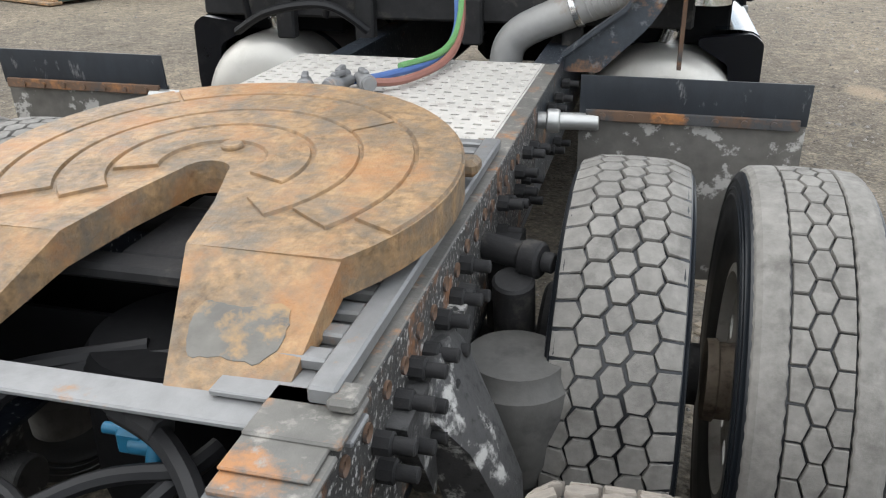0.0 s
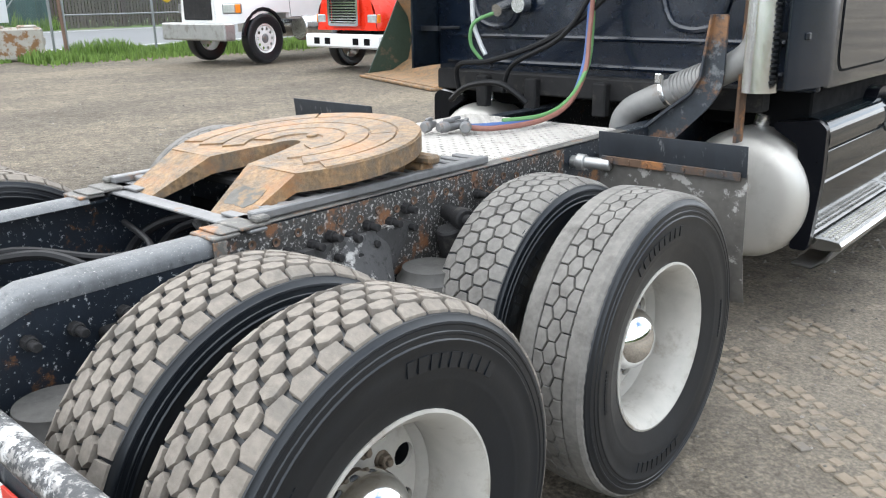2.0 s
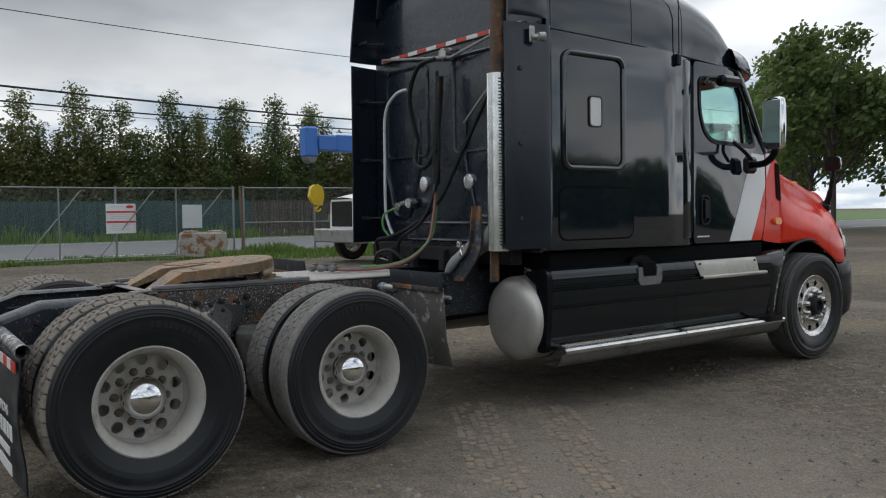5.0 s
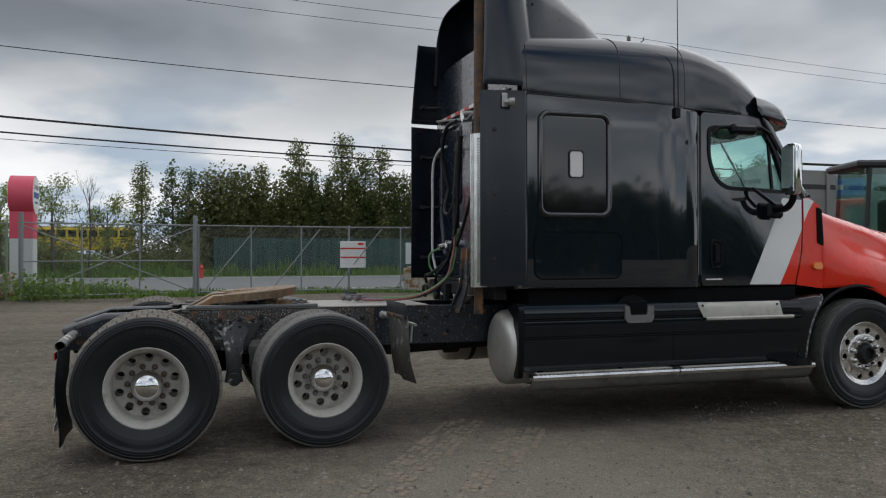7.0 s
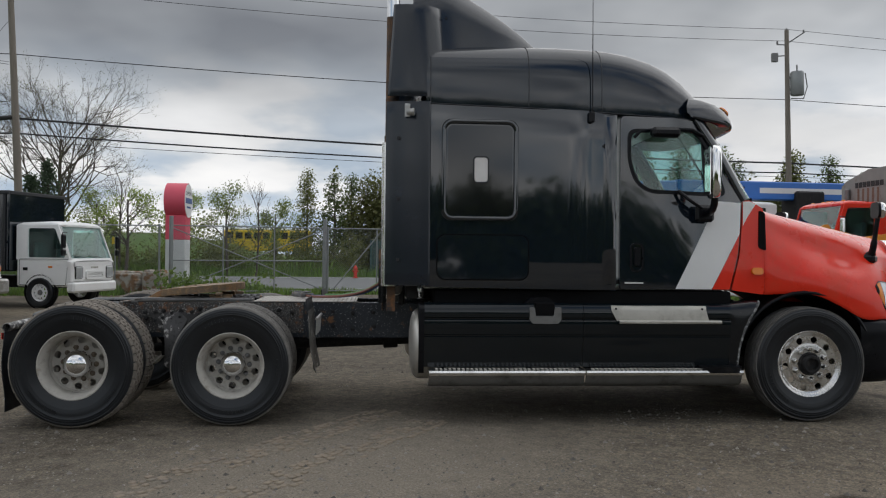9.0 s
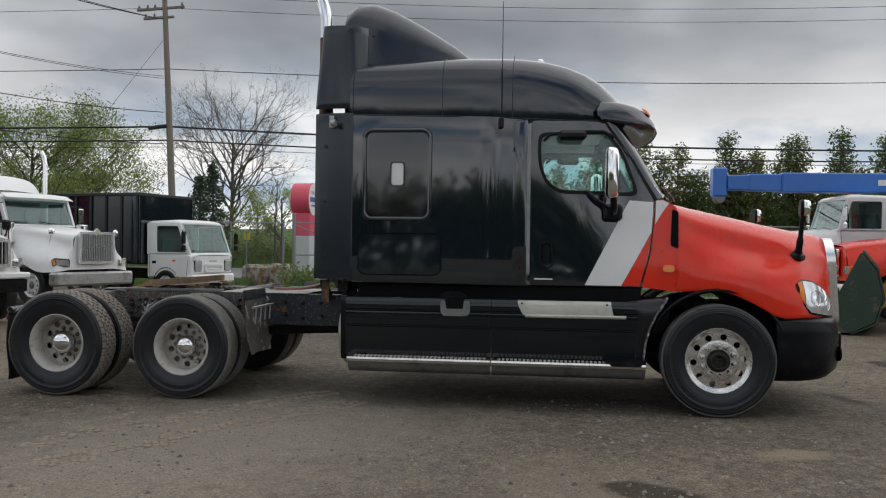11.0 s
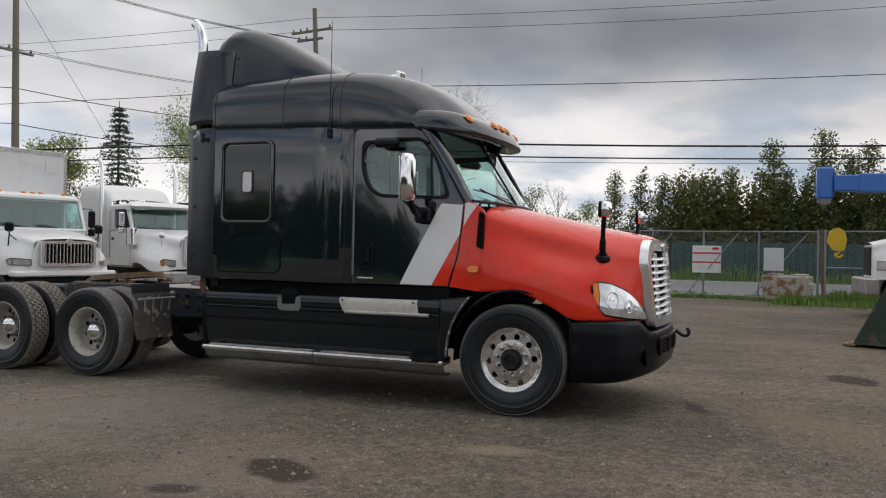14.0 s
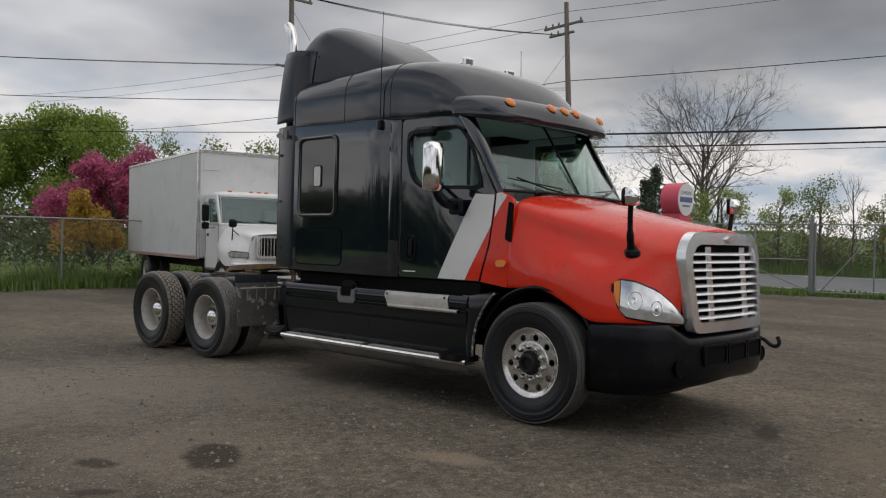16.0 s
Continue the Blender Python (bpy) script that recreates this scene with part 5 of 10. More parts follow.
for i, (x, y, a) in enumerate(((-0.17, 1.10, 20), (-0.08, 1.14, -15), (-0.02, 1.19, 35), (-0.10, 1.21, 5))):
    g = Geo()
    g.cyl((0, 0.06, 0), (0, -0.01, 0), 0.017, n=12, b=0.002)
    g.cyl((0, -0.01, 0), (0, -0.05, 0), 0.027, n=16, b=0.004)
    g.cyl((0, -0.05, 0), (0, -0.062, 0), 0.022, n=16, b=0.002)
    g.box(-0.01, 0.01, -0.03, 0.03, 0.02, 0.036, 0.004)
    part("hose_coupling", g, M["steel_grey"], TRUCK, "grey metal hose coupling", at=pose(x, y, 1.082, 0, 0, a))


# ---- cab and sleeper ----
def sleeper_side(g):
    ys = [2.36, 2.8, 3.3, 3.66, 3.72, 3.78, 3.84, 3.90, 3.96, 4.02, 4.08, 4.14]
    rows = []
    for y in ys:
        z0, z1 = interp([(2.36, 1.22), (4.14, 1.20)], y), interp([(2.36, 2.89), (3.2, 2.87), (4.14, 2.84)], y)
        rows.append([(side_x(y, z0 + (z1 - z0) * k / 6), y, z0 + (z1 - z0) * k / 6) for k in range(7)])
    g.grid(rows)


mirrored(sleeper_side, "sleeper_side", M["black_paint"], "glossy black sleeper side panel", 60, thick=0.03)


def roof_w(y):
    return side_x(min(y, 4.6), 2.86) - max(0.0, y - 4.6) * 0.22


def roof_top(y):
    return interp([(2.36, 3.50), (3.4, 3.53), (4.07, 3.52), (4.3, 3.50), (4.5, 3.455), (4.66, 3.385), (4.80, 3.285), (4.92, 3.15), (5.02, 2.99), (5.06, 2.90)], y)


def roof_row(y, inset=0.0):
    w, zt, z0 = roof_w(y) - inset, roof_top(y) - inset, interp([(2.36, 2.885), (4.15, 2.838), (5.06, 2.80)], y)
    push = interp([(4.1, 0.0), (4.5, 0.04), (5.06, 0.17)], y)
    row = []
    for i in range(25):
        t = -1 + 2 * i / 24
        a = (1 + t) * math.pi / 2
        c, s = math.cos(a), math.sin(a)
        e = interp([(2.36, 0.42), (4.1, 0.42), (4.6, 0.55), (5.06, 0.667)], y)
        x = -w * math.copysign(abs(c) ** e, c)
        z = z0 + (zt - z0) * abs(s) ** e
        row.append((x, y + push * (1 - (x / w) ** 2), z))
    return row


g = Geo()
g.grid([roof_row(y) for y in (2.36, 2.7, 3.2, 3.6, 3.9, 4.07, 4.2, 4.3, 4.4, 4.5, 4.58, 4.66, 4.73, 4.80, 4.86, 4.92, 4.97, 5.02, 5.06)])
thicken(part("roof", g, M["roof_paint"], TRUCK, "glossy black rounded cab roof", 50), 0.025)
# seams over the roof and down the side
for y in (2.40, 3.30, 3.99):
    g = Geo()
    row = [Vector(p) for p in roof_row(y, -0.0015)]
    g.sweep(row, 0.0035, 5)
    part("roof_seam", g, M["black_matt"], TRUCK)


def drip(g):
    g.sweep([(side_x(y, 2.86) + 0.002, y, interp([(2.36, 2.885), (4.15, 2.838), (4.9, 2.81)], y)) for y in (2.37, 2.8, 3.4, 4.0, 4.4, 4.75, 4.9)], 0.006, 6)


mirrored(drip, "roof_joint", M["black_matt"])


# rear wall with pressed ribs
g = Geo()
g.box(-1.17, 1.17, 2.30, 2.33, 1.20, 2.90, 0.01)
rows = [roof_row(2.36)]
n = len(rows[0])
g.add([(p[0], 2.315, p[2]) for p in rows[0]] + [(0, 2.315, 2.80)], [(i, i + 1, n) for i in range(n - 1)])
rear = part("rear_wall", g, M["blue_black"], TRUCK, "dusty blue-black pressed rear cab wall")
g = Geo()
for x0 in (-0.70, 0.54):
    pts = [(x0 - 0.27, 2.30, 2.35), (x0 - 0.27, 2.30, 1.95), (x0 - 0.20, 2.30, 1.72), (x0 - 0.11, 2.30, 1.50), (x0 + 0.11, 2.30, 1.50), (x0 + 0.20, 2.30, 1.72), (x0 + 0.27, 2.30, 1.95), (x0 + 0.27, 2.30, 2.35)]
    g.sweep(spline(pts, 5), 0.020, 8)
for x0 in (-0.62, 0.43):
    lp = [(px_, 2.30, pz_) for px_, pz_ in rrect(x0 - 0.33, x0 + 0.33, 2.02, 2.82, 0.06)]
    g.sweep(lp + [lp[0]], 0.018, 8)
for z in (1.27, 1.42):
    g.sweep([(-1.08, 2.30, z), (1.0, 2.30, z)], 0.016, 8)
part("pressed_rib", g, M["blue_black"], rear)
g = Geo()
g.box(-1.10, 0.95, 2.20, 2.31, 1.10, 1.22, 0.01)
mount = part("cab_mount", g, M["grimy"], TRUCK, "grimy rear cab mount")
for x in (-0.7, -0.35, 0.1, 0.5):
    part("bracket", Geo().box(x - 0.04, x + 0.04, 2.14, 2.199, 1.02, 1.20, 0.008), M["grimy"], mount)
for x in (-0.346, 0.311):
    g = Geo()
    g.lathe([(0.0, -0.030), (0.038, -0.030), (0.052, -0.026), (0.058, -0.018), (0.058, 0.0)], "y", n=28)
    lamp = part("work_lamp", g, M["lens_clear"], TRUCK, "round clear work lamp", at=pose(x, 2.30, 1.765))
    part("bezel", Geo().lathe([(0.056, -0.022), (0.066, -0.020), (0.068, 0.0), (0.056, 0.0)], "y", n=28, closed=True), M["alu"], lamp)
g = Geo()
g.box(-1.02, 0.98, 2.285, 2.30, 2.93, 2.965, 0.002)
strip = part("reflective_strip", g, M["refl_white"], TRUCK, "red and white reflective strip")
for i in range(7):
    part("red_patch", Geo().box(-1.0 + 0.29 * i, -0.86 + 0.29 * i, 2.281, 2.285, 2.932, 2.963, 0.001), M["refl_red"], strip)
g = Geo()
g.sweep(spline([(-0.50, 2.22, 2.62), (-0.60, 2.16, 2.58), (-0.74, 2.14, 2.42), (-0.76, 2.14, 2.0), (-0.76, 2.14, 1.55), (-0.72, 2.15, 1.40), (-0.68, 2.16, 1.32)], 8), 0.014, 10)
part("grab_rail", g, M["pipe_white"], TRUCK, "bent pale grab rail on the rear wall")
for p0, p1, r_ in (((-0.60, 2.27, 1.60), (-0.60, 2.16, 1.57), 0.035), ((-0.48, 2.27, 1.60), (-0.48, 2.20, 1.60), 0.045), ((0.10, 2.27, 2.85), (0.10, 2.18, 2.84), 0.05)):
    part("coupling_holder", Geo().sweep([p0, p1], r_, 14), M["alu"], TRUCK, "metal coupling holder")
g = Geo()
g.sweep([(-0.95, 2.25, 2.95), (0.2, 2.20, 2.80), (0.85, 2.22, 2.92)], 0.012, 8)
g.sweep([(0.3, 2.25, 2.25), (0.86, 2.2, 2.62)], 0.010, 8)
part("brace_rod", g, M["pipe_grey"], TRUCK)


# side extenders
def ext_low(g):
    rows = []
    for i in range(15):
        z = 1.235 + (2.90 - 1.235) * i / 14
        wv = 0.0008 * math.sin(i * 2.2)
        x = side_x(2.3, z)
        rows.append([(x + 0.004, 2.405, z), (x + 0.012, 2.375, z), (x + 0.008 + wv, 2.31, z), (x - 0.008 + wv, 2.20, z), (x - 0.036 + wv, 2.08, z), (x - 0.062, 2.00, z)])
    g.grid(rows)


def ext_high(g):
    rows = []
    for i in range(11):
        k = i / 10
        z = 2.945 + (3.80 - 2.945) * k
        x = 1.195 - 0.09 * k ** 1.6
        rows.append([(x - 0.10 - 0.05 * k, 2.52 - 0.02 * k, z), (x - 0.05 - 0.03 * k, 2.44, z), (x - 0.004, 2.34, z), (x - 0.004, 2.18, z), (x - 0.02, 2.05 + 0.03 * k, z), (x - 0.04, 2.01 + 0.05 * k, z)])
    g.grid(rows)


mirrored(ext_low, "side_extender", M["black_satin"], "black side extender panel", 50, thick=0.018)
mirrored(ext_high, "side_extender", M["black_satin"], "upper black side extender panel", 50, thick=0.018)


def ext_bracket(z):
    def f(g):
        g.box(1.0, 1.17, 2.10, 2.13, z, z + 0.03, 0.003)
        g.cyl((1.15, 2.11, z + 0.015), (1.0, 2.3, z + 0.015), 0.009, n=8)
    return f


for z in (1.45, 2.0, 2.55, 3.1):
    mirrored(ext_bracket(z), "extender_bracket", M["black_matt"])


def side_lamp(g):
    g.box(1.20, 1.212, 2.165, 2.215, 2.75, 2.87, 0.004)
    g.cyl((1.21, 2.20, 2.79), (1.265, 2.22, 2.785), 0.022, n=14, b=0.004)
    g.cyl((1.265, 2.20, 2.785), (1.275, 2.25, 2.785), 0.030, 0.036, n=16, b=0.004)


mirrored(side_lamp, "side_work_lamp", M["bracket_alu"], "small chrome work lamp")

# roof fairing
g = Geo()
TAB_T = [(2.24, 4.08), (2.34, 4.155), (2.50, 4.155), (2.70, 4.08), (2.98, 3.93), (3.32, 3.72), (3.52, 3.57), (3.60, 3.52)]
rows = []
for y in (2.24, 2.28, 2.34, 2.42, 2.5, 2.6, 2.7, 2.85, 2.98, 3.15, 3.32, 3.45, 3.52, 3.60):
    zt = interp(TAB_T, y)
    w = interp([(2.24, 1.06), (2.6, 1.02), (3.2, 0.80), (3.6, 0.50)], y)
    row = []
    z0 = 3.36 if y < 3.0 else 3.36 + (y - 3.0) * 0.2
    for i in range(21):
        a = math.pi * i / 20
        c, s = math.cos(a), math.sin(a)
        row.append((w * (0.82 + 0.18 * (1 - s ** 0.5)) * math.copysign(abs(c) ** 0.32, c), y + 0.03 * (1 - abs(c)), z0 + (zt - z0) * abs(s) ** 0.36))
    rows.append(row)
g.grid(rows)
fair = thicken(part("roof_fairing", g, M["black_satin"], TRUCK, "black roof air fairing, open at the back", 50), 0.02)


g = Geo()
for s in (1, -1):
    for y, z in ((2.55, 3.72), (2.85, 3.62), (3.05, 3.55), (2.5, 3.46), (3.0, 3.42)):
        w = interp([(2.24, 1.06), (2.6, 1.02), (3.2, 0.80), (3.6, 0.50)], y)
        g.lathe([(0.0, 0.0), (0.012, 0.0), (0.010, 0.005)], "x", (s * w * 0.935, y, z), 8)
part("rivet", g, M["black_matt"], fair)["kind"] = "stuff"

# exhaust: elbow, guarded stack, curved tip
g = Geo()
g.sweep(spline([(0.24, 2.14, 0.70), (0.24, 2.15, 0.95), (0.28, 2.15, 1.06), (0.42, 2.13, 1.14), (0.66, 2.10, 1.24), (0.86, 2.07, 1.33), (0.96, 2.05, 1.42), (0.98, 2.05, 1.55)], 8), 0.066, 20)
ex = part("exhaust_pipe", g, M["pipe_grey"], TRUCK, "grey exhaust elbow")
g = Geo()
for k in range(9):
    t = k / 8
    g.cyl((0.56 + 0.16 * t, 2.112 - 0.015 * t, 1.205 + 0.066 * t), (0.566 + 0.16 * t, 2.111 - 0.015 * t, 1.2075 + 0.066 * t), 0.074, n=20, b=0.003)
part("flex_ring", g, M["pipe_grey"], ex, "ribbed flexible joint")["kind"] = "stuff"
g = Geo()
g.cyl((0.50, 2.12, 1.18), (0.525, 2.118, 1.19), 0.079, n=20, b=0.004)
g.box(0.48, 0.52, 2.02, 2.05, 1.23, 1.28, 0.006)
part("clamp", g, M["alu"], ex)
g = Geo()
g.cyl((0.98, 2.05, 1.3), (0.98, 2.06, 3.70), 0.062, n=20)
part("exhaust_stack", g, M["rust_dark"], TRUCK, "rusty brown upright exhaust stack")
g = Geo()
rows = []
for i in range(13):
    a = radians(-100 + 200 * i / 12) - 0.35
    rows.append([(0.98 + 0.085 * math.cos(a), 2.05 + 0.085 * math.sin(a), z) for z in (1.22, 2.54)])
g.grid(rows)
guard = thicken(part("heat_guard", g, M["alu"], TRUCK, "dull bright slotted heat guard", 60), 0.003)
g = Geo()
for i in range(52):
    for a in (-0.55, -0.30):
        z = 1.27 + i * 0.024
        g.m = pose(0.98, 2.05, z, 0, 0, math.degrees(a))
        g.box(0.0845, 0.0865, -0.009, 0.009, -0.005, 0.005, 0.0008)
g.m = Matrix()
part("slot", g, M["black_matt"], guard)
g = Geo()
g.sweep(spline([(0.98, 2.06, 3.55), (0.98, 2.06, 3.85), (0.975, 2.04, 4.0), (0.965, 1.99, 4.12), (0.955, 1.92, 4.18)], 6), 0.058, 20, caps=False)
thicken(part("exhaust_tip", g, M["chrome"], TRUCK, "curved chrome exhaust tip"), 0.003)
g = Geo()
g.prism(round_poly([(2.02, 0.98), (2.10, 0.98), (2.12, 3.0), (2.06, 3.0)], 0.01), "x", 0.90, 0.915)
for z in (1.4, 1.9, 2.4, 2.9):
    g.cyl((0.9, 2.06, z), (1.0, 2.05, z), 0.014, n=10)
part("stack_support", g, M["rust_dark"], TRUCK, "rusty stack support post")
g = Geo()
g.prism(round_poly([(0.42, 0.97), (0.60, 1.115), (0.71, 1.20), (0.755, 1.28), (0.79, 1.56), (0.85, 1.56), (0.85, 1.235), (0.79, 1.14), (0.62, 0.97)], [0.01, 0.08, 0.06, 0.06, 0.01, 0.01, 0.06, 0.06, 0.01]), "y", 1.975, 1.99)
g.prism(round_poly([(0.42, 0.97), (0.60, 1.115), (0.71, 1.20), (0.755, 1.28), (0.79, 1.56), (0.78, 1.56), (0.745, 1.285), (0.70, 1.21), (0.59, 1.125), (0.41, 0.98)], 0.004), "y", 1.945, 2.02)
part("stack_bracket", g, M["peeled_navy"], TRUCK, "flaking navy and rusty exhaust support bracket")

# sleeper window panel and locker door
for s in (1, -1):
    def on_side(off):
        return lambda y, z, d: (s * (side_x(y, z) + off + d), y, z)
    g = Geo()
    g.plate(rrect(2.505, 3.205, 1.825, 2.745, 0.085), [rrect(2.545, 3.165, 1.865, 2.705, 0.06)], "x", -0.004, 0.014, on_side(0.0), 0.1)
    win = part("sleeper_window", g, M["black_matt"], TRUCK, "black framed dark sleeper window")
    part("pane", Geo().plate(rrect(2.56, 3.15, 1.88, 2.69, 0.05), [], "x", -0.002, 0.007, on_side(0.0), 0.1), M["glass_black"], win)
    lp = [(s * (side_x(y, z) + 0.010), y, z) for y, z in rrect(2.525, 3.185, 1.845, 2.725, 0.08)]
    part("window_frame", Geo().sweep(lp + [lp[0]], 0.021, 8), M["black_paint"], win, "glossy rounded frame", 60)
    part("latch", Geo().plate(rrect(2.80, 2.925, 2.175, 2.40, 0.028), [], "x", 0.006, 0.016, on_side(0.0), 0.1), M["refl_white"], win, "pale rectangular latch plate")
    part("latch_rim", Geo().plate(rrect(2.79, 2.935, 2.165, 2.41, 0.034), [rrect(2.802, 2.923, 2.177, 2.398, 0.026)], "x", 0.004, 0.018, on_side(0.0), 0.1), M["black_matt"], win)
    g = Geo()
    g.plate(rrect(2.475, 3.30, 1.295, 1.69, 0.075), [], "x", -0.002, 0.006, on_side(0.0), 0.1)
    part("locker_door", g, M["black_paint"], TRUCK, "glossy black luggage locker door")
    part("locker_seam", Geo().plate(rrect(2.462, 3.313, 1.282, 1.703, 0.085), [rrect(2.474, 3.301, 1.294, 1.691, 0.076)], "x", -0.004, 0.0025, on_side(0.0), 0.1), M["dark_parts_shade"], TRUCK)
    # bright pillar panel between sleeper and door
    g = Geo()
    rows = []
    for z in (1.25, 1.27, 1.6, 2.0, 2.4, 2.80, 2.82):
        e = 0.25 if z in (1.25, 2.82) else 1.0
        rows.append([(s * (side_x(y, z) - 0.003 + 0.022 * e * math.sin(math.pi * (y - 4.0) / 0.14) ** 0.7), y, z) for y in [4.0 + 0.14 * k / 8 for k in range(9)]])
    g.grid(rows)
    part("pillar_panel", g, M["black_paint"], TRUCK, "glossy black rounded pillar cover", 60)

    # door with its window
    DOOR = round_poly([(4.175, 1.21), (4.7, 1.208), (5.24, 1.205), (5.33, 1.55), (5.36, 1.90), (5.37, 2.04), (4.94, 2.775), (4.82, 2.815), (4.175, 2.82)], [0.04, 0, 0.05, 0.1, 0.1, 0.03, 0.08, 0.05, 0.05])
    WIN = round_poly([(4.275, 2.67), (4.90, 2.695), (5.04, 2.52), (5.19, 2.12), (4.46, 2.14), (4.34, 2.22), (4.275, 2.40)], [0.07, 0.06, 0.10, 0.09, 0.10, 0.08, 0.08])
    g = Geo()
    g.plate(DOOR, [WIN], "x", -0.045, 0.004, on_side(0.0), 0.1)
    door = part("cab_door", g, M["black_paint"], TRUCK, "glossy black cab door with white and red stripe")
    WIN_O = round_poly([(4.245, 2.70), (4.91, 2.725), (5.07, 2.53), (5.235, 2.085), (4.45, 2.105), (4.315, 2.20), (4.245, 2.40)], [0.08, 0.07, 0.11, 0.10, 0.11, 0.09, 0.09])
    part("window_seal", Geo().plate(WIN_O, [WIN], "x", 0.002, 0.014, on_side(0.0), 0.1), M["plastic_black"], door)
    pane = part("pane", Geo().plate(WIN, [], "x", -0.028, -0.022, on_side(0.0), 0.1), M["glass_tint"], door, "greenish side glass")
    pane.visible_shadow = False
    part("quarter_bar", Geo().plate([(4.985, 2.60), (5.005, 2.60), (5.035, 2.13), (5.012, 2.13)], [], "x", -0.03, -0.004, on_side(0.0), 0.1), M["plastic_black"], door)
    g = Geo()
    g.plate(rrect(4.27, 4.40, 1.37, 1.64, 0.05), [rrect(4.285, 4.385, 1.385, 1.625, 0.04)], "x", 0.002, 0.018, on_side(0.0), 0.1)
    g.plate(rrect(4.31, 4.365, 1.43, 1.60, 0.02), [], "x", 0.004, 0.03, on_side(0.0), 0.1)
    part("door_handle", g, M["plastic_black"], door, "black pull handle")
    part("badge", Geo().plate(rrect(4.22, 4.40, 1.262, 1.275, 0.004), [], "x", 0.002, 0.007, on_side(0.0), 0.1), M["refl_white"], door)
    part("white_stripe", Geo().plate([(4.71, 1.215), (5.06, 1.212), (5.27, 1.60), (5.344, 1.737), (5.354, 1.88), (5.362, 2.03), (5.135, 2.045), (5.10, 1.985)], [], "x", 0.003, 0.007, on_side(0.0), 0.1), M["white_paint"], door, "white painted stripe")
    part("red_stripe", Geo().plate([(5.064, 1.212), (5.235, 1.212), (5.322, 1.55), (5.343, 1.73), (5.273, 1.60)], [], "x", 0.003, 0.0065, on_side(0.0), 0.1), M["red_paint"], door)
    part("pillar_cap", Geo().plate(ring(4.035, 2.53, 0.030, 20), [], "x", 0.002, 0.010, on_side(0.0), 0.1), M["plastic_black"], TRUCK)
    part("pillar_slot", Geo().plate(rrect(4.017, 4.055, 2.04, 2.36, 0.018), [], "x", 0.002, 0.008, on_side(0.0), 0.1), M["plastic_black"], TRUCK)
    # wind deflector over the window and look-down mirror
    g = Geo()
    g.sweep([(s * (side_x(y, z) + 0.03), y, z) for y, z in ((4.30, 2.62), (4.36, 2.68), (4.6, 2.71), (4.88, 2.71), (4.98, 2.66))], 0.016, 8)
    part("rain_visor", g, M["plastic_black"], door)
    g = Geo()
    g.m = pose(s * 1.20, 4.58, 2.66, 0, 0, 0)
    g.box(-0.07, 0.05, -0.14, 0.13, -0.045, 0.05, 0.03)
    part("look_down_mirror", g, M["plastic_black"], door, "black look-down mirror")
    # cowl panel behind the hood
    g = Geo()
    g.plate(round_poly([(5.255, 1.205), (5.575, 1.165), (5.585, 1.62), (5.585, 1.98), (5.45, 2.06), (5.385, 2.05), (5.375, 1.88), (5.345, 1.55)], 0.02), [], "x", -0.04, 0.003, on_side(0.0), 0.1)
    cowl = part("cowl_panel", g, M["red_paint"], TRUCK, "red cowl side panel")
    part("white_stripe", Geo().plate([(5.380, 1.815), (5.44, 1.92), (5.512, 2.020), (5.45, 2.05), (5.388, 2.045)], [], "x", 0.002, 0.006, on_side(0.0), 0.1), M["white_paint"], cowl)
    g = Geo()
    g.plate(rrect(5.45, 5.56, 1.355, 1.42, 0.028), [], "x", 0.002, 0.03, on_side(0.0), 0.1)
    part("marker_lamp", g, M["amber"], cowl, "amber side marker lamp")
    # shade of the cowl's red recess, put on as a near-black plate
    g = Geo()
    g.plate(round_poly([(5.525, 1.61), (5.60, 1.58), (5.60, 1.94), (5.54, 1.965)], 0.02), [], "x", 0.002, 0.012, on_side(0.0), 0.1)
    part("air_gap", g, M["dark_parts_shade"], cowl)
    # A-pillar
    g = Geo()
    low = [(s * 1.052, 5.372, 2.045), (s * 1.045, 5.42, 2.065), (s * 1.0, 5.47, 2.075)]
    mid = [(s * 1.055, 5.16, 2.42), (s * 1.045, 5.21, 2.44), (s * 0.99, 5.25, 2.46)]
    top = [(s * 1.062, 4.90, 2.80), (s * 1.05, 4.95, 2.84), (s * 0.98, 4.99, 2.88)]
    g.grid([low, mid, top])
    thicken(part("windshield_pillar", g, M["black_paint"], TRUCK, "", 60), 0.03)
    # main mirror
    g = Geo()
    g.m = pose(s * 1.43, 4.95, 2.28, 0, 0, s * -8)
    rows = []
    for z, k in ((-0.235, 0.55), (-0.22, 0.88), (-0.16, 1.0), (0.0, 1.03), (0.16, 1.0), (0.22, 0.88), (0.235, 0.55)):
        rows.append([(0.115 * k * math.cos(a), -0.03 + (0.085 if math.sin(a) > 0 else 0.03) * k * math.sin(a), z) for a in [2 * math.pi * i / 20 for i in range(20)]])
    g.grid(rows, close_v=True)
    g.add(rows[0], [tuple(range(20))])
    g.add(rows[-1], [tuple(range(20))])
    mirror = part("door_mirror", g, M["chrome"], TRUCK, "tall chrome-backed door mirror", 60)
    g = Geo()
    g.m = pose(s * 1.43, 4.95, 2.28, 0, 0, s * -8)
    g.box(-0.10, 0.10, -0.066, -0.058, -0.21, 0.21, 0.003)
    part("mirror_glass", g, M["chrome"], mirror)
    g = Geo()
    g.box(s * 1.12, s * 1.18, 4.88, 5.06, 1.84, 2.0, 0.03)
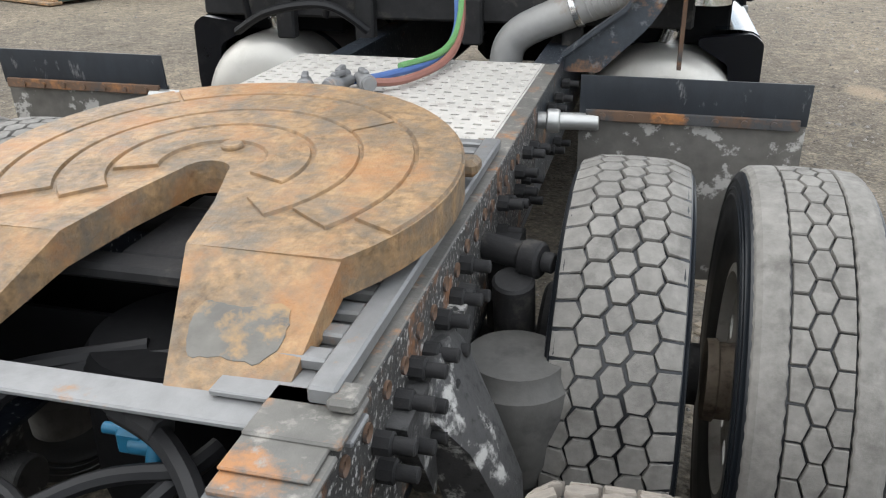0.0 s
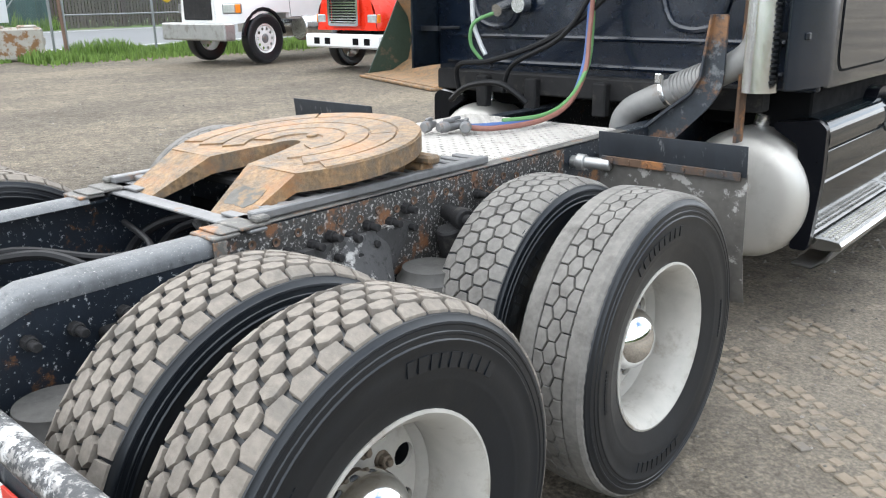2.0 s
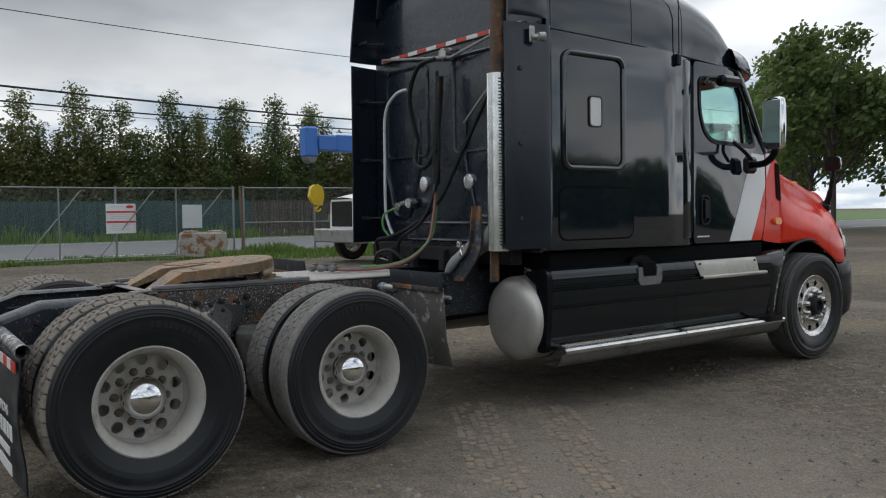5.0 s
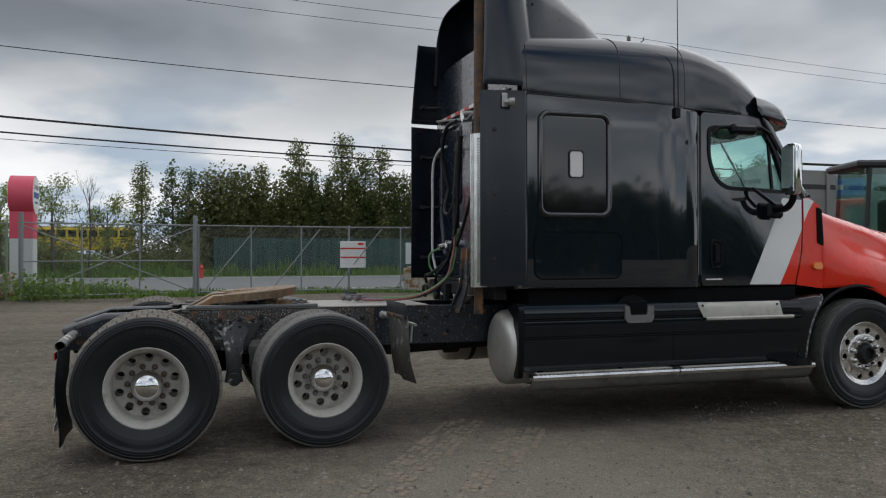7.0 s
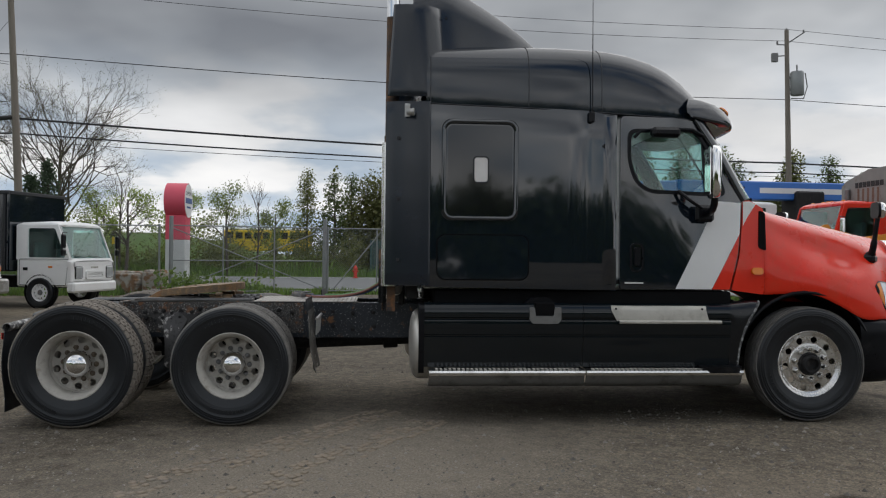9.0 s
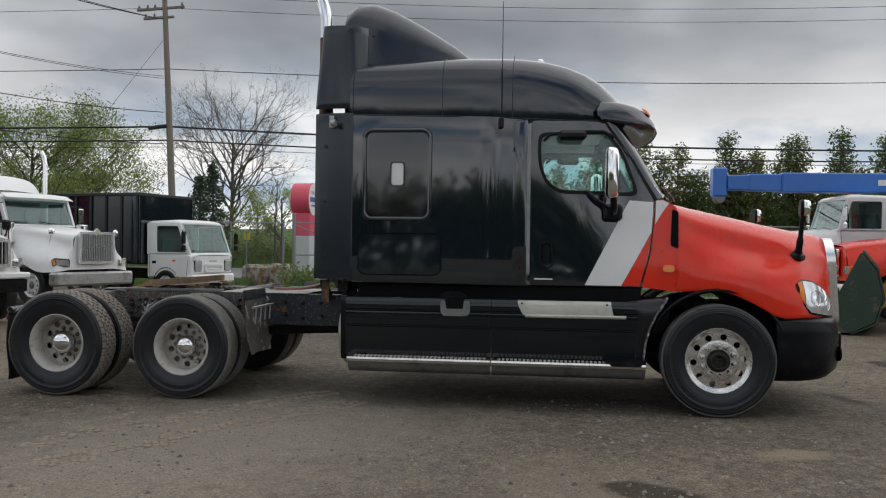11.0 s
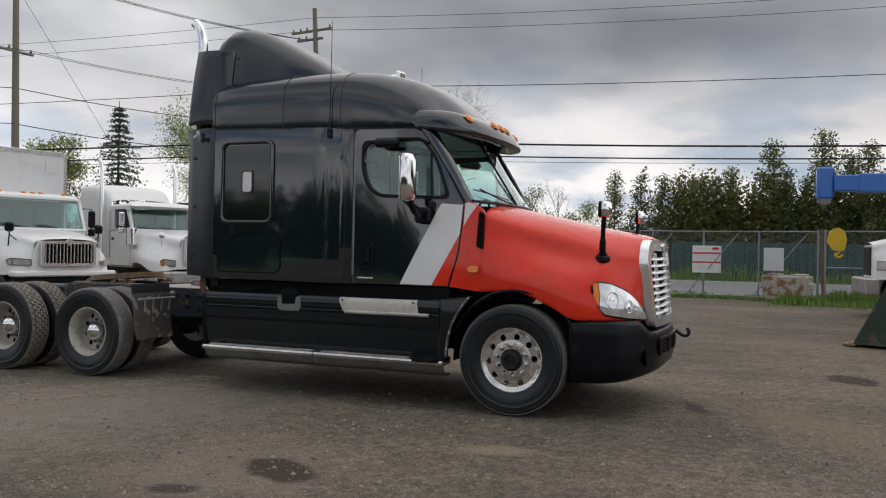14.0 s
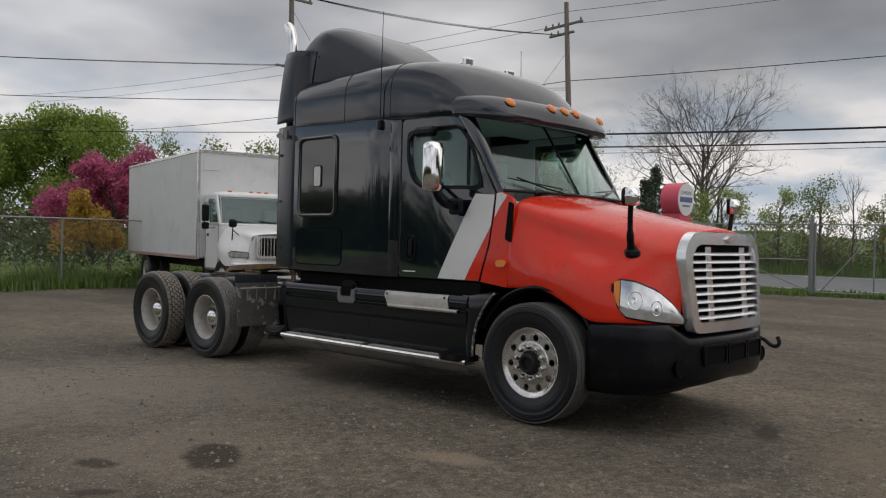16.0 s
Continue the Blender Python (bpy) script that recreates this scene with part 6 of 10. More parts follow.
    g.sweep(spline([(s * 1.16, 4.97, 1.92), (s * 1.30, 4.97, 1.93), (s * 1.40, 4.96, 2.0), (s * 1.43, 4.95, 2.10)], 6), 0.032, 10)
    g.sweep(spline([(s * 1.14, 4.72, 2.13), (s * 1.19, 4.80, 2.05), (s * 1.2, 4.92, 1.97)], 6), 0.018, 8)
    part("mirror_arm", g, M["plastic_black"], mirror)

# windshield and cab inside
g = Geo()
rows = []
for k in range(7):
    t = k / 6
    rows.append([((1.03 - 0.04 * t) * u, (5.60 - 0.52 * t - 0.02 * math.sin(t * 3)) - (0.14 - 0.02 * t) * u * u + 0.0, 2.07 + 0.81 * t) for u in [-1 + i / 8 for i in range(17)]])
g.grid(rows)
ws = part("windshield", g, M["glass_tint"], TRUCK, "tinted two-piece windshield", 60)
ws.visible_shadow = False
thicken(ws, 0.006)
g = Geo()
g.sweep([(0.0, 5.605, 2.07), (0, 5.35, 2.47), (0, 5.085, 2.88)], 0.012, 8)
g.sweep([(1.03 * u, 5.605 - 0.14 * u * u, 2.068) for u in [-1 + i / 8 for i in range(17)]], 0.016, 8)
part("windshield_seal", g, M["plastic_black"], TRUCK)


def wiper(g):
    g.sweep(spline([(0.35, 5.66, 2.075), (0.55, 5.60, 2.11), (0.85, 5.47, 2.20)], 6), 0.009, 6)
    g.sweep([(0.30, 5.60, 2.12), (0.62, 5.55, 2.15), (0.95, 5.44, 2.19)], 0.007, 6)


mirrored(wiper, "wiper", M["plastic_black"])
g = Geo()
g.box(-1.02, 1.02, 2.36, 5.4, 1.20, 1.24, 0.01)
inside = part("cab_lining", g, M["interior"], TRUCK, "pale grey cab floor")
for nm, bx in (("bulkhead", (-1.10, 1.10, 3.45, 3.48, 1.24, 3.0)), ("headliner", (-0.95, 0.95, 3.5, 4.85, 2.90, 2.93)), ("dashboard", (-0.97, 0.97, 5.0, 5.42, 1.25, 1.98)), ("headliner", (-0.93, 0.93, 4.2, 4.92, 2.82, 2.85))):
    part(nm, Geo().box(*bx, 0.01), M["interior"], inside)
# pale linings, added to brighten what shows through the glass
for s in (1, -1):
    part("side_lining", Geo().box(s * 1.05, s * 1.08, 3.5, 4.22, 1.3, 2.80, 0.01), M["interior"], inside)
    part("door_lining", Geo().box(s * 1.0, s * 1.02, 4.2, 5.05, 1.3, 2.05, 0.01), M["interior"], inside)
    part("header_lining", Geo().box(s * 0.95, s * 0.97, 4.2, 4.88, 2.74, 2.82, 0.01), M["interior"], inside)
for x in (0.55, -0.55):
    g = Geo()
    g.box(x - 0.26, x + 0.26, 4.12, 4.62, 1.65, 1.80, 0.05)
    g.box(x - 0.25, x + 0.25, 4.02, 4.16, 1.74, 2.35, 0.06)
    g.box(x - 0.14, x + 0.14, 4.02, 4.12, 2.33, 2.55, 0.04)
    g.box(x - 0.2, x + 0.2, 4.15, 4.55, 1.24, 1.66, 0.03)
    part("seat", g, M["seat_grey"], inside, "grey cloth driver's seat")
g = Geo()
lp = [(-0.55 + 0.22 * math.cos(a), 4.98 + 0.06 * math.sin(a), 1.98 + 0.20 * math.sin(a)) for a in [2 * math.pi * i / 24 for i in range(25)]]
g.sweep(lp, 0.014, 8)
g.sweep([(-0.55, 4.98, 1.98), (-0.55, 5.2, 1.85)], 0.03, 8)
part("steering_wheel", g, M["plastic_black"], inside)

# sun visor over the windshield: it grows out of the roof and tapers away at its ends
g = Geo()
rows = []
for i in range(37):
    u = -1 + 2 * i / 36
    x = 1.10 * u
    e = math.sqrt(max(0.0, 1 - (max(0.0, abs(u) - 0.62) / 0.38) ** 2.4))
    dy = 0.17 * (1 - u * u) - 0.05 * (1 - e)
    k = 0.14 + 0.86 * e
    sec = [(4.84, 3.06), (5.00, 3.035), (5.14, 2.99), (5.24, 2.925), (5.30, 2.835), (5.315, 2.785), (5.295, 2.755), (5.22, 2.745), (5.15, 2.765), (5.05, 2.85), (4.90, 2.88)]
    rows.append([(x, 4.86 + (y - 4.86) * k + dy, 2.86 + (z - 2.86) * (0.30 + 0.70 * e)) for y, z in sec])
g.grid(rows, close_v=True)
g.add(rows[0], [tuple(range(11))])
g.add(rows[-1], [tuple(range(11))])
visor = part("sun_visor", g, M["roof_paint"], TRUCK, "black exterior sun visor", 50)
for x in (-0.80, -0.21, 0.0, 0.21, 0.77):
    u = x / 1.135
    g = Geo()
    g.m = pose(x, 5.225 + 0.17 * (1 - u * u) - 0.012 * (abs(x) > 0.5), 2.940, -46, 0, -math.degrees(math.atan(0.30 * u))) @ Matrix.Diagonal((1.0, 1.35, 1.3, 1))
    rows = []
    for k in range(5):
        a = k * math.pi / 8
        rows.append([(0.058 * math.cos(a) * math.cos(b), 0.028 * math.cos(a) * math.sin(b) * 1.6, 0.022 * math.sin(a)) for b in [2 * math.pi * j / 16 for j in range(16)]])
    g.grid(rows, close_v=True)
    part("clearance_lamp", g, M["amber"], visor, "amber clearance lamp")
for x, y in ((0.22, 4.22), (-0.58, 4.16)):
    g = Geo()
    g.m = pose(x, y, roof_top(4.2) + 0.005, 0, 0, -12)
    g.box(-0.065, 0.065, 0.0, 0.06, -0.01, 0.095, 0.014)
    g.cyl((0, -0.16, 0.045), (0, 0.01, 0.045), 0.02, 0.034, n=12)
    horn = part("air_horn", g, M["chrome_soft"], TRUCK, "short chrome roof horn")
    g = Geo()
    g.m = pose(x, y, roof_top(4.2) + 0.005, 0, 0, -12)
    g.box(-0.045, 0.045, 0.058, 0.064, 0.018, 0.072, 0.004)
    part("horn_mouth", g, M["alu_dark"], horn)


def antenna(g):
    g.box(side_x(3.9, 2.7) - 0.005, side_x(3.9, 2.7) + 0.045, 3.86, 3.91, 2.74, 2.84, 0.01)
    g.cyl((side_x(3.9, 2.8) + 0.03, 3.89, 2.82), (side_x(3.9, 2.8) + 0.01, 3.89, 3.98), 0.006, 0.003, n=8)


mirrored(antenna, "antenna", M["plastic_black"], "black whip antenna")

# hood ------------------------------------------------------------------
HOOD = [
    (5.58, [(1.09, 1.165), (1.095, 1.38), (1.07, 1.62), (1.02, 1.82), (0.945, 1.965), (0.62, 2.035), (0.0, 2.065)]),
    (5.80, [(1.125, 1.175), (1.125, 1.34), (1.06, 1.53), (0.975, 1.72), (0.905, 1.885), (0.56, 1.985), (0.0, 2.015)]),
    (6.05, [(1.155, 1.165), (1.150, 1.31), (1.065, 1.455), (0.945, 1.63), (0.875, 1.815), (0.53, 1.93), (0.0, 1.96)]),
    (6.30, [(1.165, 1.06), (1.16, 1.24), (1.075, 1.40), (0.925, 1.565), (0.845, 1.755), (0.51, 1.875), (0.0, 1.905)]),
    (6.52, [(1.16, 0.945), (1.155, 1.15), (1.075, 1.34), (0.915, 1.51), (0.815, 1.70), (0.49, 1.825), (0.0, 1.855)]),
    (6.74, [(1.115, 0.94), (1.10, 1.12), (1.03, 1.32), (0.90, 1.51), (0.77, 1.655), (0.46, 1.78), (0.0, 1.81)]),
    (6.91, [(1.0, 0.94), (0.985, 1.10), (0.93, 1.27), (0.84, 1.45), (0.735, 1.60), (0.45, 1.745), (0.0, 1.78)]),
    (7.04, [(0.84, 0.93), (0.835, 1.08), (0.81, 1.24), (0.76, 1.41), (0.70, 1.56), (0.44, 1.72), (0.0, 1.755)]),
    (7.11, [(0.72, 0.92), (0.70, 1.06), (0.695, 1.22), (0.69, 1.38), (0.67, 1.53), (0.42, 1.695), (0.0, 1.73)]),
]
g = Geo()
rows = []
for y, half in HOOD:
    sp = spline([(a, b, 0) for a, b in half], 4)
    right = [(p.x, y - 0.0 * p.x, p.y) for p in sp]
    rows.append(right + [(-p[0], p[1], p[2]) for p in reversed(right[:-1])])
# smooth between the stations
fine = []
cols = list(zip(*rows))
for col in cols:
    fine.append([tuple(p) for p in spline(col, 4)])
g.grid([list(r) for r in zip(*fine)])
hood = thicken(part("hood", g, M["red_paint"], TRUCK, "glossy red sloping hood with fenders", 60), 0.02)
# fender lip and liner


def fender_lip(g):
    pts = []
    for i in range(15):
        a = radians(158 - 132 * i / 14)
        pts.append((1.145, 5.96 + 0.66 * math.cos(a), 0.53 + 0.66 * math.sin(a)))
    g.sweep(pts, 0.018, 8)


mirrored(fender_lip, "fender_lip", M["plastic_black"])


def liner(g):
    rows = []
    for i in range(15):
        a = radians(185 - 175 * i / 14)
        rows.append([(x, 5.96 + 0.645 * math.cos(a), 0.53 + 0.645 * math.sin(a)) for x in (0.45, 1.12)])
    g.grid(rows)


mirrored(liner, "wheel_liner", M["dark_parts_shade"], thick=0.01)


# grille
def gy(x, z):
    return 7.235 - (z - 0.87) * 0.085 - 0.050 * (x / 0.7) ** 2


g = Geo()
OUT = round_poly([(-0.66, 0.86), (0.66, 0.86), (0.735, 1.53), (0.60, 1.705), (-0.60, 1.705), (-0.735, 1.53)], [0.08, 0.08, 0.14, 0.14, 0.14, 0.14], 5)
INN = round_poly([(-0.575, 0.945), (0.575, 0.945), (0.635, 1.48), (0.54, 1.60), (-0.54, 1.60), (-0.635, 1.48)], [0.06, 0.06, 0.10, 0.07, 0.07, 0.10], 5)


def dense(lp, step=0.09):
    out = []
    for i, p in enumerate(lp):
        q = lp[(i + 1) % len(lp)]
        m = max(1, int(math.dist(p, q) / step))
        out += [(p[0] + (q[0] - p[0]) * k / m, p[1] + (q[1] - p[1]) * k / m) for k in range(m)]
    return out


g.plate(dense(OUT), [dense(INN)], "y", -0.06, 0.025, lambda x, z, d: (x, gy(x, z) + d, z))
grille = part("grille", g, M["chrome_soft"], TRUCK, "chrome grille surround with horizontal bars", 50)
# near-black sheet gives the shaded depth behind the bars
part("grille_back", Geo().plate(dense(INN), [], "y", -0.07, -0.06, lambda x, z, d: (x, gy(x, z) + d, z)), M["dark_parts_shade"], grille)
for i in range(9):
    z = 0.985 + 0.067 * i
    w = interp([(0.955, 0.57), (1.48, 0.625), (1.58, 0.54)], z)
    g = Geo()
    rows = []
    for k in range(13):
        x = -w + 2 * w * k / 12
        y = gy(x, z)
        rows.append([(x, y - 0.035, z - 0.008), (x, y + 0.008, z - 0.016), (x, y + 0.015, z - 0.010), (x, y + 0.007, z + 0.006), (x, y - 0.035, z + 0.016)])
    g.grid(rows, close_v=True)
    part("grille_bar", g, M["chrome_soft"], grille, "", 60)
for x in (-0.335, 0.335):
    g = Geo()
    rows = [[(x - 0.03, gy(x, z) - 0.02, z), (x - 0.02, gy(x, z) + 0.008, z), (x + 0.02, gy(x, z) + 0.008, z), (x + 0.03, gy(x, z) - 0.02, z)] for z in [0.95 + 0.063 * k for k in range(11)]]
    g.grid(rows, close_v=True)
    part("grille_upright", g, M["chrome_soft"], grille)
g = Geo()
g.plate(ring(0, 1.645, 0.085, 24, 0.032), [], "y", 0.0, 0.045, lambda x, z, d: (x, gy(x, z) + d, z))
part("emblem", g, M["alu"], grille, "plain oval emblem")


# headlamps follow the corner of the hood
def lamp_pt(u, z, off):
    x = interp([(0, 1.125), (0.25, 1.06), (0.5, 0.95), (0.75, 0.83), (1.0, 0.685)], u)
    y = interp([(0, 6.69), (0.25, 6.84), (0.5, 6.96), (0.75, 7.055), (1.0, 7.125)], u)
    lean = max(0.0, z - 1.05) * 0.30
    return (x - lean * 0.75 + off * 0.62, y - lean * 0.35 + off * 0.78, z)


def lamp_patch(u0, u1, inset, off, n=10, m=6):
    rows = []
    for i in range(n + 1):
        u = u0 + (u1 - u0) * i / n
        zt = interp([(0, 1.255), (0.05, 1.295), (0.12, 1.305), (0.30, 1.29), (0.60, 1.215), (0.85, 1.10), (1.0, 0.99)], u) - inset
        zb = interp([(0, 1.20), (0.06, 1.11), (0.13, 1.015), (0.2, 0.982), (0.3, 0.97), (0.6, 0.945), (1.0, 0.925)], u) + inset
        rows.append([lamp_pt(u, zb + (zt - zb) * k / m, off + 0.012 * math.sin(math.pi * k / m)) for k in range(m + 1)])
    return rows


for s in (1, -1):
    sg = Matrix.Diagonal((s, 1, 1, 1))
    g = Geo()
    g.m = sg
    g.grid(lamp_patch(0.0, 1.0, 0.0, 0.012))
    hl = thicken(part("headlamp", g, M["plastic_black"], TRUCK, "large clear wrap-round headlamp", 60), 0.02)
    g = Geo()
    g.m = sg
    g.grid(lamp_patch(0.115, 0.985, 0.014, 0.018))
    part("lens", g, M["lens_clear"], hl, "clear lens with bright reflector", 60)
    g = Geo()
    g.m = sg
    g.grid(lamp_patch(0.03, 0.105, 0.014, 0.018, 5))
    part("turn_signal", g, M["amber"], hl, "amber turn signal", 60)
    for u, zz, rr in ((0.30, 1.13, 0.075), (0.58, 1.07, 0.06)):
        g = Geo()
        g.m = sg
        g.sweep([lamp_pt(u + rr * 1.25 * math.cos(k) , zz + rr * math.sin(k), 0.034) for k in [2 * math.pi * i / 20 for i in range(21)]], 0.004, 6)
        part("reflector_ring", g, M["chrome"], hl)
        g = Geo()
        g.m = sg
        g.grid([[lamp_pt(u + e * 1.2 * math.cos(k), zz + e * math.sin(k), 0.034 - 0.2 * e) for k in [2 * math.pi * i / 16 for i in range(16)]] for e in (rr * 0.9, rr * 0.5, 0.002)], close_v=True)
        part("reflector", g, M["chrome"], hl, "", 60)
    # hood mirror on its stalk
    g = Geo()
    g.m = sg
    g.box(0.815, 0.945, 6.67, 6.82, 1.44, 1.585, 0.055)
    g.sweep(spline([(0.89, 6.75, 1.53), (0.93, 6.755, 1.64), (0.955, 6.765, 1.82), (0.965, 6.775, 1.92)], 5), [0.040] * 3 + [0.032] * 4 + [0.023] * 9, 10)
    hm = part("hood_mirror", g, M["plastic_black"], TRUCK, "black-stalked hood mirror with chrome back")
    g = Geo()
    g.m = sg @ pose(0.965, 6.775, 1.985, 0, 0, -8)
    rows = []
    for z, k in ((-0.075, 0.6), (-0.06, 0.92), (0.0, 1.0), (0.06, 0.92), (0.075, 0.6)):
        rows.append([(0.085 * k * math.cos(a), (0.070 if math.sin(a) > 0 else 0.02) * k * math.sin(a), z) for a in [2 * math.pi * i / 20 for i in range(20)]])
    g.grid(rows, close_v=True)
    g.add(rows[0], [tuple(range(20))])
    g.add(rows[-1], [tuple(range(20))])
    part("mirror_head", g, M["chrome"], hm, "", 60)
    g = Geo()
    g.m = sg @ pose(0.965, 6.775, 1.985, 0, 0, -8)
    g.prism(rrect(-0.088, 0.088, -0.078, 0.078, 0.045), "y", -0.032, -0.006)
    part("mirror_edge", g, M["plastic_black"], hm)

# bumper
PLAN = [(1.165, 6.50), (1.17, 6.62), (1.15, 6.80), (1.07, 6.97), (0.92, 7.10), (0.74, 7.19), (0.55, 7.245), (0.30, 7.275), (0.0, 7.285)]
plan = [(p.x, p.y) for p in spline([(a, b, 0) for a, b in PLAN], 4)]
full = plan + [(-x, y) for x, y in reversed(plan[:-1])]
g = Geo()
rows = []
for x, y in full:
    k = abs(x) / 1.17
    zt = 0.94 - 0.10 * (1 - interp([(0, 0), (0.6, 0.0), (0.75, 1.0), (1, 1.0)], k))
    zb = interp([(0, 0.43), (0.6, 0.40), (1.0, 0.335)], k)
    nx_, ny_ = x / 1.2, 0.5 + 0.5 * (y - 6.5)
    nn = math.hypot(nx_, ny_)
    nx_, ny_ = nx_ / nn, ny_ / nn
    rows.append([(x - o * nx_, y - o * ny_, zb + (zt - zb) * t) for t, o in ((0.0, 0.12), (0.02, 0.07), (0.10, 0.025), (0.25, 0.005), (0.5, 0.0), (0.62, 0.012), (0.75, 0.006), (0.92, 0.015), (0.985, 0.045), (1.0, 0.12))])
g.grid(rows)
bump = thicken(part("bumper", g, M["plastic_black"], TRUCK, "black moulded front bumper", 50), 0.012)
for x0, x1, z0, z1 in ((-0.56, -0.20, 0.58, 0.76), (-0.18, 0.18, 0.58, 0.76), (0.20, 0.56, 0.58, 0.76)):
    g = Geo()
    g.plate(rrect(x0, x1, z0, z1, 0.03), [rrect(x0 + 0.02, x1 - 0.02, z0 + 0.02, z1 - 0.02, 0.02)], "y", 0.0, 0.02, lambda x, z, d: (x, 7.285 - 0.11 * x * x + d - 0.005, z))
    part("intake_frame", g, M["plastic_black"], bump)
    # the bumper is closed here; a near-black plate paints the intake's shade
    part("intake", Geo().plate(rrect(x0 + 0.02, x1 - 0.02, z0 + 0.02, z1 - 0.02, 0.02), [], "y", 0.0, 0.006, lambda x, z, d: (x, 7.285 - 0.11 * x * x + d - 0.004, z)), M["dark_parts_shade"], bump)


# near-black disc on the bumper, painted as the shade of a fog recess
def fog(g):
    g.lathe([(0.0, 0.0), (0.055, 0.0), (0.07, 0.012), (0.075, 0.0)], "y", (0.80, 7.165, 0.58), 22)


mirrored(fog, "fog_recess", M["dark_parts_shade"], parent=bump)
g = Geo()
g.sweep(spline([(-0.66, 7.20, 0.74), (-0.66, 7.25, 0.73), (-0.66, 7.29, 0.70), (-0.66, 7.325, 0.680), (-0.66, 7.365, 0.675), (-0.66, 7.395, 0.71), (-0.66, 7.375, 0.765)], 5), 0.018, 10)
part("tow_hook", g, M["grimy"], TRUCK, "black steel tow hook")

# near-black boxes stand in for the shade under the cab
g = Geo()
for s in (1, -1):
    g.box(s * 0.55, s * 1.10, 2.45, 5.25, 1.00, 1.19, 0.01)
part("cab_underside", g, M["dark_parts_shade"], TRUCK)

# side fairings, tanks and steps ------------------------------------------
for s in (1, -1):
    sg = Matrix.Diagonal((s, 1, 1, 1))
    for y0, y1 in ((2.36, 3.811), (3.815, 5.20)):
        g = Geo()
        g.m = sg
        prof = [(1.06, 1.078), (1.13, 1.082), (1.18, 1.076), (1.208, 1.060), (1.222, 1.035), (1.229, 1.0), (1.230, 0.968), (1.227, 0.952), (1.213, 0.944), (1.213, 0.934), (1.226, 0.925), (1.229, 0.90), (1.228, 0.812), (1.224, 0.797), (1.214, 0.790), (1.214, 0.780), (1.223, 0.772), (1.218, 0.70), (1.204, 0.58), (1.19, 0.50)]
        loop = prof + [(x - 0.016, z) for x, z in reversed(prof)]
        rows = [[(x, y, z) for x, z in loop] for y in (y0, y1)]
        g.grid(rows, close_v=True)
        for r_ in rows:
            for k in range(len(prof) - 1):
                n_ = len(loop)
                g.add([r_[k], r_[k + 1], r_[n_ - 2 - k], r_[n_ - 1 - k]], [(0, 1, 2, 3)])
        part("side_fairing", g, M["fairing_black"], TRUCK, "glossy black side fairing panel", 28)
    g = Geo()
    g.m = sg
    g.plate(round_poly([(3.315, 1.045), (3.315, 0.93), (3.345, 0.895), (3.575, 0.895), (3.605, 0.93), (3.605, 1.045), (3.545, 1.045), (3.535, 0.965), (3.37, 0.965), (3.36, 1.045)], 0.012), [], "x", 1.218, 1.240)
    nt = part("foot_notch", g, M["alu_dark"], TRUCK, "scuffed grey step recess in the fairing")
    # solid near-black box; its colour stands in for the shade inside the notch
    g = Geo()
    g.m = sg
    g.box(1.10, 1.234, 3.36, 3.545, 0.968, 1.088, 0.012)
    part("recess", g, M["dark_parts_shade"], nt)
    g = Geo()
    g.m = sg
    g.prism(round_poly([(3.28, 1.07), (3.33, 1.125), (3.40, 1.135), (3.50, 1.13), (3.58, 1.07)], 0.02), "x", 1.08, 1.17)
    part("step_hump", g, M["plastic_black"], nt)
    g = Geo()
    g.m = sg
    g.grid([[(1.02, y, 1.082), (1.16, y, 1.078), (1.222, y, 1.056), (1.236, y, 1.02), (1.243, y2, 0.925)] for y, y2 in ((4.07, 4.12), (4.5, 4.5), (4.96, 4.985))])
    box = thicken(part("battery_box_step", g, M["alu_dull"], TRUCK, "dull aluminium battery-box step", 40), 0.008)
    g = Geo()
    g.m = sg
    g.grid([[(1.225, y, 0.932), (1.250, y, 0.930), (1.258, y, 0.920), (1.255, y, 0.902), (1.235, y, 0.896)] for y in (4.14, 4.6, 5.10)])
    thicken(part("step_lip", g, M["alu_dull"], box, "folded lower lip", 40), 0.006)
    screw = Geo()
    screw.m = sg
    for y in (4.11, 4.92):
        screw.cyl((1.232, y, 1.035), (1.243, y, 1.034), 0.010, n=8)
    part("screw", screw, M["grimy"], box)
    # fender rear edge, scraped, with a moulded foot plate below it
    g = Geo()
    g.m = sg
    rows = []
    for z, yf, x in ((1.115, 5.50, 1.10), (1.108, 5.50, 1.165), (1.085, 5.49, 1.195), (1.03, 5.455, 1.212), (0.95, 5.40, 1.220), (0.84, 5.345, 1.224), (0.70, 5.305, 1.222), (0.56, 5.285, 1.214), (0.45, 5.28, 1.20)):
        yr = 5.12 if z > 1.0 else 5.19
        rows.append([(x - 0.006, yr, min(z, 1.075)), (x + 0.004, yr + (yf - yr) * 0.35, z - 0.015 * (z > 1.0)), (x + 0.004, yr + (yf - yr) * 0.75, z), (x, yf - 0.02, z), (x - 0.03, yf, z)])
    g.grid(rows)
    guard = thicken(part("fender_guard", g, M["fender_scuffed"], TRUCK, "scuffed black fender guard", 50), 0.015)
    g = Geo()
    g.m = sg
    g.sweep([(row[3][0] - 0.004, row[3][1] + 0.006, row[3][2]) for row in rows[1:]], 0.012, 8)
    part("scraped_edge", g, M["tube_scraped"], guard, "edge scraped to bare plastic")
    g = Geo()
    g.m = sg
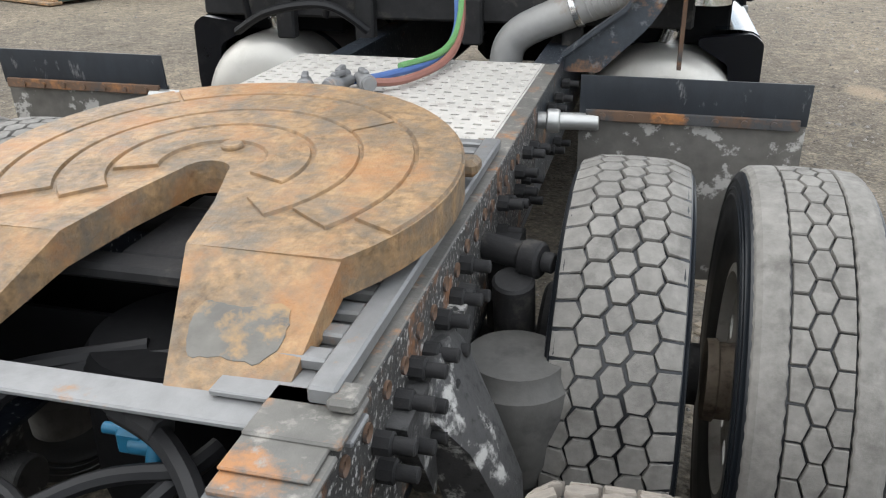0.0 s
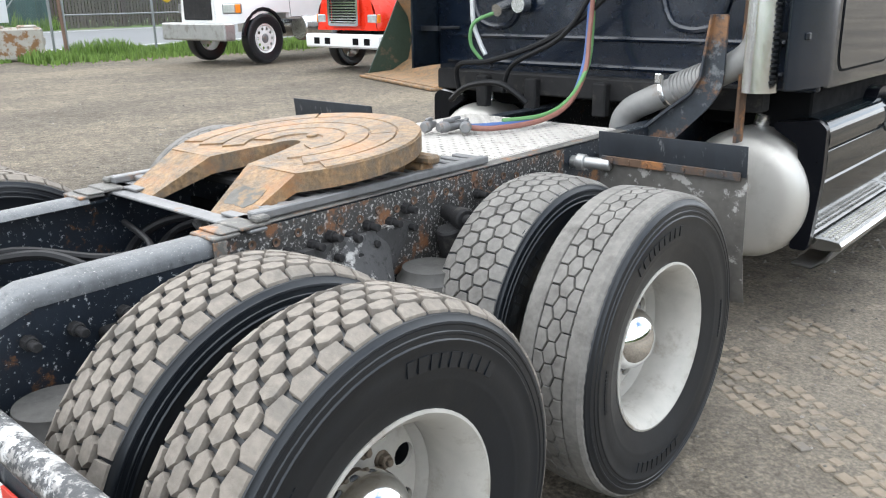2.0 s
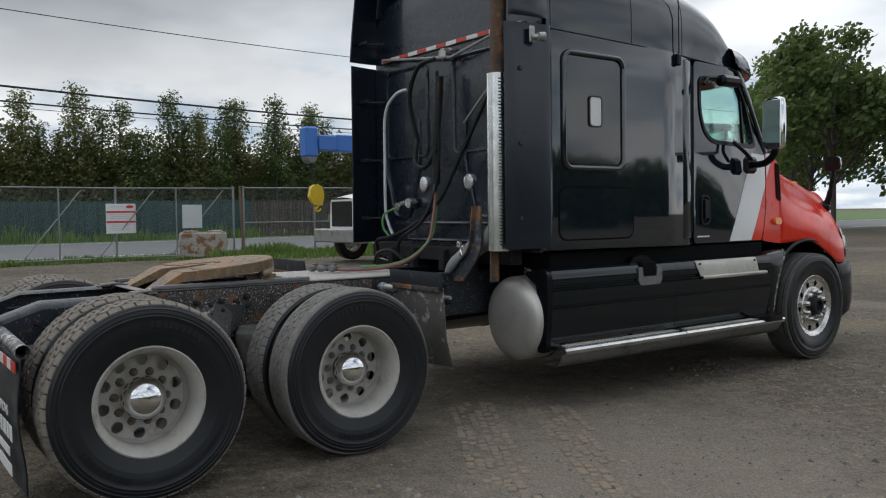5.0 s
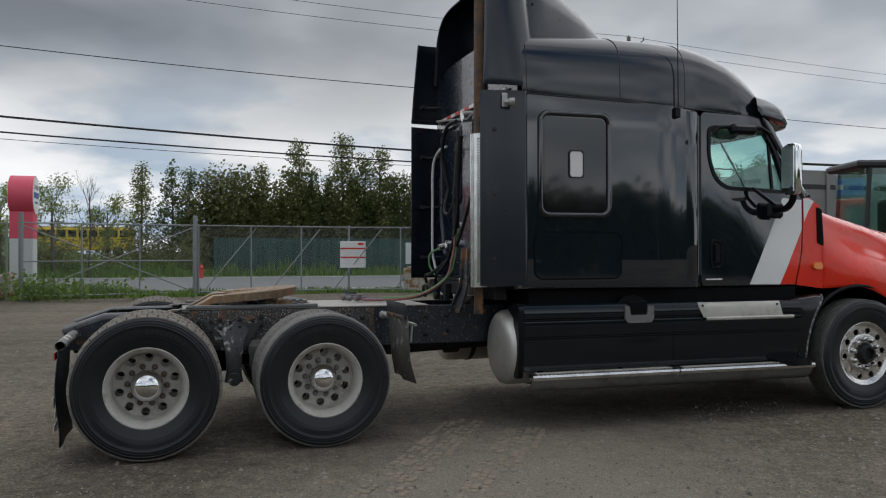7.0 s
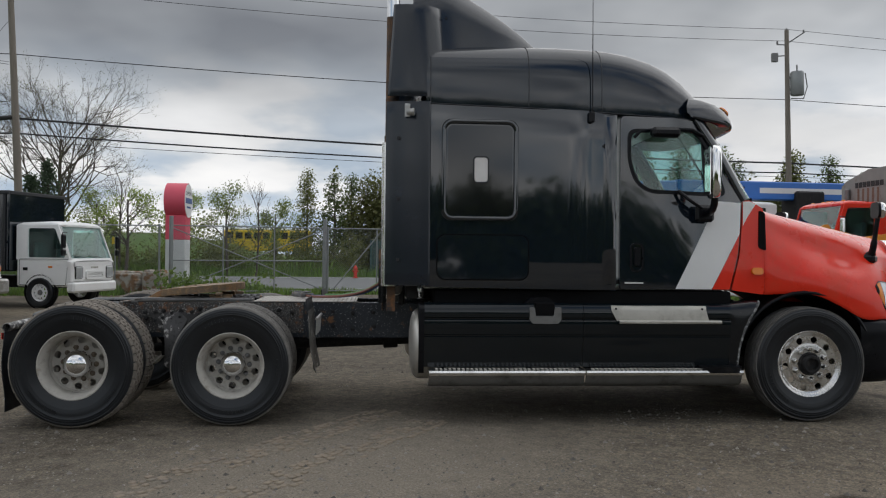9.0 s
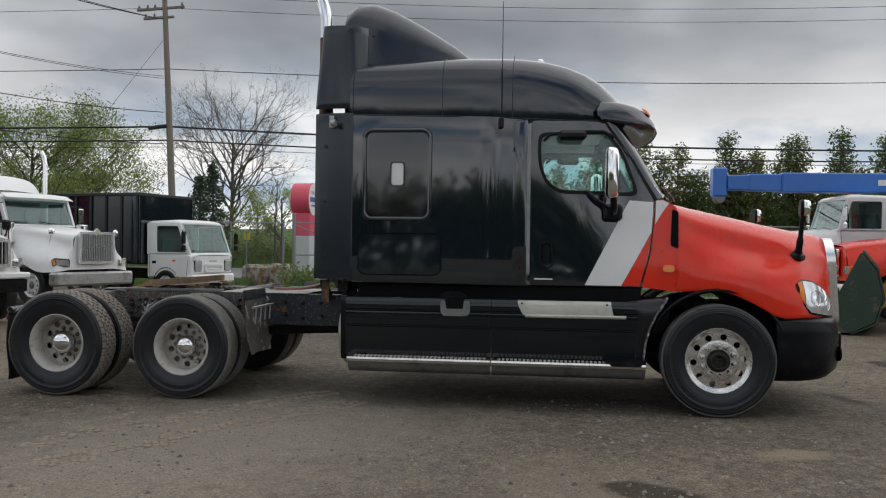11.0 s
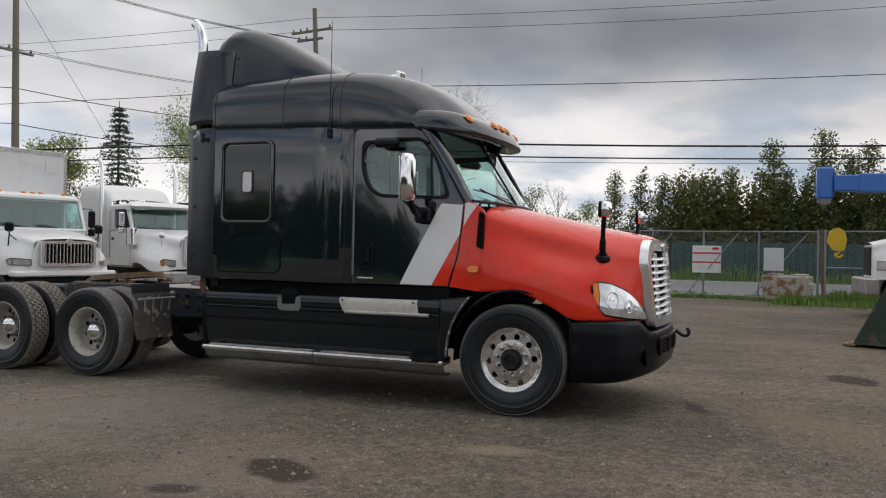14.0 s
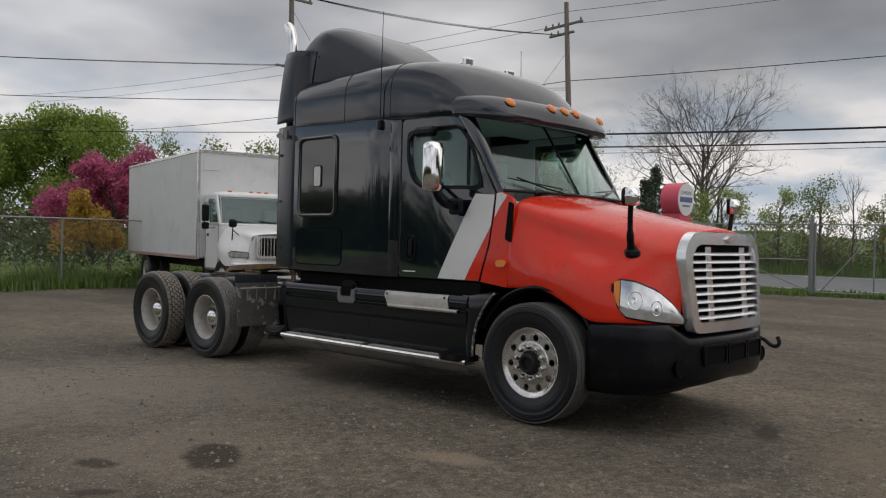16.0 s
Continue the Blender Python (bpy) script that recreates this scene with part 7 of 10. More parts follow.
    g.prism(round_poly([(1.12, 4.88), (1.29, 4.90), (1.350, 4.99), (1.350, 5.22), (1.27, 5.295), (1.12, 5.295)], 0.04), "z", 0.462, 0.514)
    part("foot_plate", g, M["plastic_black"], TRUCK, "black moulded foot plate")
    # rear end cap
    g = Geo()
    g.m = sg
    g.prism(round_poly([(0.98, 1.05), (1.18, 1.075), (1.225, 1.04), (1.228, 0.80), (1.205, 0.50), (1.19, 0.44), (1.11, 0.44), (1.13, 0.70), (1.10, 0.95), (0.98, 1.02)], 0.02), "y", 2.31, 2.36)
    part("fairing_end", g, M["plastic_black"], TRUCK, "black fairing end cap")
    # running step
    for y0, y1 in ((2.40, 3.81), (3.825, 5.28)):
        g = Geo()
        g.m = sg
        rows = [[(1.10, y, 0.49), (1.25, y, 0.487), (1.318, y, 0.480), (1.330, y, 0.463), (1.322, y, 0.438), (1.24, y, 0.43), (1.10, y, 0.44)] for y in (y0, (y0 + y1) / 2, y1)]
        g.grid(rows, close_v=True)
        g.add(rows[0], [tuple(range(7))])
        g.add(rows[-1], [tuple(range(7))])
        st = part("running_step", g, M["alu"], TRUCK, "ribbed bright aluminium running step")
        g = Geo()
        g.m = sg
        y = y0 + 0.06
        while y < y1 - 0.05:
            for x in (1.215, 1.245, 1.275):
                g.box(x, x + 0.016, y, y + 0.022, 0.488, 0.4925, 0.001)
            y += 0.04
        part("grip_rib", g, M["alu_dull"], st)
        g = Geo()
        g.m = sg
        rows = [[(1.295, y, 0.436), (1.262, y, 0.365), (1.20, y, 0.325), (1.10, y, 0.33)] for y in (y0, y1)]
        g.grid(rows)
        thicken(part("step_valance", g, M["alu_dark"], TRUCK, "grey metal edge under the step"), 0.012)
    # fuel tank
    g = Geo()
    g.lathe([(0.0005, 2.235), (0.12, 2.238), (0.22, 2.248), (0.28, 2.265), (0.315, 2.29), (0.328, 2.32), (0.33, 2.36), (0.33, 3.75), (0.31, 3.80), (0.0005, 3.82)], "y", (s * 0.86, 0, 0.68), 48)
    tank = part("fuel_tank", g, M["tank_alu"], TRUCK, "dull aluminium round fuel tank", 40)
    for y in (2.52, 3.3):
        g = Geo()
        g.lathe([(0.332, y), (0.336, y + 0.005), (0.336, y + 0.045), (0.332, y + 0.05)], "y", (s * 0.86, 0, 0.68), 48)
        part("tank_strap", g, M["black_matt"], tank)
    g = Geo()
    g.cyl((s * 0.86, 2.45, 1.0), (s * 0.88, 2.45, 1.07), 0.045, n=18, b=0.008)
    part("filler_cap", g, M["alu"], tank)
    # quarter fender behind the cab; the left one hangs further out
    inner = 0.615 if s > 0 else 0.77
    g = Geo()
    g.m = sg
    rows = []
    for i in range(9):
        x = inner + 0.64 * i / 8
        rows.append([(x, 1.31, 1.105), (x, 1.316, 1.05), (x, 1.322, 0.985)])
    g.grid(rows)
    fl = thicken(part("quarter_fender", g, M["flap_rubber"], TRUCK, "scuffed black quarter fender in front of the drive wheels", 60), 0.008)
    g = Geo()
    g.m = sg
    rows = []
    for i in range(9):
        x = inner + 0.64 * i / 8
        rows.append([(x, 1.330, 1.000), (x, 1.338, 0.85), (x, 1.352, 0.65), (x, 1.385 + 0.02 * math.sin(i), 0.455)])
    g.grid(rows)
    thicken(part("lower_sheet", g, M["flap_peeled"], fl, "peeling grey metal sheet", 60), 0.006)
    g = Geo()
    g.m = sg
    g.box(inner + 0.02, inner + 0.62, 1.296, 1.310, 0.972, 1.004, 0.002)
    for i in range(7):
        g.cyl((inner + 0.07 + 0.08 * i, 1.298, 0.988), (inner + 0.07 + 0.08 * i, 1.288, 0.988), 0.010, n=8)
    part("rivet_strip", g, M["rust_dark"], fl, "rusty riveted strip")
    g = Geo()
    g.m = sg
    g.cyl((0.49, 1.29, 0.965), (inner + 0.06, 1.31, 0.965), 0.026, n=16, b=0.004)
    g.cyl((0.52, 1.292, 0.965), (0.56, 1.296, 0.965), 0.036, n=16, b=0.004)
    part("fender_arm", g, M["bracket_alu"], fl)
    g = Geo()
    g.m = sg
    g.sweep([(inner, 1.40, 0.93), (inner + 0.62, 1.40, 0.93)], 0.013, 8)
    for x in [inner + 0.09 + 0.14 * k for k in range(4)]:
        g.sweep([(x, 1.40, 0.93), (x, 1.39, 0.78)], 0.009, 8)
    part("fender_bracket", g, M["bracket_alu"], fl)
    # rear hanger tube and mud flap
    g = Geo()
    g.m = sg
    g.sweep([(0.46, -1.24, 0.862), (0.68, -1.245, 0.860), (1.245, -1.25, 0.848)], 0.036, 18, caps=False)
    thicken(part("flap_hanger", g, M["tube_scraped"], TRUCK, "scraped black tube hanger"), 0.004)
    g = Geo()
    g.m = sg
    rows = []
    for i in range(9):
        x = 0.56 + 0.69 * i / 8
        rows.append([(x, -1.27 - 0.012 * math.sin(k * 0.6) + 0.006 * math.sin(i * 0.9 + k), 0.82 - 0.70 * k / 8) for k in range(9)])
    g.grid(rows)
    mf = thicken(part("mud_flap", g, M["flap_rubber"], TRUCK, "black rubber mud flap with white lettering", 60), 0.009)
    for i in range(6):
        g = Geo()
        g.m = sg
        x = 0.56 + 0.115 * i
        g.box(x + 0.001, x + 0.114, -1.290, -1.2835, 0.745, 0.80, 0.001)
        part("reflector_patch", g, M["refl_red" if i % 2 else "refl_white"], mf)


def lettering(text, size, at, parent, mat, name="lettering"):
    cu = bpy.data.curves.new("letters", "FONT")
    cu.body, cu.size, cu.extrude, cu.align_x = text, size, 0.001, "CENTER"
    tmp = bpy.data.objects.new("letters", cu)
    me = bpy.data.meshes.new_from_object(tmp)
    bpy.data.objects.remove(tmp)
    me.materials.clear()
    me.materials.append(mat)
    ob = new(name, me)
    ob.parent, ob.matrix_basis = parent, at
    return ob


flaps = [o for o in TRUCK.children if o.name.startswith("mud_flap")]
for s, mf in zip((1, -1), flaps):
    lettering("CAMIONS", 0.078, pose(s * 0.905, -1.301, 0.505, 90, 0, 0), mf, M["letter_white"])
    x = s * 0.905 - 0.30
    for wd in (0.05, 0.07, 0.065, 0.065, 0.026, 0.07, 0.07, 0.09):
        part("text_bar", Geo().box(x, x + wd * 0.72, -1.303, -1.299, 0.390, 0.470, 0.001), M["letter_white"], mf)
        x += wd + 0.014
    g = Geo()
    for x0, cnt, z0, h, wd in ((-0.20, 12, 0.30, 0.046, 0.024), (-0.25, 13, 0.205, 0.06, 0.029)):
        for i in range(cnt):
            xa = s * 0.905 + x0 + i * (wd + 0.0095)
            g.box(xa, xa + wd, -1.303, -1.299, z0, z0 + h, 0.001)
    part("small_bars", g, M["letter_white"], mf)["kind"] = "stuff"


# ---- the yard's edges ----
def flat_strip(name, pts, z, mat, label, category):
    g = Geo()
    g.add([(x, y, z) for x, y in pts], [tuple(range(len(pts)))])
    return solid(name, g, mat, label, category, kind="structure", smooth=0)


flat_strip("field", [(-400, -300), (-24.6, -300), (-24.6, 300), (-400, 300)], 0.0, M["field"], "rough green verge and field beyond the yard", "field")
flat_strip("field_south", [(-24.6, -300), (300, -300), (300, -14.2), (-24.6, -14.2)], 0.0, M["field"], "rough green meadow behind the yard fence", "field")
flat_strip("road", [(-43.5, -300), (-25.2, -300), (-25.2, 300), (-43.5, 300)], 0.006, M["asphalt"], "grey asphalt road with white edge lines", "road")
for x in (-26.6, -42.0):
    flat_strip("road_line", [(x - 0.09, -300), (x + 0.09, -300), (x + 0.09, 300), (x - 0.09, 300)], 0.011, M["letter_white"], "white painted road edge line", "road line")


def grass_patch(name, area, count, h, seed, label, mat="grass"):
    """Blades and weeds as one sheet of stuff. area: list of (x0, y0, x1, y1, half width) stretches."""
    g, r = Geo(), random.Random(seed)
    vs, fs = [], []
    tot = sum(math.dist(a[:2], a[2:4]) * a[4] for a in area)
    for x0, y0, x1, y1, w in area:
        n = int(count * math.dist((x0, y0), (x1, y1)) * w / tot)
        dx, dy = x1 - x0, y1 - y0
        ln = math.hypot(dx, dy)
        for _ in range(n):
            t, o = r.random(), r.gauss(0, 0.5) * w
            x, y = x0 + dx * t - dy / ln * o, y0 + dy * t + dx / ln * o
            clump = 0.55 + 0.9 * max(0.0, noise.noise(Vector((x * 0.7, y * 0.7, 9))) + 0.35)
            hh = h * r.uniform(0.5, 1.25) * clump * (1.15 - min(1.0, abs(o) / (w + 0.01)) * 0.5)
            a, lean = r.uniform(0, 6.28), r.uniform(0.0, 0.5) * hh
            bw = r.uniform(0.012, 0.035)
            c, s = math.cos(a), math.sin(a)
            k = len(vs)
            vs += [(x - s * bw, y + c * bw, -0.01), (x + s * bw, y - c * bw, -0.01), (x + c * lean * 0.5 + s * bw * 0.8, y + s * lean * 0.5 - c * bw * 0.8, hh * 0.6), (x + c * lean, y + s * lean, hh), (x + c * lean * 0.5 - s * bw * 0.8, y + s * lean * 0.5 + c * bw * 0.8, hh * 0.6)]
            fs.append((k, k + 1, k + 2, k + 3, k + 4))
    g.v, g.f = vs, fs
    return solid(name, g, M[mat], label, "grass", kind="stuff", smooth=0)


grass_patch("grass", [(-21.6, -9, -22.3, 0, 0.8), (-22.0, 8.2, -20.8, 14.5, 1.6), (-20.6, 14.5, -19.4, 34, 1.2), (-20.2, -13.8, -21.4, -7, 1.0)], 26000, 0.32, 21, "green weeds and grass along the chain-link fence")
grass_patch("grass_south", [(-20, -14.3, 9, -14.0, 0.9), (-18, -16.0, 9, -15.6, 1.6)], 26000, 0.45, 22, "tall green grass and weeds behind the yard fence")
grass_patch("fence_grass", [(-22.3, 0, -23.0, 5.4, 0.3), (-23.0, 5.4, -22.2, 8.0, 0.3)], 2600, 0.14, 27, "short dusty grass under the gate")
grass_patch("meadow", [(-45, -6, -45, 20, 1.2), (-46, -60, -46, -6, 2.5)], 12000, 0.7, 23, "rough grass along the road")
grass_patch("verge", [(-24.6, -40, -24.6, 40, 0.35)], 7000, 0.13, 24, "short grass along the road edge")


# ---- chain-link fence ----
def chain_fence(pts, h, label, rails=("top",), mesh_gap=0.075, post_mat="galv"):
    root = thing("chain_link_fence", label, "fence")
    g = Geo()
    vs, fs = [], []
    for (x0, y0), (x1, y1) in zip(pts, pts[1:]):
        ln = math.dist((x0, y0), (x1, y1))
        ux, uy = (x1 - x0) / ln, (y1 - y0) / ln
        wd = 0.0017
        for sgn in (1, -1):
            u = -h
            while u < ln:
                a0, a1 = (u, u + h) if sgn > 0 else (u + h, u)
                z0, z1 = 0.05, h
                lo, hi = max(0.0, min(a0, a1)), min(ln, max(a0, a1))
                if hi > lo:
                    def z_at(a):
                        t = (a - a0) / (a1 - a0)
                        return z0 + (z1 - z0) * t
                    k = len(vs)
                    for a in (lo, hi):
                        z = z_at(a)
                        vs += [(x0 + ux * a, y0 + uy * a, z - wd * 1.4), (x0 + ux * a, y0 + uy * a, z + wd * 1.4)]
                    fs.append((k, k + 2, k + 3, k + 1))
                u += mesh_gap
    g.v, g.f = vs, fs
    net = part("netting", g, M["galv"], root, "galvanised chain-link netting", 0)
    net["kind"] = "stuff"
    for i, (x, y) in enumerate(pts):
        part("post", Geo().cyl((x, y, 0), (x, y, h + 0.06), 0.038, n=12, b=0.006), M[post_mat], root, "galvanised steel post")
    for (x0, y0), (x1, y1) in zip(pts, pts[1:]):
        ln = math.dist((x0, y0), (x1, y1))
        m = int(ln // 2.6)
        for k in range(1, m + 1):
            t = k / (m + 1)
            x, y = x0 + (x1 - x0) * t, y0 + (y1 - y0) * t
            part("line_post", Geo().cyl((x, y, 0), (x, y, h), 0.026, n=10, b=0.004), M["galv"], root)
        for r in rails:
            z = {"top": h, "mid": h * 0.5, "low": 0.12}[r]
            part("rail", Geo().cyl((x0, y0, z), (x1, y1, z), 0.022, n=8), M["galv"], root)
    return root


chain_fence([(9.5, -13.8), (4.6, -13.8), (-0.3, -13.8), (-5.2, -13.8), (-10, -13.8), (-15, -13.8), (-19.6, -13.8)], 2.0, "galvanised chain-link fence along the back of the yard")
chain_fence([(-19.6, -13.8), (-20.3, -9.5), (-20.86, -5.6)], 2.4, "galvanised chain-link fence beside the sign")
gate = chain_fence([(-20.88, -5.24), (-22.2, -0.05)], 2.42, "wide galvanised chain-link gate with crossed braces", ("top", "mid", "low"))
west1 = chain_fence([(-22.25, 0.1), (-23.0, 5.5), (-22.3, 9.3)], 2.42, "galvanised sliding gate with diagonal braces", ("top", "low"))
west2 = chain_fence([(-21.88, 9.5), (-21.4, 12.0), (-20.6, 18), (-19.6, 26), (-18.6, 34)], 2.42, "galvanised chain-link fence along the road", ("top", "mid"))


def brace(root, p0, p1, r=0.02):
    part("brace", Geo().cyl(p0, p1, r, n=8), M["galv"], root)


brace(gate, (-20.9, -5.2, 0.15), (-22.2, -0.05, 2.35))
brace(gate, (-20.9, -5.2, 2.35), (-22.2, -0.05, 0.15))
for k in range(4):
    t0, t1 = k / 4, (k + 0.85) / 4
    seg = lambda t: (-22.25 - 0.75 * t / 0.58, 0.1 + 5.4 * t / 0.58) if t < 0.58 else (-23.0 + 0.7 * (t - 0.58) / 0.42, 5.5 + 3.8 * (t - 0.58) / 0.42)
    brace(west1, (*seg(t0 + 0.02), 0.15), (*seg(t1), 2.35))
g = Geo()
g.cyl((-21.85, 9.45, 0), (-21.93, 9.40, 2.5), 0.05, n=10)
part("old_post", g, M["rusty_post"], west2, "leaning rusty post")
for x, y in ((-20.86, -5.2), (-22.22, 0.0)):
    part("gate_post", Geo().cyl((x, y, 0), (x, y, 2.75), 0.07, n=14, b=0.012), M["galv"], gate)

# notice board on the fence
sg_at = pose(-22.90, 5.62, 0, 0, 0, 98)
board = thing("notice_board", "white notice board with two red bands on the fence", "sign", sg_at)
part("panel", Geo().box(-0.50, 0.50, -0.055, -0.04, 0.92, 1.90, 0.004), M["letter_white"], board)
part("red_band", Geo().box(-0.49, 0.49, -0.060, -0.0555, 1.60, 1.66, 0.001), M["refl_red"], board)
part("red_band", Geo().box(-0.49, 0.49, -0.060, -0.0555, 1.27, 1.33, 0.001), M["refl_red"], board)
g = Geo()
g.prism(ring(0.30, 1.80, 0.13, 20, 0.05), "y", -0.061, -0.0555)
part("oval", g, M["refl_red"], board)
r = random.Random(8)
for z in (1.80, 1.54, 1.48, 1.42, 1.20, 1.14, 1.08, 1.02):
    g = Geo()
    w = r.uniform(0.30, 0.42)
    g.box(-w - (0.05 if z > 1.7 else 0), (w if z < 1.7 else 0.08), -0.0585, -0.0555, z - 0.012, z + 0.012, 0.0008)
    part("text_bar", g, M["sign_grey"], board)
g = Geo()
g.box(-0.33, 0.33, -0.06, -0.04, 1.05, 1.85, 0.006)
solid("sign_back", g, M["sign_grey"], "blank grey metal plate hung on the gate", "sign", pose(-22.55, 7.9, 0, 0, 0, 82))


# ---- sign pillar ----
pil = thing("sign_pillar", "pink and grey roadside sign pillar with round head", "sign", pose(-23.1, -5.5, 0))
R0 = 0.66
head = ring(0, 3.40, R0, 36)
g = Geo()
g.prism(head, "y", -0.37, 0.37)
part("round_head", g, M["pink_sign"], pil, "pink round sign head", 40)
g = Geo()
g.prism(ring(0, 3.40, R0 - 0.03, 36), "y", 0.37, 0.385)
g.prism(ring(0, 3.40, R0 - 0.03, 36), "y", -0.385, -0.37)
face = part("face", g, M["letter_white"], pil, "white sign face")
lettering("CAMIONS", 0.20, pose(0, 0.386, 3.60, 90, 0, 180), face, M["wire"])
g = Geo()
x = -0.50
for wd in (0.09, 0.12, 0.11, 0.11, 0.05, 0.12, 0.12, 0.15):
    g.box(x, x + wd, 0.385, 0.391, 3.30, 3.50, 0.001)
    x += wd + 0.018
for i in range(9):
    g.box(-0.30 + 0.07 * i, -0.25 + 0.07 * i, 0.385, 0.391, 3.12, 3.19, 0.001)
part("name_bars", g, M["hose_blue"], face)["kind"] = "stuff"
g = Geo()
g.box(-0.42, 0.42, -0.36, 0.36, 1.95, 2.85, 0.02)
part("neck", g, M["pink_sign"], pil, "pink neck panel")
g = Geo()
g.box(-0.42, 0.42, -0.355, 0.355, 0.0, 1.95, 0.02)
part("column", g, M["sign_grey"], pil, "grey column")


# ---- concrete blocks ----
def block(label, at, sx=1.55, sy=0.75, sz=0.9):
    g = Geo()
    rr = random.Random(int(at.translation.x * 100) % 97)
    rows = []
    n = 8
    g.box(-sx / 2, sx / 2, -sy / 2, sy / 2, 0, sz, 0.06)
    g.box(-sx * 0.42, -sx * 0.12, -sy * 0.42, sy * 0.42, sz - 0.02, sz + 0.06, 0.04)
    g.box(sx * 0.12, sx * 0.42, -sy * 0.42, sy * 0.42, sz - 0.02, sz + 0.06, 0.04)
    g.box(-sx / 2 - 0.05, sx / 2 + 0.05, -sy * 0.38, sy * 0.38, sz * 0.45, sz * 0.72, 0.04)
    return solid("concrete_block", g, M["concrete"], label, "block", at, group="concrete blocks")


block("stained concrete barrier block with rusty face beside the gate", pose(-22.75, 8.35, 0, 0, 0, 75))
block("pale concrete barrier block by the fence", pose(-21.7, -6.9, 0, 0, 0, 60), 1.1, 0.7, 0.75)
block("pale concrete barrier block by the fence", pose(-21.6, -5.9, 0, 0, 0, 85), 0.8, 0.6, 0.8)
g = Geo()
g.cyl((0, 0, 0), (0, 0, 2.0), 0.025, n=8)
mk = solid("marker_post", g, M["galv"], "thin post with a yellow square sign", "sign", pose(-21.5, -7.28, 0))
part("yellow_plate", Geo().box(-0.12, 0.12, -0.01, 0.01, 1.75, 2.0, 0.003), M["yellow_paint"], mk, at=pose(0, 0, 0, 0, 0, 80))

g = Geo()
g.lathe([(0.0, 0.0), (0.16, 0.0), (0.16, 0.05), (0.11, 0.07), (0.11, 0.55), (0.14, 0.57), (0.14, 0.61), (0.11, 0.66), (0.05, 0.74), (0.03, 0.80), (0.0, 0.80)], "z", n=20)
hyd = solid("fire_hydrant", g, M["refl_red"], "small red fire hydrant by the road", "hydrant", pose(-42.0, 0.6, 0))
for s in (1, -1):
    part("nozzle", Geo().cyl((0, s * 0.10, 0.42), (0, s * 0.19, 0.42), 0.055, n=12, b=0.01), M["refl_red"], hyd)

# far fences beyond the road, board by board
for name, mat, y0, y1, label in (("slat_fence", "green_fence", 1.5, 20, "dark green slatted fence beyond the road"), ("board_fence", "wood_fence", 20.1, 78, "weathered brown board fence beyond the road")):
    root = thing(name, label, "fence")
    rr = random.Random(3)
    y = y0
    me = mesh_of("slat", Geo().box(-0.012, 0.012, -0.072, 0.072, 0.0, 2.35, 0.004), M[mat], 0)
    while y < y1:
        part("slat", me, None, root, at=pose(-46 + rr.uniform(-0.01, 0.01), y, rr.uniform(-0.03, 0.06)))
        y += 0.155 if name == "slat_fence" else 0.20
    part("rail", Geo().box(-46.08, -46.02, y0, y1, 0.5, 0.6, 0.004), M[mat], root)
    part("rail", Geo().box(-46.08, -46.02, y0, y1, 1.7, 1.8, 0.004), M[mat], root)

# ---- poles and wires ----


def pole(x, y, h, lean, label):
    root = thing("utility_pole", label, "pole", pose(x, y, 0, lean[0], lean[1], 0), group="utility poles")
    part("shaft", Geo().sweep([(0, 0, -0.3), (0, 0, h * 0.5), (0, 0, h)], [0.17, 0.14, 0.105], 14), M["wood_pole"], root, "weathered wooden shaft")
    return root


def insulator(root, p):
    g = Geo()
    g.lathe([(0.0, 0.0), (0.05, 0.0), (0.06, 0.03), (0.035, 0.05), (0.055, 0.08), (0.03, 0.11), (0.04, 0.14), (0.0, 0.16)], "z", p, 12)
    part("insulator", g, M["steel_grey"], root)


p2 = pole(-25.6, -12.1, 13.0, (2.75, 0.4), "leaning wooden utility pole with insulator arms")
part("crossarm", Geo().box(-0.06, 0.06, -1.3, 0.9, 11.9, 12.0, 0.01), M["wood_pole"], p2)
part("crossarm", Geo().box(-0.06, 0.06, -1.0, 0.4, 11.5, 11.6, 0.01), M["wood_pole"], p2)
for y in (-1.2, -0.8, -0.45, 0.8):
    insulator(p2, (0, y, 12.0))
for y in (-0.9, -0.5):
    insulator(p2, (0, y, 11.6))
g = Geo()
g.cyl((0.13, -0.9, 6.7), (0.13, -0.1, 6.75), 0.09, n=10, b=0.02)
part("splice_case", g, M["wire"], p2)
pb = pole(-14.9, -19.6, 12.6, (0.3, 0.6), "tall wooden utility pole with crossarm")
part("crossarm", Geo().box(-1.1, 1.1, -0.06, 0.06, 12.0, 12.1, 0.01), M["wood_pole"], pb)
part("crossarm", Geo().box(-0.8, 0.8, -0.06, 0.06, 9.0, 9.08, 0.01), M["wood_pole"], pb)
for x in (-1.0, -0.5, 0.5, 1.0):
    insulator(pb, (x, 0, 12.1))
for x in (-0.7, 0.3):
    insulator(pb, (x, 0, 9.08))
pr = pole(-32.3, 22.9, 13.1, (1.4, 0.2), "wooden utility pole with a grey transformer")
g = Geo()
g.lathe([(0.0, 9.75), (0.30, 9.75), (0.33, 9.8), (0.33, 10.85), (0.30, 10.95), (0.0, 11.0)], "z", (0.15, 0.44, 0), 24)
part("transformer", g, M["galv"], pr, "grey transformer can")
g = Geo()
g.cyl((0.15, 0.44, 10.95), (0.15, 0.44, 11.3), 0.04, n=8)
g.box(-0.02, 0.10, 0.08, 0.20, 10.0, 10.12, 0.01)
g.box(-0.02, 0.10, 0.08, 0.20, 10.6, 10.72, 0.01)
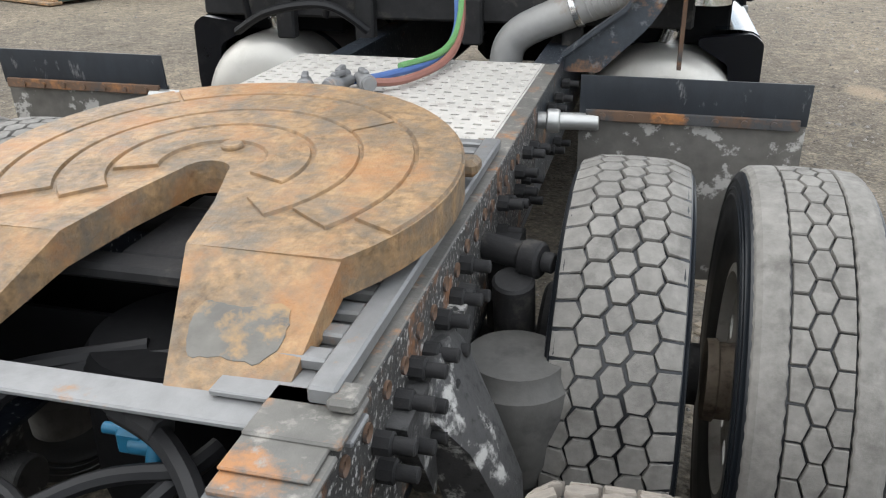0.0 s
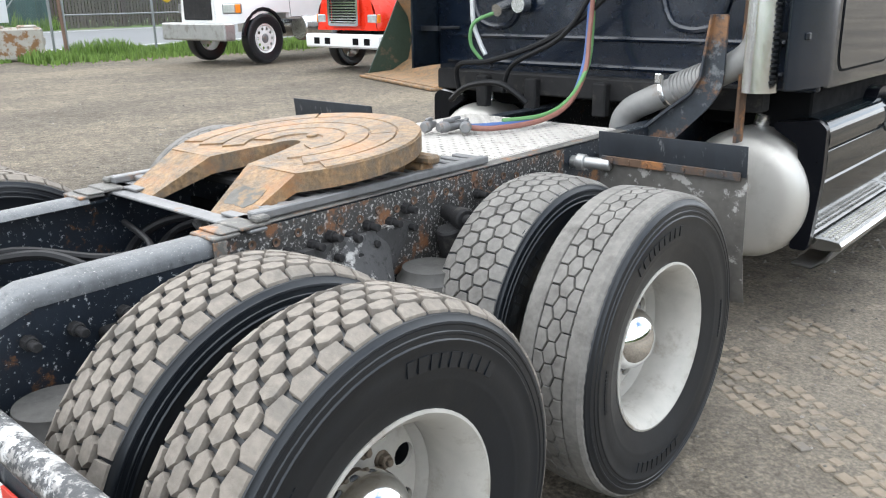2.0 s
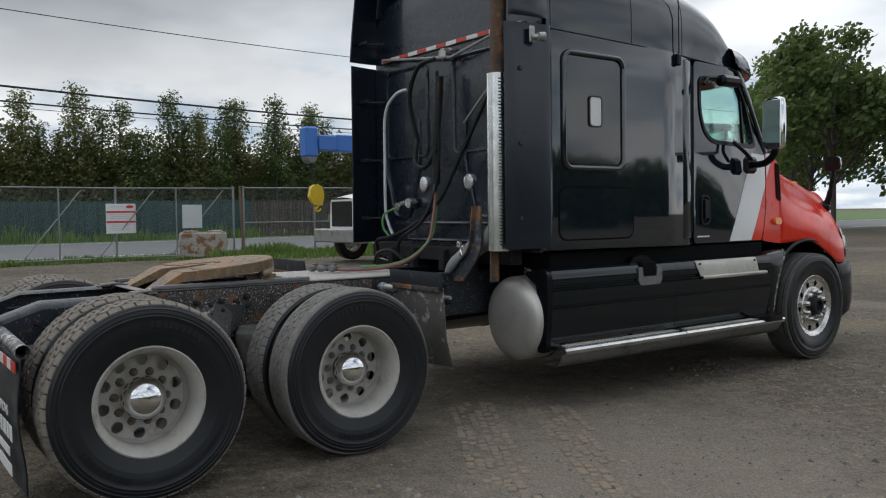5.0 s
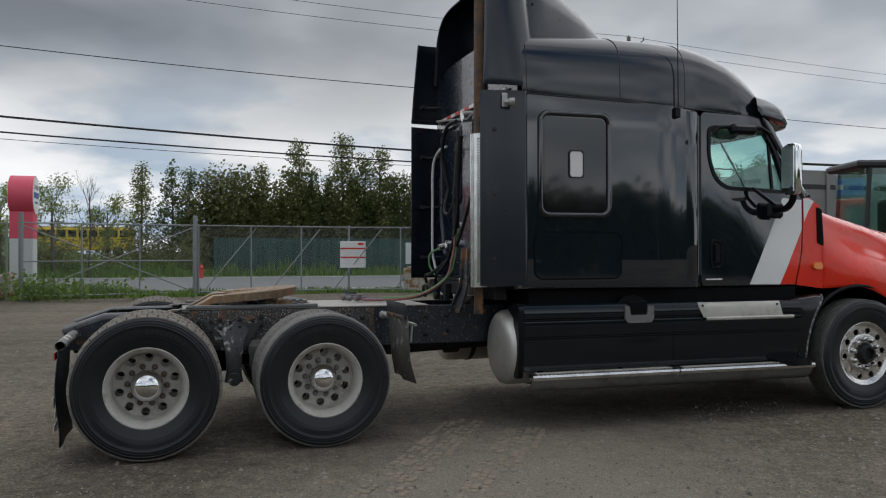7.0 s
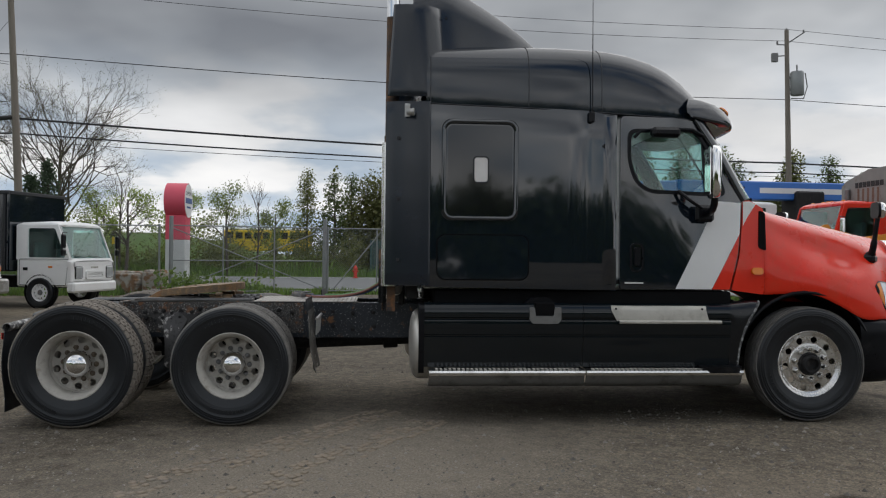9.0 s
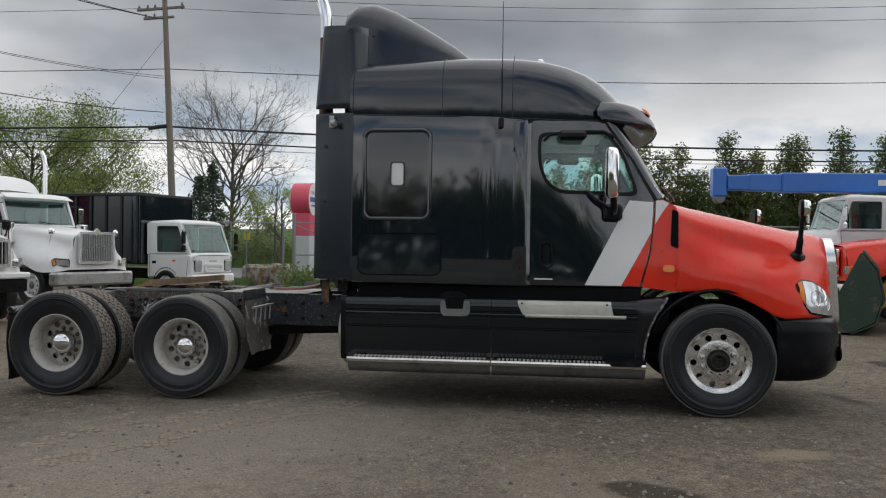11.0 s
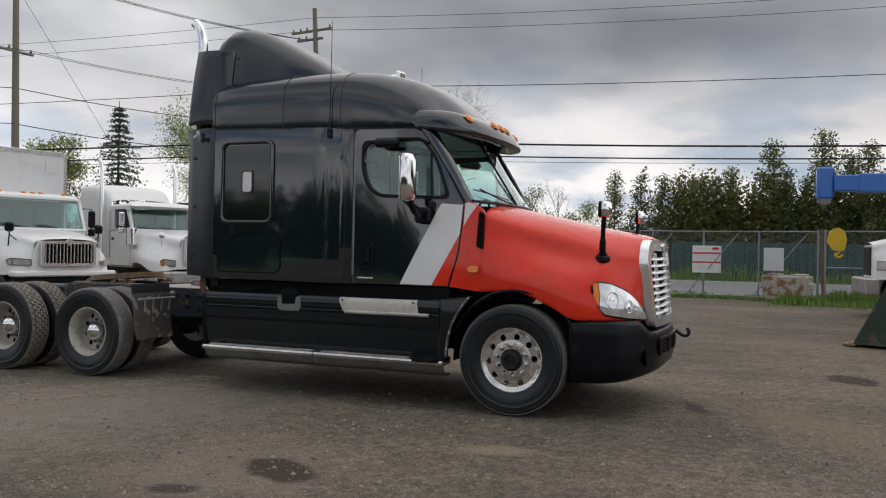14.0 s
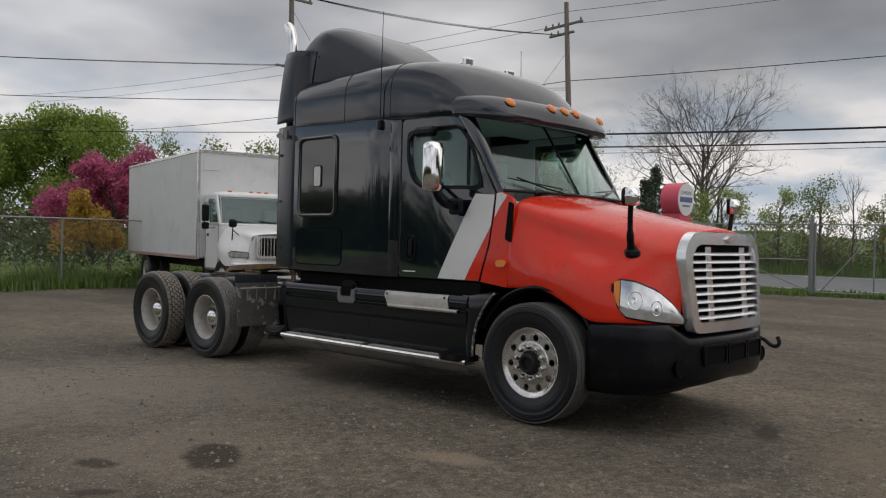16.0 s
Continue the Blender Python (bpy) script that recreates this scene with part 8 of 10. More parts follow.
g.cyl((0, 0, 12.4), (0.1, 0.85, 12.95), 0.03, n=8)
g.cyl((0, 0, 12.35), (0.05, -0.55, 12.35), 0.03, n=8)
g.cyl((0.1, -0.6, 11.75), (0, 0, 11.8), 0.03, n=8)
g.box(0.0, 0.2, -0.85, -0.55, 11.45, 11.9, 0.02)
g.sweep([(0.1, 0.9, 10.9), (0.1, 1.0, 10.2), (0.1, 0.8, 9.6), (0.1, 0.15, 9.6)], 0.03, 6)
part("fuse_cutout", g, M["steel_grey"], pr)["kind"] = "stuff"
for p in ((0.1, 0.85, 12.95), (0, 0, 13.05), (0, -0.5, 12.4)):
    insulator(pr, p)


def wire(p0, p1, r, sag, label="black overhead utility cable"):
    pts = []
    for i in range(25):
        t = i / 24
        p = Vector(p0).lerp(Vector(p1), t)
        p.z -= sag * 4 * t * (1 - t)
        pts.append(p)
    return solid("overhead_cable", Geo().sweep(pts, r, 5), M["wire"], label, "cable", group="overhead cables")


def far(p, d):
    return (p[0] + d[0], p[1] + d[1], p[2] + (d[2] if len(d) > 2 else 0))


def on_a(z):
    return (-25.75 + 0.007 * z, -12.1 - 0.048 * z, z)


def on_b(z):
    return (-32.5 + 0.0035 * z, 22.9 - 0.0245 * z, z)


for zA, zB, rr_, sag in ((9.3, 9.6, 0.018, 0.30), (6.75, 6.35, 0.045, 0.25), (6.15, 5.85, 0.034, 0.25), (12.6, 13.2, 0.011, 0.4), (12.0, 12.6, 0.011, 0.4), (5.85, 5.65, 0.012, 0.2)):
    pa, pb_ = on_a(zA), on_b(zB)
    wire(pa, pb_, rr_, sag)
    wire(pb_, (pb_[0] - 6, pb_[1] + 46, zB + 0.3), rr_, sag)
    wire(pa, (pa[0] + 6.5, pa[1] - 48, zA + 0.2), rr_, sag * 1.5)
A = (-25.45, -12.6)
PB = (-14.8, -19.6)
for k, (zz, off) in enumerate(((12.25, -1.0), (12.25, -0.4), (12.25, 0.5), (12.2, 1.0), (9.2, -0.6), (9.1, 0.3), (7.6, 0.0), (6.2, 0.1))):
    wire((A[0] - 0.3, A[1] - 0.2, min(zz, 11.5) if zz > 10 else zz - 0.2), (PB[0] + off, PB[1], zz), 0.011 if k < 6 else 0.018, 0.3)
    wire((PB[0] + off, PB[1], zz), (PB[0] + 36 + off, PB[1] - 22, zz - 0.2), 0.011 if k < 6 else 0.016, 0.6)
wire((PB[0], PB[1], 11.5), (PB[0] - 7, PB[1] + 3, 0.0), 0.008, 0.0, "thin steel guy wire")
wire((A[0] - 0.3, A[1], 10.9), (A[0] + 5.5, A[1] - 5.0, 0.0), 0.008, 0.0, "thin steel guy wire")


# ---- trees ----
def leaf_cloud(g, centre, rad, count, size, r, squash=1.0):
    vs, fs = g.v, g.f
    for _ in range(count):
        d = Vector((r.gauss(0, 1), r.gauss(0, 1), r.gauss(0, 1) * squash))
        d = d.normalized() * (r.random() ** 0.4) if d.length > 0 else d
        p = Vector(centre) + Vector((d.x * rad[0], d.y * rad[1], d.z * rad[2]))
        a = Vector((r.gauss(0, 1), r.gauss(0, 1), r.gauss(0, 1))).normalized()
        b = a.orthogonal().normalized()
        c = a.cross(b)
        s = size * r.uniform(0.55, 1.35)
        k = len(vs)
        vs += [tuple(p - b * s * 0.5), tuple(p + c * s * 0.33), tuple(p + b * s * 0.5), tuple(p - c * s * 0.33)]
        fs.append((k, k + 1, k + 2, k + 3))


def limbs(g, base, h, spread, n, r, depth=2, r0=0.16, tips=None, upright=0.6):
    """A tapered trunk with limbs that fork; returns the tips."""
    tips = [] if tips is None else tips
    top = Vector((base[0] + r.uniform(-0.03, 0.03) * h, base[1] + r.uniform(-0.03, 0.03) * h, h * 0.72))
    b0 = Vector(base)
    g.sweep([b0, b0.lerp(top, 0.5) + Vector((r.uniform(-.1, .1), r.uniform(-.1, .1), 0)), top], [r0, r0 * 0.7, r0 * 0.3], 8)

    def grow(p, d, ln, rad, lev):
        mid = p + d * ln * 0.5 + Vector((r.gauss(0, 1), r.gauss(0, 1), r.gauss(0, 1))) * ln * 0.06
        end = p + d * ln + Vector((0, 0, ln * 0.06))
        g.sweep([p, mid, end], [rad, rad * 0.75, rad * 0.42], 5 if lev > 1 else 4)
        tips.append((end, lev))
        if lev <= 0:
            return
        for _ in range(3 if lev > 1 else 4):
            nd = (d + Vector((r.gauss(0, 1), r.gauss(0, 1), r.gauss(0, 1) + 0.25)) * 0.55).normalized()
            grow(mid.lerp(end, r.uniform(0.2, 1.0)), nd, ln * r.uniform(0.45, 0.7), rad * 0.5, lev - 1)

    for i in range(n):
        t = r.uniform(0.30, 0.98)
        a = i * 2.4 + r.uniform(-0.4, 0.4)
        d = Vector((math.cos(a), math.sin(a), upright + 0.5 * t)).normalized()
        grow(b0.lerp(top, t), d, spread * (1.15 - 0.5 * t) * r.uniform(0.7, 1.1), r0 * 0.45 * (1.1 - 0.6 * t), depth)
    return tips


def bush_row(name, label, stretch, n, h, mat, seed, leaf=0.16, wide=0.7, least=0.4, dense=1.0):
    r = random.Random(seed)
    g = Geo()
    x0, y0, x1, y1 = stretch
    for _ in range(n):
        t = r.random()
        x, y = x0 + (x1 - x0) * t + r.gauss(0, 0.6), y0 + (y1 - y0) * t + r.gauss(0, 0.6)
        hh = h * r.uniform(least, 1.1)
        leaf_cloud(g, (x, y, hh * 0.5), (wide, wide, hh * 0.55), int(dense * (60 + 16 * max(0, h - 2.5))), leaf, r)
    return solid(name, g, M[mat], label, "bushes", kind="stuff", smooth=0)


def broad_tree(name, label, at, h, spread, mat, seed, leaf=0.22, per_tip=16, n=11, depth=2, puff=0.55, upright=0.6, r0=None):
    r = random.Random(seed)
    root = thing(name, label, "tree", at)
    g = Geo()
    tips = limbs(g, (0, 0, -0.1), h, spread, n, r, depth, r0 or 0.014 * h + 0.03, upright=upright)
    part("trunk", g, M["bark"], root, "grey-brown bark", 60)
    g = Geo()
    for p, lev in tips:
        if per_tip and lev < 2:
            leaf_cloud(g, p, (puff, puff, puff * 0.8), per_tip, leaf, r)
    if g.v:
        part("crown", g, M[mat], root, smooth=0)
    return root


def row_tree_mesh(seed, h):
    """A narrow, ragged hedgerow tree."""
    r = random.Random(seed)
    gt, gc = Geo(), Geo()
    gt.sweep([(0, 0, 0), (r.uniform(-.1, .1), r.uniform(-.1, .1), h * 0.5), (r.uniform(-.2, .2), r.uniform(-.2, .2), h)], [0.11, 0.07, 0.015], 6)
    for k in range(int(h * 13)):
        t = (k + r.random()) / (h * 13)
        z = h * (0.06 + 0.96 * t)
        w = (1.25 * (1 - t) ** 0.75 + 0.10) * r.uniform(0.6, 1.15)
        a = r.uniform(0, 6.28)
        p = Vector((math.cos(a) * w * 0.75, math.sin(a) * w * 0.75, z))
        gt.sweep([(0, 0, z - w * 0.35), tuple(p)], [0.02, 0.006], 3)
        if r.random() < 0.98 - 0.22 * t:
            leaf_cloud(gc, p, (0.55, 0.55, 0.42), int(60 - 26 * t), 0.20 - 0.06 * t, r)
    return mesh_of("trunk", gt, M["bark"], 0), mesh_of("crown", gc, M["leaf_olive" if seed % 2 else "leaf_dark"], 0)


kinds = [row_tree_mesh(s_, 8.2) for s_ in (31, 32, 33, 34)]
r = random.Random(77)
y = -3.0
while y < 95:
    x = -50.5 + r.uniform(-1.2, 1.2) - (0.02 * max(0, y - 30))
    tm, cm = kinds[r.randrange(4)]
    sc = r.uniform(0.78, 1.16) * (1.0 if y < 60 else 1.15)
    t_ = thing("hedgerow_tree", "slender green hedgerow tree beyond the road", "tree", Matrix.LocRotScale((x, y, 0), Euler((0, 0, r.uniform(0, 6.28))), (sc * 1.15, sc * 1.15, sc)), group="hedgerow trees")
    part("trunk", tm, None, t_)
    part("crown", cm, None, t_)
    y += r.uniform(0.55, 1.25) if r.random() < 0.9 else r.uniform(1.6, 2.6)

bush_row("hedge_mass", "dense dark undergrowth between the hedgerow trees", (-51.0, -0.6, -52.5, 96), 620, 6.9, "leaf_hedge", 15, 0.25, 1.1, 0.72, 2.6)
bare = broad_tree("bare_tree", "large bare tree with fine spreading twigs", pose(-66, -25.8, 0), 15.5, 6.4, "leaf_olive", 5, 0.10, 1, 32, 4, 0.5, 0.75, 0.26)
broad_tree("spring_tree", "wide tree with thin yellow-green spring leaves", pose(-40.5, -29, 0), 10.8, 4.3, "leaf_spring", 6, 0.13, 62, 24, 2, 1.0)
broad_tree("spring_tree", "wide tree with thin yellow-green spring leaves", pose(-45, -27, 0), 9.6, 3.8, "leaf_spring", 16, 0.13, 58, 20, 2, 1.0)
broad_tree("green_tree", "full green leafy tree behind the fence", pose(-11.8, -36, 0), 8.9, 2.7, "leaf_fresh", 7, 0.15, 170, 18, 2, 0.85)
broad_tree("green_tree", "full green leafy tree behind the fence", pose(-7.2, -38, 0), 8.0, 2.5, "leaf_fresh", 17, 0.15, 150, 18, 2, 0.85)
broad_tree("green_tree", "pale green leafy tree in the distance", pose(-19.5, -42, 0), 8.8, 2.4, "leaf_spring", 18, 0.18, 12, 12, 2, 0.7)
broad_tree("crab_apple_tree", "crab apple tree in full magenta blossom", pose(-7.6, -21.4, 0), 4.6, 1.7, "leaf_pink", 8, 0.13, 80, 18, 2, 0.42, 0.35)
broad_tree("golden_shrub", "golden flowering shrub by the fence", pose(-4.6, -16.2, 0), 2.6, 1.0, "leaf_gold", 9, 0.12, 60, 14, 1, 0.32, 0.9, 0.05)
for i, (x, y, h) in enumerate(((-33, -38, 9), (-28, -33, 7), (-23, -36, 8), (-52, -33, 8), (-60, -42, 10))):
    broad_tree("leafy_tree", "mixed green tree in the distance", pose(x, y, 0), h, h * 0.30, ("leaf_spring", "leaf_olive", "leaf_spring")[i % 3], 40 + i, 0.17, 34, 14, 2, 0.8)
for i, (x, y, h, m_) in enumerate(((-44, -13.5, 6.5, "leaf_spring"), (-46, -10.5, 5.8, "leaf_spring"), (-45, -7.5, 6.0, "leaf_olive"), (-47.5, -4.8, 5.5, "leaf_olive"), (-49, -17, 6.5, "leaf_olive"))):
    broad_tree("roadside_tree", "thin young roadside tree coming into leaf", pose(x, y, 0), h, h * 0.25, "leaf_fresh" if m_ == "leaf_spring" else "leaf_spring", 60 + i, 0.12, 16, 11, 2, 0.5)
broad_tree("bare_sapling", "bare young tree with upright twigs", pose(-44, -5.6, 0), 6.8, 1.7, "leaf_spring", 71, 0.1, 0, 12, 2, 0.3, 1.6, 0.07)
broad_tree("bare_sapling", "bare young tree with upright twigs", pose(-45, -14.2, 0), 8.2, 2.0, "leaf_spring", 72, 0.1, 0, 12, 2, 0.3, 1.6, 0.08)
for i, (x, y, h) in enumerate(((-23, 50, 13), (-17, 53, 12), (-12, 47, 14), (-28, 56, 13), (-6, 52, 13), (-33, 62, 14))):
    broad_tree("shade_tree", "tall dark green shade tree beyond the yard", pose(x, y, 0), h, h * 0.30, "leaf_mid" if i % 2 else "leaf_dark", 80 + i, 0.42, 36, 18, 2, 1.1)
for i, (x, y, h) in enumerate(((-44.5, -18.4, 7.0), (-45.5, -19.8, 6.2))):
    root = thing("conifer", "dark bushy conifer behind the fence", "tree", pose(x, y, 0), group="dark conifers")
    rc, g, gc = random.Random(130 + i), Geo(), Geo()
    g.sweep([(0, 0, 0), (0, 0, h)], [0.14, 0.02], 7)
    for k in range(150):
        z = 0.5 + (h - 0.5) * k / 150
        w = (1.75 * (1 - z / h) ** 0.8 + 0.08) * rc.uniform(0.55, 1.1)
        a = rc.uniform(0, 6.28)
        g.sweep([(0, 0, z), (math.cos(a) * w, math.sin(a) * w, z + 0.1 * w)], [0.02, 0.006], 3)
        leaf_cloud(gc, (math.cos(a) * w * 0.75, math.sin(a) * w * 0.75, z), (0.34, 0.34, 0.26), 26, 0.17, rc)
    part("trunk", g, M["bark"], root)
    part("crown", gc, M["leaf_spruce"], root, smooth=0)
# spruce
r = random.Random(12)
root = thing("spruce_tree", "dark pointed spruce in the distance", "tree", pose(-49.8, -48.1, 0))
g, gc = Geo(), Geo()
g.sweep([(0, 0, 0), (0, 0, 14.6)], [0.22, 0.03], 8)
for k in range(26):
    z = 1.8 + k * 0.485 + r.uniform(-0.1, 0.1)
    w = (4.6 * (1 - z / 14.8) ** 0.95 + 0.10) * r.uniform(0.75, 1.15)
    for j in range(9):
        a = j * 0.698 + k * 0.4 + r.uniform(-0.15, 0.15)
        tip = (math.cos(a) * w, math.sin(a) * w, z - 0.22 * w * r.uniform(0.4, 1.5))
        g.sweep([(0, 0, z), tip], [0.03, 0.01], 3)
        for q in range(5):
            f = (q + 1) / 5
            leaf_cloud(gc, (tip[0] * f, tip[1] * f, z + (tip[2] - z) * f), (0.30, 0.30, 0.13), 5, 0.22, r)
part("trunk", g, M["bark"], root)
part("crown", gc, M["leaf_spruce"], root, smooth=0)


# grassy bank beyond the gate
g = Geo()
rows = []
for i in range(47):
    y = -72 + 1.74 * i
    e = min(1.0, max(0.0, (y + 74) / 6), max(0.0, (-8.0 - y) / 5))
    f = min(1.0, max(0.0, (y + 74) / 6), max(0.0, (8.0 - y) / 5))
    row = []
    for x, k, k2 in ((-47.2, 0.0, 0.0), (-48.6, 0.30, 0.0), (-50.2, 0.72, 0.0), (-51.8, 0.95, 0.0), (-54, 1.0, 0.0), (-60, 0.97, 0.0), (-68, 0.95, 1.0), (-92, 0.8, 1.0), (-104, 0.0, 0.0)):
        h = max(e * k * (2.8 + 0.4 * noise.noise(Vector((x * 0.3, y * 0.15, 0)))), f * k2 * 1.1)
        row.append((x, y, -0.05 + h))
    rows.append(row)
g.grid(rows)
solid("grass_bank", g, M["field"], "green grassy bank beyond the road", "bank", kind="structure", smooth=60)
bush_row("bank_shrubs", "olive shrubs along the top of the bank", (-53.5, -70, -54, -9), 130, 4.6, "leaf_olive", 25, 0.24, 1.2, 0.6, 1.4)
bush_row("roadside_shrubs", "dense olive shrubs beside the road", (-47.2, -20, -47.6, 1), 120, 2.7, "leaf_olive", 26, 0.15, 1.0, 0.5, 2.2)
# never in view: added so the black paint mirrors a dark skyline
bush_row("far_tree_line", "unseen line of trees added for dark reflections", (64, -90, 66, 110), 460, 8.2, "leaf_dark", 35, 0.9, 2.2, 0.82)


def school_bus(at):
    root = thing("school_bus", "parked yellow school bus far beyond the road", "bus", at)
    part("body", Geo().box(-1.2, 1.2, -4.5, 4.5, 0.6, 2.8, 0.15), M["yellow_paint"], root)
    part("roof", Geo().box(-1.1, 1.1, -4.4, 4.4, 2.78, 3.0, 0.1), M["white_paint"], root)
    for i in range(9):
        for s in (1, -1):
            part("window", Geo().box(s * 1.2, s * 1.215, -4.2 + 0.92 * i, -3.5 + 0.92 * i, 1.9, 2.55, 0.005), M["glass_black"], root)
    for y in (-2.8, 3.0):
        for s in (1, -1):
            part("wheel", Geo().cyl((s * 0.95, y, 0.5), (s * 1.22, y, 0.5), 0.5, n=20, b=0.04), M["rubber"], root)


for x, y in ((-80, -9.5),):
    school_bus(pose(x, y, 1.0, 0, 0, 4))

bush_row("bushes", "low green bushes on the bank beyond the road", (-47.0, -60, -47.5, -1), 200, 1.5, "leaf_mid", 5, 0.18, 1.0)
bush_row("bushes_south", "green weeds and low bushes behind the fence", (-20, -15.8, 9, -15.4), 230, 0.85, "leaf_fresh", 6, 0.10)
bush_row("bushes_dark", "dark undergrowth under the trees", (-24, -30, 14, -32), 240, 2.6, "leaf_dark", 7, 0.20, 1.2)
bush_row("wood_edge", "distant edge of green woodland", (-70, -85, 60, -80), 330, 6.0, "leaf_olive", 36, 0.5, 2.2, 0.6)
bush_row("gate_weeds", "tall green weeds growing through the gate", (-21.0, -5.6, -21.3, -3.4), 14, 0.9, "leaf_mid", 8)


# ---- parked vehicles; each is built with its front towards +y ----
ME["disc_white"] = mesh_of("wheel", rim_geo(False), M["white_paint"])
ME["disc_steel"] = mesh_of("wheel", rim_geo(False), M["alu_dull"])


def road_wheel(root, x, y, r=0.50, dual=False, rim="disc_white"):
    s = 1 if x > 0 else -1
    k = r / TR
    for i in range(2 if dual else 1):
        xx = x - s * 0.33 * i
        m = Matrix.LocRotScale((xx, y, r), Euler((0, 0, 0 if s > 0 else math.pi)), (1, k, k))
        w = part("wheel", ME[rim if not (dual and i == 0) else "rim_outer"], None, root, at=m)
        part("tyre", ME["tyre"], None, w)
        part("hub", Geo().lathe([(0.0, 0.05), (0.09, 0.05), (0.10, 0.09), (0.07, 0.12), (0.0, 0.125)], "x", n=20), M["steel_grey"], w)


def loft_y(stations, n_round=4):
    """Loft right-half outlines (x, z) at stations y, mirrored to both sides."""
    rows = []
    for y, half in stations:
        sp = spline([(a, b, 0) for a, b in half], n_round)
        right = [(p.x, y, p.y) for p in sp]
        rows.append(right + [(-p[0], p[1], p[2]) for p in reversed(right[:-1])])
    fine = [[tuple(p) for p in spline(c, 3)] for c in zip(*rows)]
    return [list(r_) for r_ in zip(*fine)]


def cab_shell(root, y_front, y_back, w, z0, zb, zt, rake, mat, glass="glass_dark"):
    """A cab: lower body, pillars, roof, raked windshield, side glass and a dark inside."""
    g = Geo()
    g.box(-w, w, y_back, y_front, z0, zb, 0.05)
    body = part("cab", g, M[mat], root)
    g = Geo()
    yt = y_front - rake
    rows = []
    for y, dz in ((y_back, -0.05), (y_back + 0.1, 0.0), (yt - 0.25, 0.03), (yt - 0.05, 0.0), (yt + 0.02, -0.06)):
        rows.append([(w * 0.97 * math.copysign(abs(math.cos(a)) ** 0.35, math.cos(a)), y, zt - 0.10 + (0.10 + dz) * math.sin(a) ** 0.5) for a in [math.pi * i / 14 for i in range(15)]])
    g.grid(rows)
    g.add(rows[0], [tuple(range(15))])
    g.add(rows[-1], [tuple(range(15))])
    part("roof", g, M[mat], body, "", 50)
    for s in (1, -1):
        g = Geo()
        g.m = Matrix.Diagonal((s, 1, 1, 1))
        g.plate(round_poly([(y_back, zb - 0.02), (y_front, zb - 0.02), (yt, zt - 0.08), (y_back, zt - 0.08)], 0.02), [round_poly([(y_back + 0.22 * (y_front - y_back), zb + 0.04), (y_front - 0.14, zb + 0.04), (yt - 0.08, zt - 0.17), (y_back + 0.22 * (y_front - y_back), zt - 0.17)], 0.05)], "x", w - 0.05, w - 0.005)
        part("side_frame", g, M[mat], body)
        g = Geo()
        g.m = Matrix.Diagonal((s, 1, 1, 1))
        g.plate([(y_back + 0.2 * (y_front - y_back), zb + 0.02), (y_front - 0.10, zb + 0.02), (yt - 0.05, zt - 0.15), (y_back + 0.2 * (y_front - y_back), zt - 0.15)], [], "x", w - 0.034, w - 0.028)
        part("side_glass", g, M[glass], body)
        g = Geo()
        g.m = Matrix.Diagonal((s, 1, 1, 1))
        g.box(w - 0.004, w + 0.012, y_back + 0.2, y_back + 0.34, zb - 0.30, zb - 0.22, 0.006)
        part("door_handle", g, M["plastic_black"], body)
        g = Geo()
        lp = [(s * (w + 0.001), a, b) for a, b in round_poly([(y_back + 0.1, z0 + 0.05), (y_front - 0.12, z0 + 0.05), (y_front - 0.05, zb), (y_back + 0.1, zb)], 0.04)]
        g.sweep(lp + [lp[0]], 0.006, 5)
        part("door_seam", g, M["black_matt"], body)
    g = Geo()
    g.add([(-w * 0.94, y_front - 0.02, zb + 0.02), (w * 0.94, y_front - 0.02, zb + 0.02), (w * 0.90, yt + 0.005, zt - 0.12), (-w * 0.90, yt + 0.005, zt - 0.12)], [(0, 1, 2, 3)])
    thicken(part("windshield", g, M[glass], body, "dark windshield"), 0.006)
    g = Geo()
    lp = [(-w * 0.955, y_front - 0.01, zb), (w * 0.955, y_front - 0.01, zb), (w * 0.915, yt + 0.01, zt - 0.10), (-w * 0.915, yt + 0.01, zt - 0.10)]
    g.sweep(lp + [lp[0]], 0.03, 6)
    part("windshield_frame", g, M[mat], body)
    g = Geo()
    g.box(-w + 0.06, w - 0.06, y_back + 0.02, y_back + 0.06, zb - 0.3, zt - 0.12, 0.01)
    g.box(-w + 0.06, w - 0.06, y_front - 0.5, y_front - 0.12, zb - 0.2, zb + 0.01, 0.03)
    for x in (-0.5, 0.5):
        g.box(x - 0.22, x + 0.22, y_back + 0.25, y_back + 0.4, zb - 0.3, zb + 0.45, 0.05)
    part("cab_inside", g, M["cab_dark"], body)
    g = Geo()
    for x in (-0.4, 0.35):
        g.sweep([(x, y_front + 0.015, zb + 0.05), (x + 0.5, y_front - 0.02, zb + 0.10)], 0.012, 5)
    part("wiper", g, M["plastic_black"], body)
    return body


def west_mirror(root, w, y, z, mat="plastic_black", hh=0.22):
    for s in (1, -1):
        g = Geo()
        g.sweep([(s * w, y, z + hh + 0.05), (s * (w + 0.28), y + 0.06, z + hh + 0.04), (s * (w + 0.28), y + 0.06, z - hh - 0.18), (s * w, y, z - hh - 0.16)], 0.014, 6)
        arm = part("mirror_arm", g, M["black_matt"], root)
        part("mirror_head", Geo().box(s * (w + 0.18), s * (w + 0.36), y + 0.05, y + 0.12, z - hh, z + hh, 0.03), M[mat], arm)
        part("mirror_head", Geo().box(s * (w + 0.18), s * (w + 0.36), y + 0.05, y + 0.12, z - hh - 0.20, z - hh - 0.03, 0.03), M[mat], arm)


